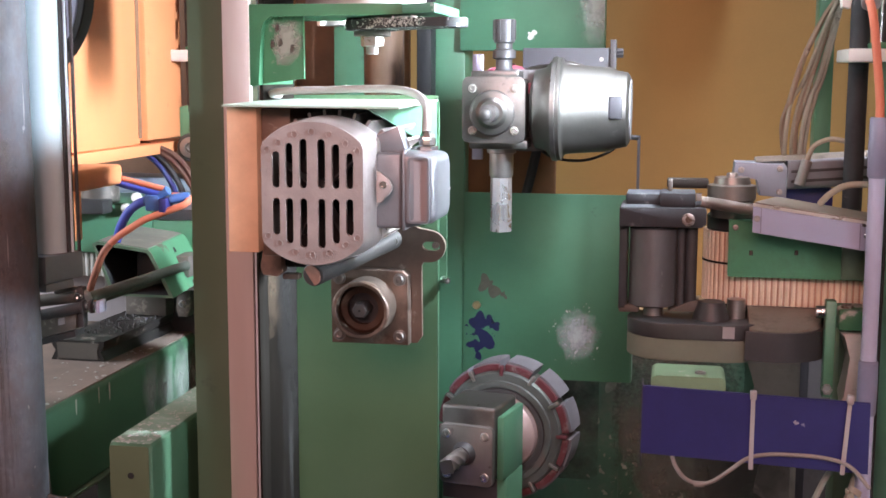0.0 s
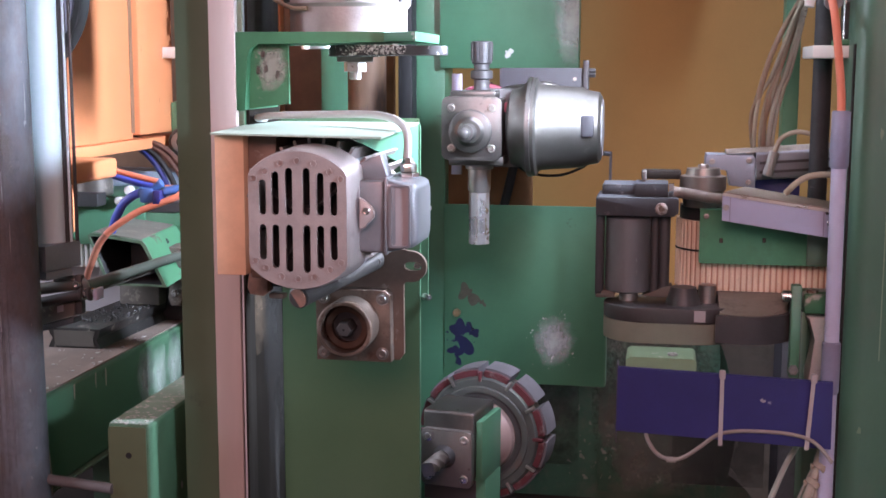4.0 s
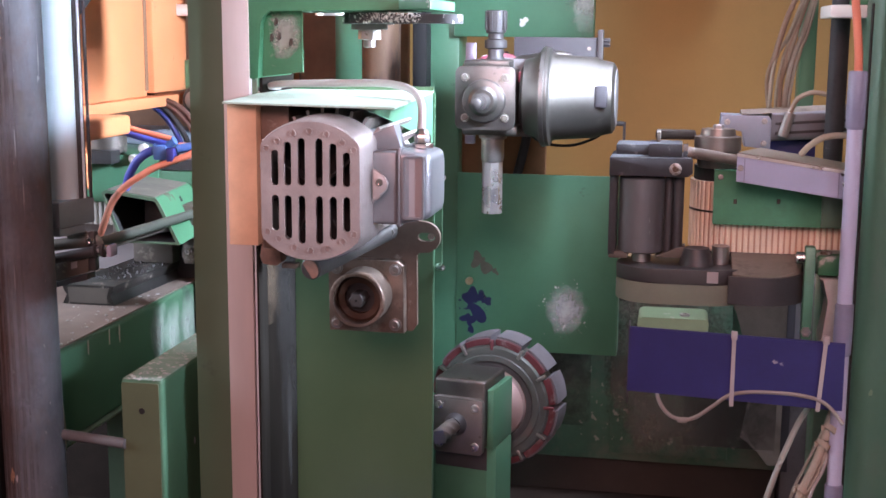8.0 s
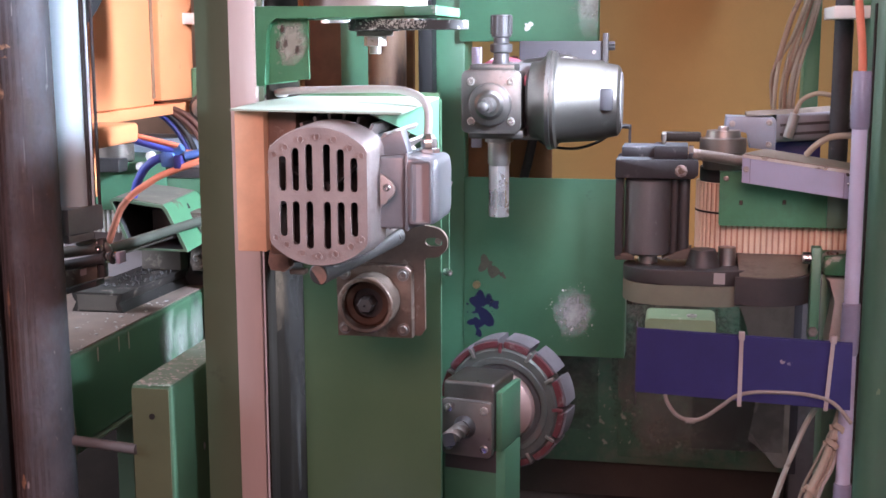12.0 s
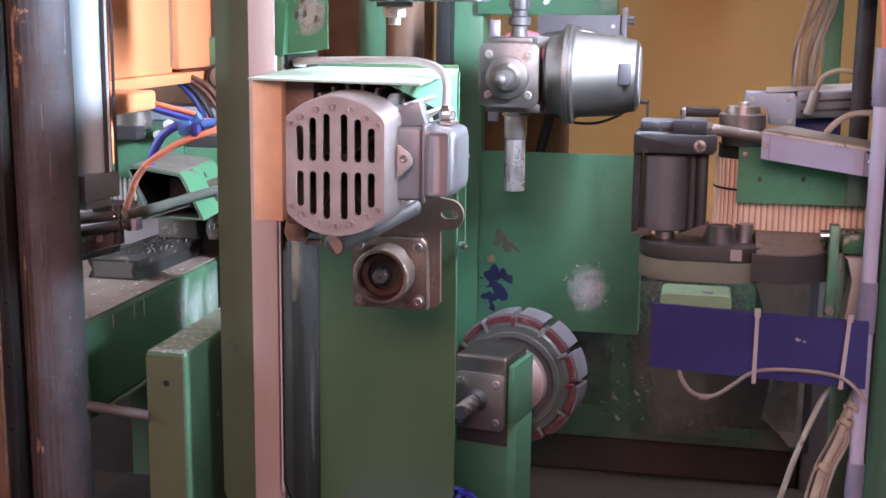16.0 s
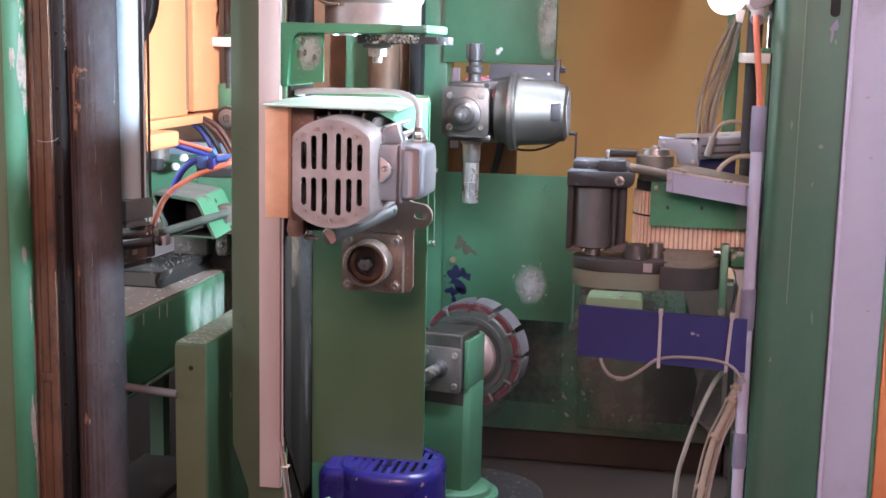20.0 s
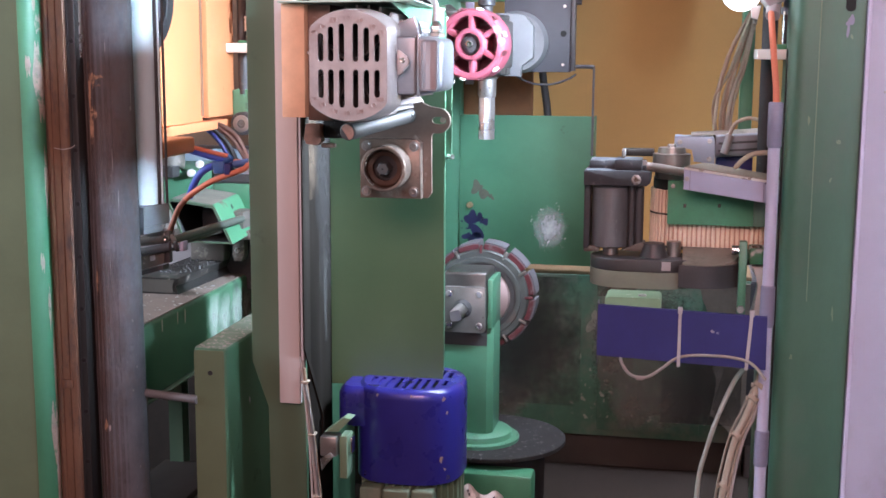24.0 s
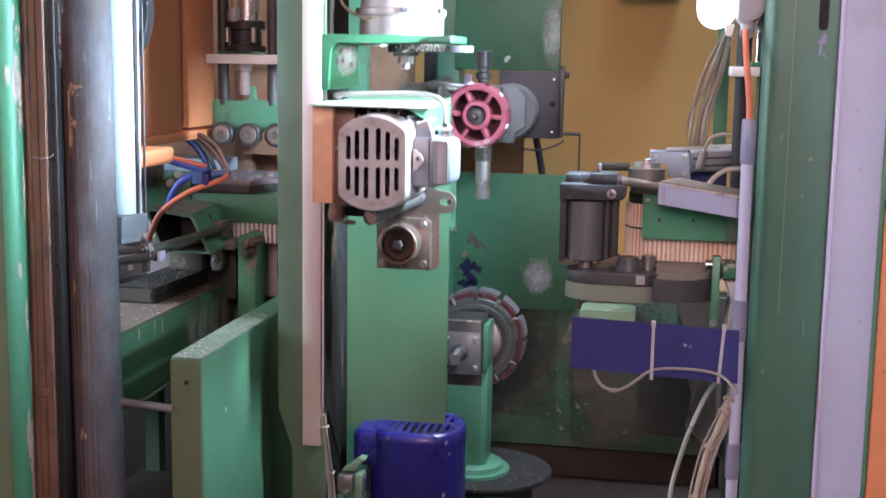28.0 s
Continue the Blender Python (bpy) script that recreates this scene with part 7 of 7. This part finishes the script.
part("frame_rod", pipe([(-0.30, 2.88, 1.102), (-0.235, 2.88, 1.102), (-0.217, 2.88, 1.101)], 0.0045, 8), STEEL_DARK, tower)
part("frame_rod", box(-0.2185, -0.2135, 2.878, 2.883, 0.90, 1.105), STEEL_DARK, tower)
part("side_pad", box(-0.508, -0.490, 2.862, 2.875, 1.06, 1.245, 0.001), LAVENDER, tower, "pale packing strip")
part("brown_plate", box(-0.560, -0.385, 3.135, 3.15, 0.95, 1.20, 0.002), BROWN_PLATE, tower, "plain brown plate behind the turret")
part("rear_shaft", cyl((-0.70, 3.0, 0.3), (-0.70, 3.0, 1.95), 0.038, 28), RAIL, tower, "brown upright shaft")
part("rear_plate", box(-0.648, -0.62, 3.05, 3.10, 0.9, 1.95, 0.002), BLACK, tower)

# ---- turning turret ----
TX, TY, TZ = -0.445, 2.79, 1.149
turret = thing("tool_turret", (TX, TY, TZ), "turning tool turret with gearbox, nickel motor and red wheel", "machine")
box_ = part("gearbox", box(-0.498, -0.400, 2.728, 2.85, 1.100, 1.203, 0.006, seg=3), NICKEL, turret, "dull nickel gearbox")
part("front_plate", prism(rounded(-0.5015, -0.397, 1.097, 1.2065, 0.012), 2.718, 2.7275, "y", 0.002), NICKEL, box_)
for x, z in ((-0.484, 1.187), (-0.414, 1.187), (-0.484, 1.118), (-0.414, 1.118)):
    part("bolt_seat", ring((x, 2.7165, z), (x, 2.718, z), 0.0072, 0.004, 16), ALU_BRIGHT, box_)
    bolt(x, 2.717, z, 0.0052, 0.003, "bolt", box_, STEEL, hexed=False)
part("boss", lathe((-0.451, 2.700, 1.147), (-0.451, 2.718, 1.147), [(0, 0.012), (0, 0.02), (0.4, 0.026), (0.45, 0.031), (0.55, 0.036), (1, 0.038)], 36), NICKEL, box_)
part("shaft", lathe((-0.453, 2.645, 1.146), (-0.451, 2.703, 1.147), [(0, 0.004), (0.05, 0.0085), (0.4, 0.009), (0.41, 0.014), (1, 0.0145)], 24), STEEL_ROD, box_, "short steel shaft")
part("top_plate", box(-0.490, -0.41, 2.735, 2.845, 1.2035, 1.216, 0.003), NICKEL, box_)
part("cast_step", box(-0.493, -0.395, 2.74, 2.84, 1.086, 1.1025, 0.004), NICKEL, box_)
knob = part("knob", lathe((-0.442, TY, 1.212), (-0.442, TY, 1.302), [(0, 0.02), (0.1, 0.014), (0.25, 0.014), (0.28, 0.02), (0.42, 0.02), (0.45, 0.014), (0.55, 0.014), (0.58, 0.018), (0.98, 0.019), (1, 0.017)], 12), STEEL_DARK, turret, "dark knurled spindle top")
for i in range(10):
    a = 36 * i
    part("knurl", turned(box(-0.442 + 0.0165, -0.442 + 0.0198, TY - 0.002, TY + 0.002, 1.268, 1.30), a, (-0.442, TY, 0), "Z"), STEEL_DARK, knob)
part("collar", lathe((TX, TY, 1.035), (TX, TY, 1.086), [(0, 0.018), (0.1, 0.0205), (0.8, 0.0205), (0.84, 0.025), (1, 0.025)], 28), STEEL, turret, "steel collar")
flute = []
for i in range(8):
    a = 2 * math.pi * i / 8
    flute += [(TX + 0.0185 * math.cos(a), TY + 0.0185 * math.sin(a)), (TX + 0.0155 * math.cos(a + 0.39), TY + 0.0155 * math.sin(a + 0.39))]
part("tool_shaft", prism(flute, 0.942, 1.035, "z", 0.001), CHROME_DULL, turret, "fluted steel tool shaft")
motor_ = part("gear_motor", lathe((-0.393, TY, 1.152), (-0.229, TY, 1.152), [(0, 0.05), (0.04, 0.066), (0.14, 0.07), (0.2, 0.080), (0.26, 0.086), (0.31, 0.086), (0.33, 0.078), (0.36, 0.075), (0.8, 0.070), (0.84, 0.066), (0.97, 0.062), (1, 0.055), (1, 0.03)], 56), STEEL_TURNED, turret, "bell-shaped nickel motor")
part("motor_cap", cyl((-0.2292, TY, 1.152), (-0.227, TY, 1.152), 0.05, 32), GREY, motor_)
part("terminal", box(-0.262, -0.24, TY - 0.072, TY - 0.058, 1.138, 1.176, 0.004), GREY_DARK, motor_)
part("motor_band", ring((-0.358, TY, 1.152), (-0.3475, TY, 1.152), 0.0875, 0.08, 48, 0.002), NICKEL, motor_)
part("top_cap", lathe((-0.41, TY + 0.03, 1.205), (-0.31, TY + 0.045, 1.215), [(0, 0.012), (0.1, 0.018), (0.8, 0.02), (1, 0.012)], 16), NICKEL, turret)
part("red_seal", box(-0.398, -0.386, 2.76, 2.78, 1.178, 1.196, 0.002), RED, turret)
part("wheel_neck", cyl((TX, 2.85, 1.151), (TX, 2.895, 1.151), 0.03, 28), NICKEL, turret)

# ---- red cup wheel, which spins on the turret ----
WC = (TX, 2.905, 1.151)
wheel = part("red_wheel", ring((TX, 2.855, 1.151), (TX, 2.915, 1.151), 0.0755, 0.060, 56, 0.005), RED, turret, "red cup wheel", origin=WC)
part("wheel_hub", ring((TX, 2.858, 1.151), (TX, 2.922, 1.151), 0.034, 0.024, 40, 0.003), RED, wheel)
part("wheel_floor", cyl((TX, 2.856, 1.151), (TX, 2.862, 1.151), 0.062, 40), RED_DARK, wheel)
for i in range(6):
    tmp = box(TX + 0.033, TX + 0.061, 2.862, 2.910, 1.151 - 0.006, 1.151 + 0.006, 0.003)
    part("spoke", turned(tmp, 60 * i + 15, WC, "Y"), RED, wheel)
for i in range(12):
    tmp = box(TX + 0.0735, TX + 0.0785, 2.895, 2.917, 1.151 - 0.006, 1.151 + 0.006, 0.002)
    part("notch", turned(tmp, 30 * i, WC, "Y"), RED_DARK if i % 2 else WHITE_SPLASH, wheel)
part("axle_cap", lathe((TX, 2.863, 1.151), (TX, 2.915, 1.151), [(0, 0.023), (0.9, 0.021), (0.92, 0.016), (1, 0.015)], 28), STEEL_DARK, wheel, "dark axle cap")
part("axle_screw", lathe((TX, 2.915, 1.151), (TX, 2.922, 1.151), [(0, 0.008), (0.8, 0.008), (1, 0.006), (1, 0.0035), (0.4, 0.003), (0.4, 0)], 20), CHROME, wheel)

# ---- grinding wheel on its pedestal ----
SX, SY = -0.462, 2.75
spindle = thing("wheel_spindle", (SX, SY, 0.26), "segmented grinding wheel on a green pedestal", "grinder")
part("pedestal", prism([(-0.524, 2.702), (-0.424, 2.702), (-0.411, 2.714), (-0.411, 2.80), (-0.524, 2.80)], 0.285, 0.53, "z", 0.003), GREEN, spindle, "green square pedestal")
part("side_cheek", box(-0.4225, -0.4105, 2.695, 2.80, 0.53, 0.640, 0.002), GREEN, spindle)
# Flat dark patch paints in the shade of the notch
part("notch_shade", box(-0.522, -0.4235, 2.7005, 2.7015, 0.488, 0.53), STEEL_DARK, spindle)
sbox = part("gearbox", box(-0.521, -0.4235, 2.69, 2.80, 0.532, 0.655, 0.006, seg=3), NICKEL, spindle, "nickel gearbox")
part("front_plate", prism(rounded(-0.519, -0.4245, 0.522, 0.624, 0.008), 2.677, 2.6895, "y", 0.002), GREY_FACE, sbox, "dull grey face plate")
for x, z in ((-0.506, 0.609), (-0.438, 0.609), (-0.506, 0.538), (-0.438, 0.538)):
    bolt(x, 2.677, z, 0.0075, 0.003, "bolt", sbox, ALU_BRIGHT, hexed=False)
part("cap_rib", box(-0.519, -0.4245, 2.692, 2.70, 0.6275, 0.632, 0.002), ALU_BRIGHT, sbox)
part("bit_seat", lathe((-0.475, 2.664, 0.576), (-0.475, 2.677, 0.576), [(0, 0.015), (0.3, 0.017), (1, 0.021)], 24), STEEL_DARK, spindle)
rows = []
for i in range(15):
    s = i / 14
    r = [0.0150, 0.0118, 0.0150, 0.0118]
    rows.append([(-0.475 + r[k % 4] * math.cos(2 * math.pi * k / 8 + 4.2 * s), 2.664 - 0.066 * s, 0.576 + r[k % 4] * math.sin(2 * math.pi * k / 8 + 4.2 * s)) for k in range(8)])
part("bit", loft(rows), STEEL, spindle, "twisted steel cutter bit")
GXC, GZC = -0.462, 0.573
rim = part("wheel_body", ring((GXC, 2.835, GZC), (GXC, 2.895, GZC), 0.1108, 0.03, 56, 0.004), WHEEL_GREY, spindle, "grey wheel disc")
part("ridge", ring((GXC, 2.830, GZC), (GXC, 2.8348, GZC), 0.094, 0.083, 56, 0.0015), WHEEL_GREY, rim, "raised ring")
part("groove", ring((GXC, 2.832, GZC), (GXC, 2.8345, GZC), 0.080, 0.071, 48), STEEL_DARK, rim)
part("wheel_cone", lathe((GXC, 2.80, GZC), (GXC, 2.835, GZC), [(0, 0.05), (0.3, 0.056), (0.6, 0.066), (1, 0.068)], 40), PINK_CAST, spindle, "pinkish cast hub")
for i in range(12):
    a0 = 30 * i + 4
    seg = []
    for k in range(7):
        a = radians(a0 + 24 * k / 6)
        seg.append((GXC + 0.1225 * math.cos(a), GZC + 0.1225 * math.sin(a)))
    for k in range(6, -1, -1):
        a = radians(a0 + 24 * k / 6)
        seg.append((GXC + 0.1115 * math.cos(a), GZC + 0.1115 * math.sin(a)))
    part("segment", prism(seg, 2.838, 2.846, "y", 0.001), RED_DARK, rim, "dark red clamp segment")
    flap = [(GXC + (x - GXC) * (1.035 if (x - GXC) ** 2 + (z - GZC) ** 2 > 0.0135 else 1.0), GZC + (z - GZC) * (1.035 if (x - GXC) ** 2 + (z - GZC) ** 2 > 0.0135 else 1.0)) for x, z in seg]
    part("abrasive_pad", prism(flap, 2.8465, 2.905, "y", 0.001), ABRASIVE, rim, "grey abrasive pad")
    a = radians(a0 - 3)
    part("clip", turned(box(GXC + 0.102, GXC + 0.121, 2.832, 2.842, GZC - 0.003, GZC + 0.003, 0.001), -(a0 - 3), (GXC, 0, GZC), "Y"), STEEL if i % 3 else RED_DARK, rim)
part("foot_flange", lathe((-0.455, 2.755, 0.258), (-0.455, 2.755, 0.285), [(0, 0.098), (0.3, 0.098), (0.35, 0.082), (0.8, 0.08), (1, 0.07)], 48), GREEN, spindle, "green round foot flange")
for i in range(8):
    a = radians(45 * i + 10)
    part("flange_hole", cyl((-0.455 + 0.09 * math.cos(a), 2.755 + 0.09 * math.sin(a), 0.2661), (-0.455 + 0.09 * math.cos(a), 2.755 + 0.09 * math.sin(a), 0.2665), 0.005, 12), DARK, spindle)
disc = thing("turntable", (-0.43, 2.78, 0.2), "black dusty round turntable under the pedestal", "turntable")
part("disc", cyl((-0.425, 2.775, 0.248), (-0.425, 2.775, 0.257), 0.172, 64, 0.001), BLACK_DUSTY, disc, "black dusty disc")
part("drum", cyl((-0.425, 2.775, 0.05), (-0.425, 2.775, 0.248), 0.125, 48), BLACK, disc)
part("step_box", box(-0.50, -0.305, 2.58, 2.645, 0.03, 0.232, 0.008), GREEN_WORN, disc, "chipped green box")
COLUMN_PATH = (
    (0, -0.0145, 0.0692, -0.1427),
    (0.5, -0.0136, 0.0397, -0.1429),
    (1, -0.0125, 0.0368, -0.1426),
    (1.5, -0.0143, 0.0437, -0.1439),
    (2, -0.0157, 0.0455, -0.1440),
    (2.5, -0.0150, 0.0444, -0.1535),
    (3, -0.0141, 0.0407, -0.1606),
    (3.5, -0.0134, 0.0384, -0.1717),
    (4, -0.0133, 0.0401, -0.1833),
    (4.5, -0.0124, 0.0357, -0.1942),
    (6.5, -0.0138, 0.0415, -0.2004),
    (7, -0.0118, 0.0348, -0.1991),
    (7.5, -0.0105, 0.0310, -0.1987),
    (8, -0.0090, 0.0271, -0.1980),
    (8.5, -0.0105, 0.0340, -0.1986),
    (9, -0.0107, 0.0348, -0.1985),
    (9.5, -0.0105, 0.0343, -0.1986),
    (10, -0.0111, 0.0316, -0.1983),
    (10.5, -0.0094, 0.0256, -0.1976),
    (11, -0.0105, 0.0272, -0.1980),
    (11.5, -0.0089, 0.0242, -0.1982),
    (12, -0.0086, 0.0245, -0.1996),
    (12.5, -0.0082, 0.0230, -0.1999),
    (14.5, -0.0067, 0.0198, -0.2002),
    (15, -0.0064, 0.0181, -0.2001),
    (15.5, -0.0085, 0.0253, -0.2007),
    (16, -0.0089, 0.0269, -0.2012),
    (16.5, -0.0079, 0.0223, -0.2003),
    (17, -0.0092, 0.0274, -0.2008),
    (17.5, -0.0070, 0.0207, -0.1996),
    (18, -0.0067, 0.0172, -0.2002),
    (18.5, -0.0061, 0.0138, -0.1993),
    (19, -0.0015, -0.0064, -0.1951),
    (19.5, 0.0004, -0.0144, -0.1936),
    (20, -0.0003, -0.0078, -0.1653),
    (20.5, 0.0003, -0.0104, -0.1352),
    (21, -0.0012, -0.0011, -0.1091),
    (21.5, -0.0046, 0.0111, -0.0255),
    (22, -0.0022, -0.0014, -0.0007),
    (22.5, -0.0021, 0.0006, -0.0017),
    (24.5, -0.0011, 0.0019, -0.0015),
    (25, 0.0000, 0.0000, 0.0000),
    (25.5, -0.0021, 0.0791, 0.0019),
    (26, -0.0040, 0.2046, 0.0053),
    (26.5, -0.0022, 0.2907, 0.0085),
    (27, -0.0015, 0.3005, 0.0083),
    (27.5, -0.0004, 0.2918, -0.0504),
    (28, 0.0008, 0.2867, -0.1499),
)
TOWER_PATH = (
    (0, 0.0443, -0.1603, -0.0968),
    (0.5, 0.0454, -0.1868, -0.0973),
    (1, 0.0427, -0.1803, -0.0980),
    (1.5, 0.0390, -0.1563, -0.1003),
    (2, 0.0365, -0.1576, -0.0992),
    (2.5, 0.0368, -0.1527, -0.1084),
    (3, 0.0368, -0.1509, -0.1154),
    (3.5, 0.0370, -0.1464, -0.1277),
    (4, 0.0358, -0.1493, -0.1378),
    (4.5, 0.0347, -0.1380, -0.1498),
    (6.5, 0.0351, -0.1379, -0.1549),
    (7, 0.0346, -0.1418, -0.1542),
    (7.5, 0.0333, -0.1408, -0.1549),
    (8, 0.0340, -0.1418, -0.1559),
    (8.5, 0.0328, -0.1346, -0.1555),
    (9, 0.0348, -0.1466, -0.1544),
    (9.5, 0.0342, -0.1410, -0.1562),
    (10, 0.0344, -0.1429, -0.1564),
    (10.5, 0.0372, -0.1445, -0.1571),
    (11, 0.0366, -0.1520, -0.1552),
    (11.5, 0.0352, -0.1456, -0.1545),
    (12, 0.0346, -0.1388, -0.1546),
    (12.5, 0.0343, -0.1372, -0.1553),
    (14.5, 0.0328, -0.1408, -0.1554),
    (15, 0.0329, -0.1426, -0.1562),
    (15.5, 0.0316, -0.1363, -0.1557),
    (16, 0.0322, -0.1380, -0.1556),
    (16.5, 0.0327, -0.1399, -0.1558),
    (17, 0.0336, -0.1447, -0.1566),
    (17.5, 0.0347, -0.1446, -0.1561),
    (18, 0.0294, -0.1224, -0.1587),
    (18.5, 0.0156, -0.0603, -0.1639),
    (19, 0.0040, -0.0149, -0.1689),
    (19.5, -0.0033, 0.0101, -0.1730),
    (20, -0.0014, 0.0003, -0.1452),
    (20.5, -0.0020, -0.0076, -0.1163),
    (21, -0.0001, -0.0152, -0.0900),
    (21.5, 0.0064, -0.0517, -0.0092),
    (22, 0.0083, -0.0746, 0.0138),
    (22.5, 0.0068, -0.0661, 0.0135),
    (24.5, 0.0016, -0.0170, 0.0035),
    (25, 0.0000, -0.0000, 0.0000),
    (25.5, 0.0041, 0.0393, 0.0085),
    (26, 0.0095, 0.1033, 0.0158),
    (26.5, 0.0153, 0.1598, 0.0209),
    (27, 0.0137, 0.1915, 0.0179),
    (27.5, 0.0080, 0.2162, -0.0371),
    (28, 0.0076, 0.2259, -0.1259),
)


# ---- what moves ----
def carried_by(ob, path, turns=()):
    """Rows of a carriage: its base moved by the path's steps and turned about its upright axis."""
    base = ORIGIN[ob.name]
    turns = list(turns) or [(0, 0), (28, 0)]
    times = sorted({row[0] for row in path} | {t for t, _ in turns})
    rows = []
    for t in times:
        step = [np.interp(t, [r[0] for r in path], [r[i] for r in path]) for i in (1, 2, 3)]
        angle = float(np.interp(t, [a for a, _ in turns], [b for _, b in turns]))
        rows.append((t, pose(*(base + Vector(step)), 0, 0, angle)))
    walk(ob, rows)


def spin():
    """The red wheel runs, then slows to a stop; one row for each frame keeps the steps under a quarter turn."""
    at = ORIGIN[wheel.name] - ORIGIN[turret.name]
    rows, angle = [(0, pose(*at))], 0.0
    for i in range(round(24.4 * FPS), 28 * FPS + 1):
        t = i / FPS
        speed = 80.0 if t < 27.1 else max(0.0, 80.0 * (27.35 - t) / 0.25)
        angle += speed
        rows.append((t, pose(*at, 0, angle % 360, 0)))
    walk(wheel, rows)


def swing_cable():
    """The black cable hangs aside while the motor is in front, and swings over as the turret turns."""
    o = ORIGIN[tower.name]
    a = Vector((-0.403, 3.125, 1.135)) - o
    b = Vector((-0.360, 3.125, 1.135)) - o
    walk(swing, [(0, pose(*a, 0, 14.2, 0)), (22.6, pose(*a, 0, 14.2, 0)), (24.4, pose(*b, 0, -9.7, 0)), (28, pose(*b, 0, -9.7, 0))])


def motions():
    carried_by(column, COLUMN_PATH)
    carried_by(crumpled, COLUMN_PATH)
    carried_by(tower, TOWER_PATH)
    carried_by(turret, TOWER_PATH, [(0, 0), (22.6, 0), (22.8, 8), (23.0, 30), (23.25, 75), (23.5, 120), (23.8, 158), (24.1, 176), (24.4, 180), (28, 180)])
    carried_by(spindle, TOWER_PATH, [(0, -11), (22.5, -11), (23.4, -6), (24.3, 0), (28, 0)])
    carried_by(disc, TOWER_PATH)
    spin()
    swing_cable()


# ---- standing things scaled and shifted to fit the camera's view ----
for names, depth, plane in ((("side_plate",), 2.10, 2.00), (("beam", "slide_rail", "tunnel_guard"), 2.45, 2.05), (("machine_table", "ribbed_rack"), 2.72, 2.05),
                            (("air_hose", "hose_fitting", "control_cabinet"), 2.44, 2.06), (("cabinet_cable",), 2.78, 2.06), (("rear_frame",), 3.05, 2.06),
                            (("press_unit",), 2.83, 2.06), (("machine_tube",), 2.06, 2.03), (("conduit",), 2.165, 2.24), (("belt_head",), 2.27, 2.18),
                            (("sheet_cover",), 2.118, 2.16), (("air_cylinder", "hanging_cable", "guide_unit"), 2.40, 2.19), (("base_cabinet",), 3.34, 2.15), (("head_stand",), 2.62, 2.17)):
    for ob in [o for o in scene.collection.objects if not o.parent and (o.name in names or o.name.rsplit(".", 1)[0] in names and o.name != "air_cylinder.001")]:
        fit_to_view(ob, depth, plane)


motions()
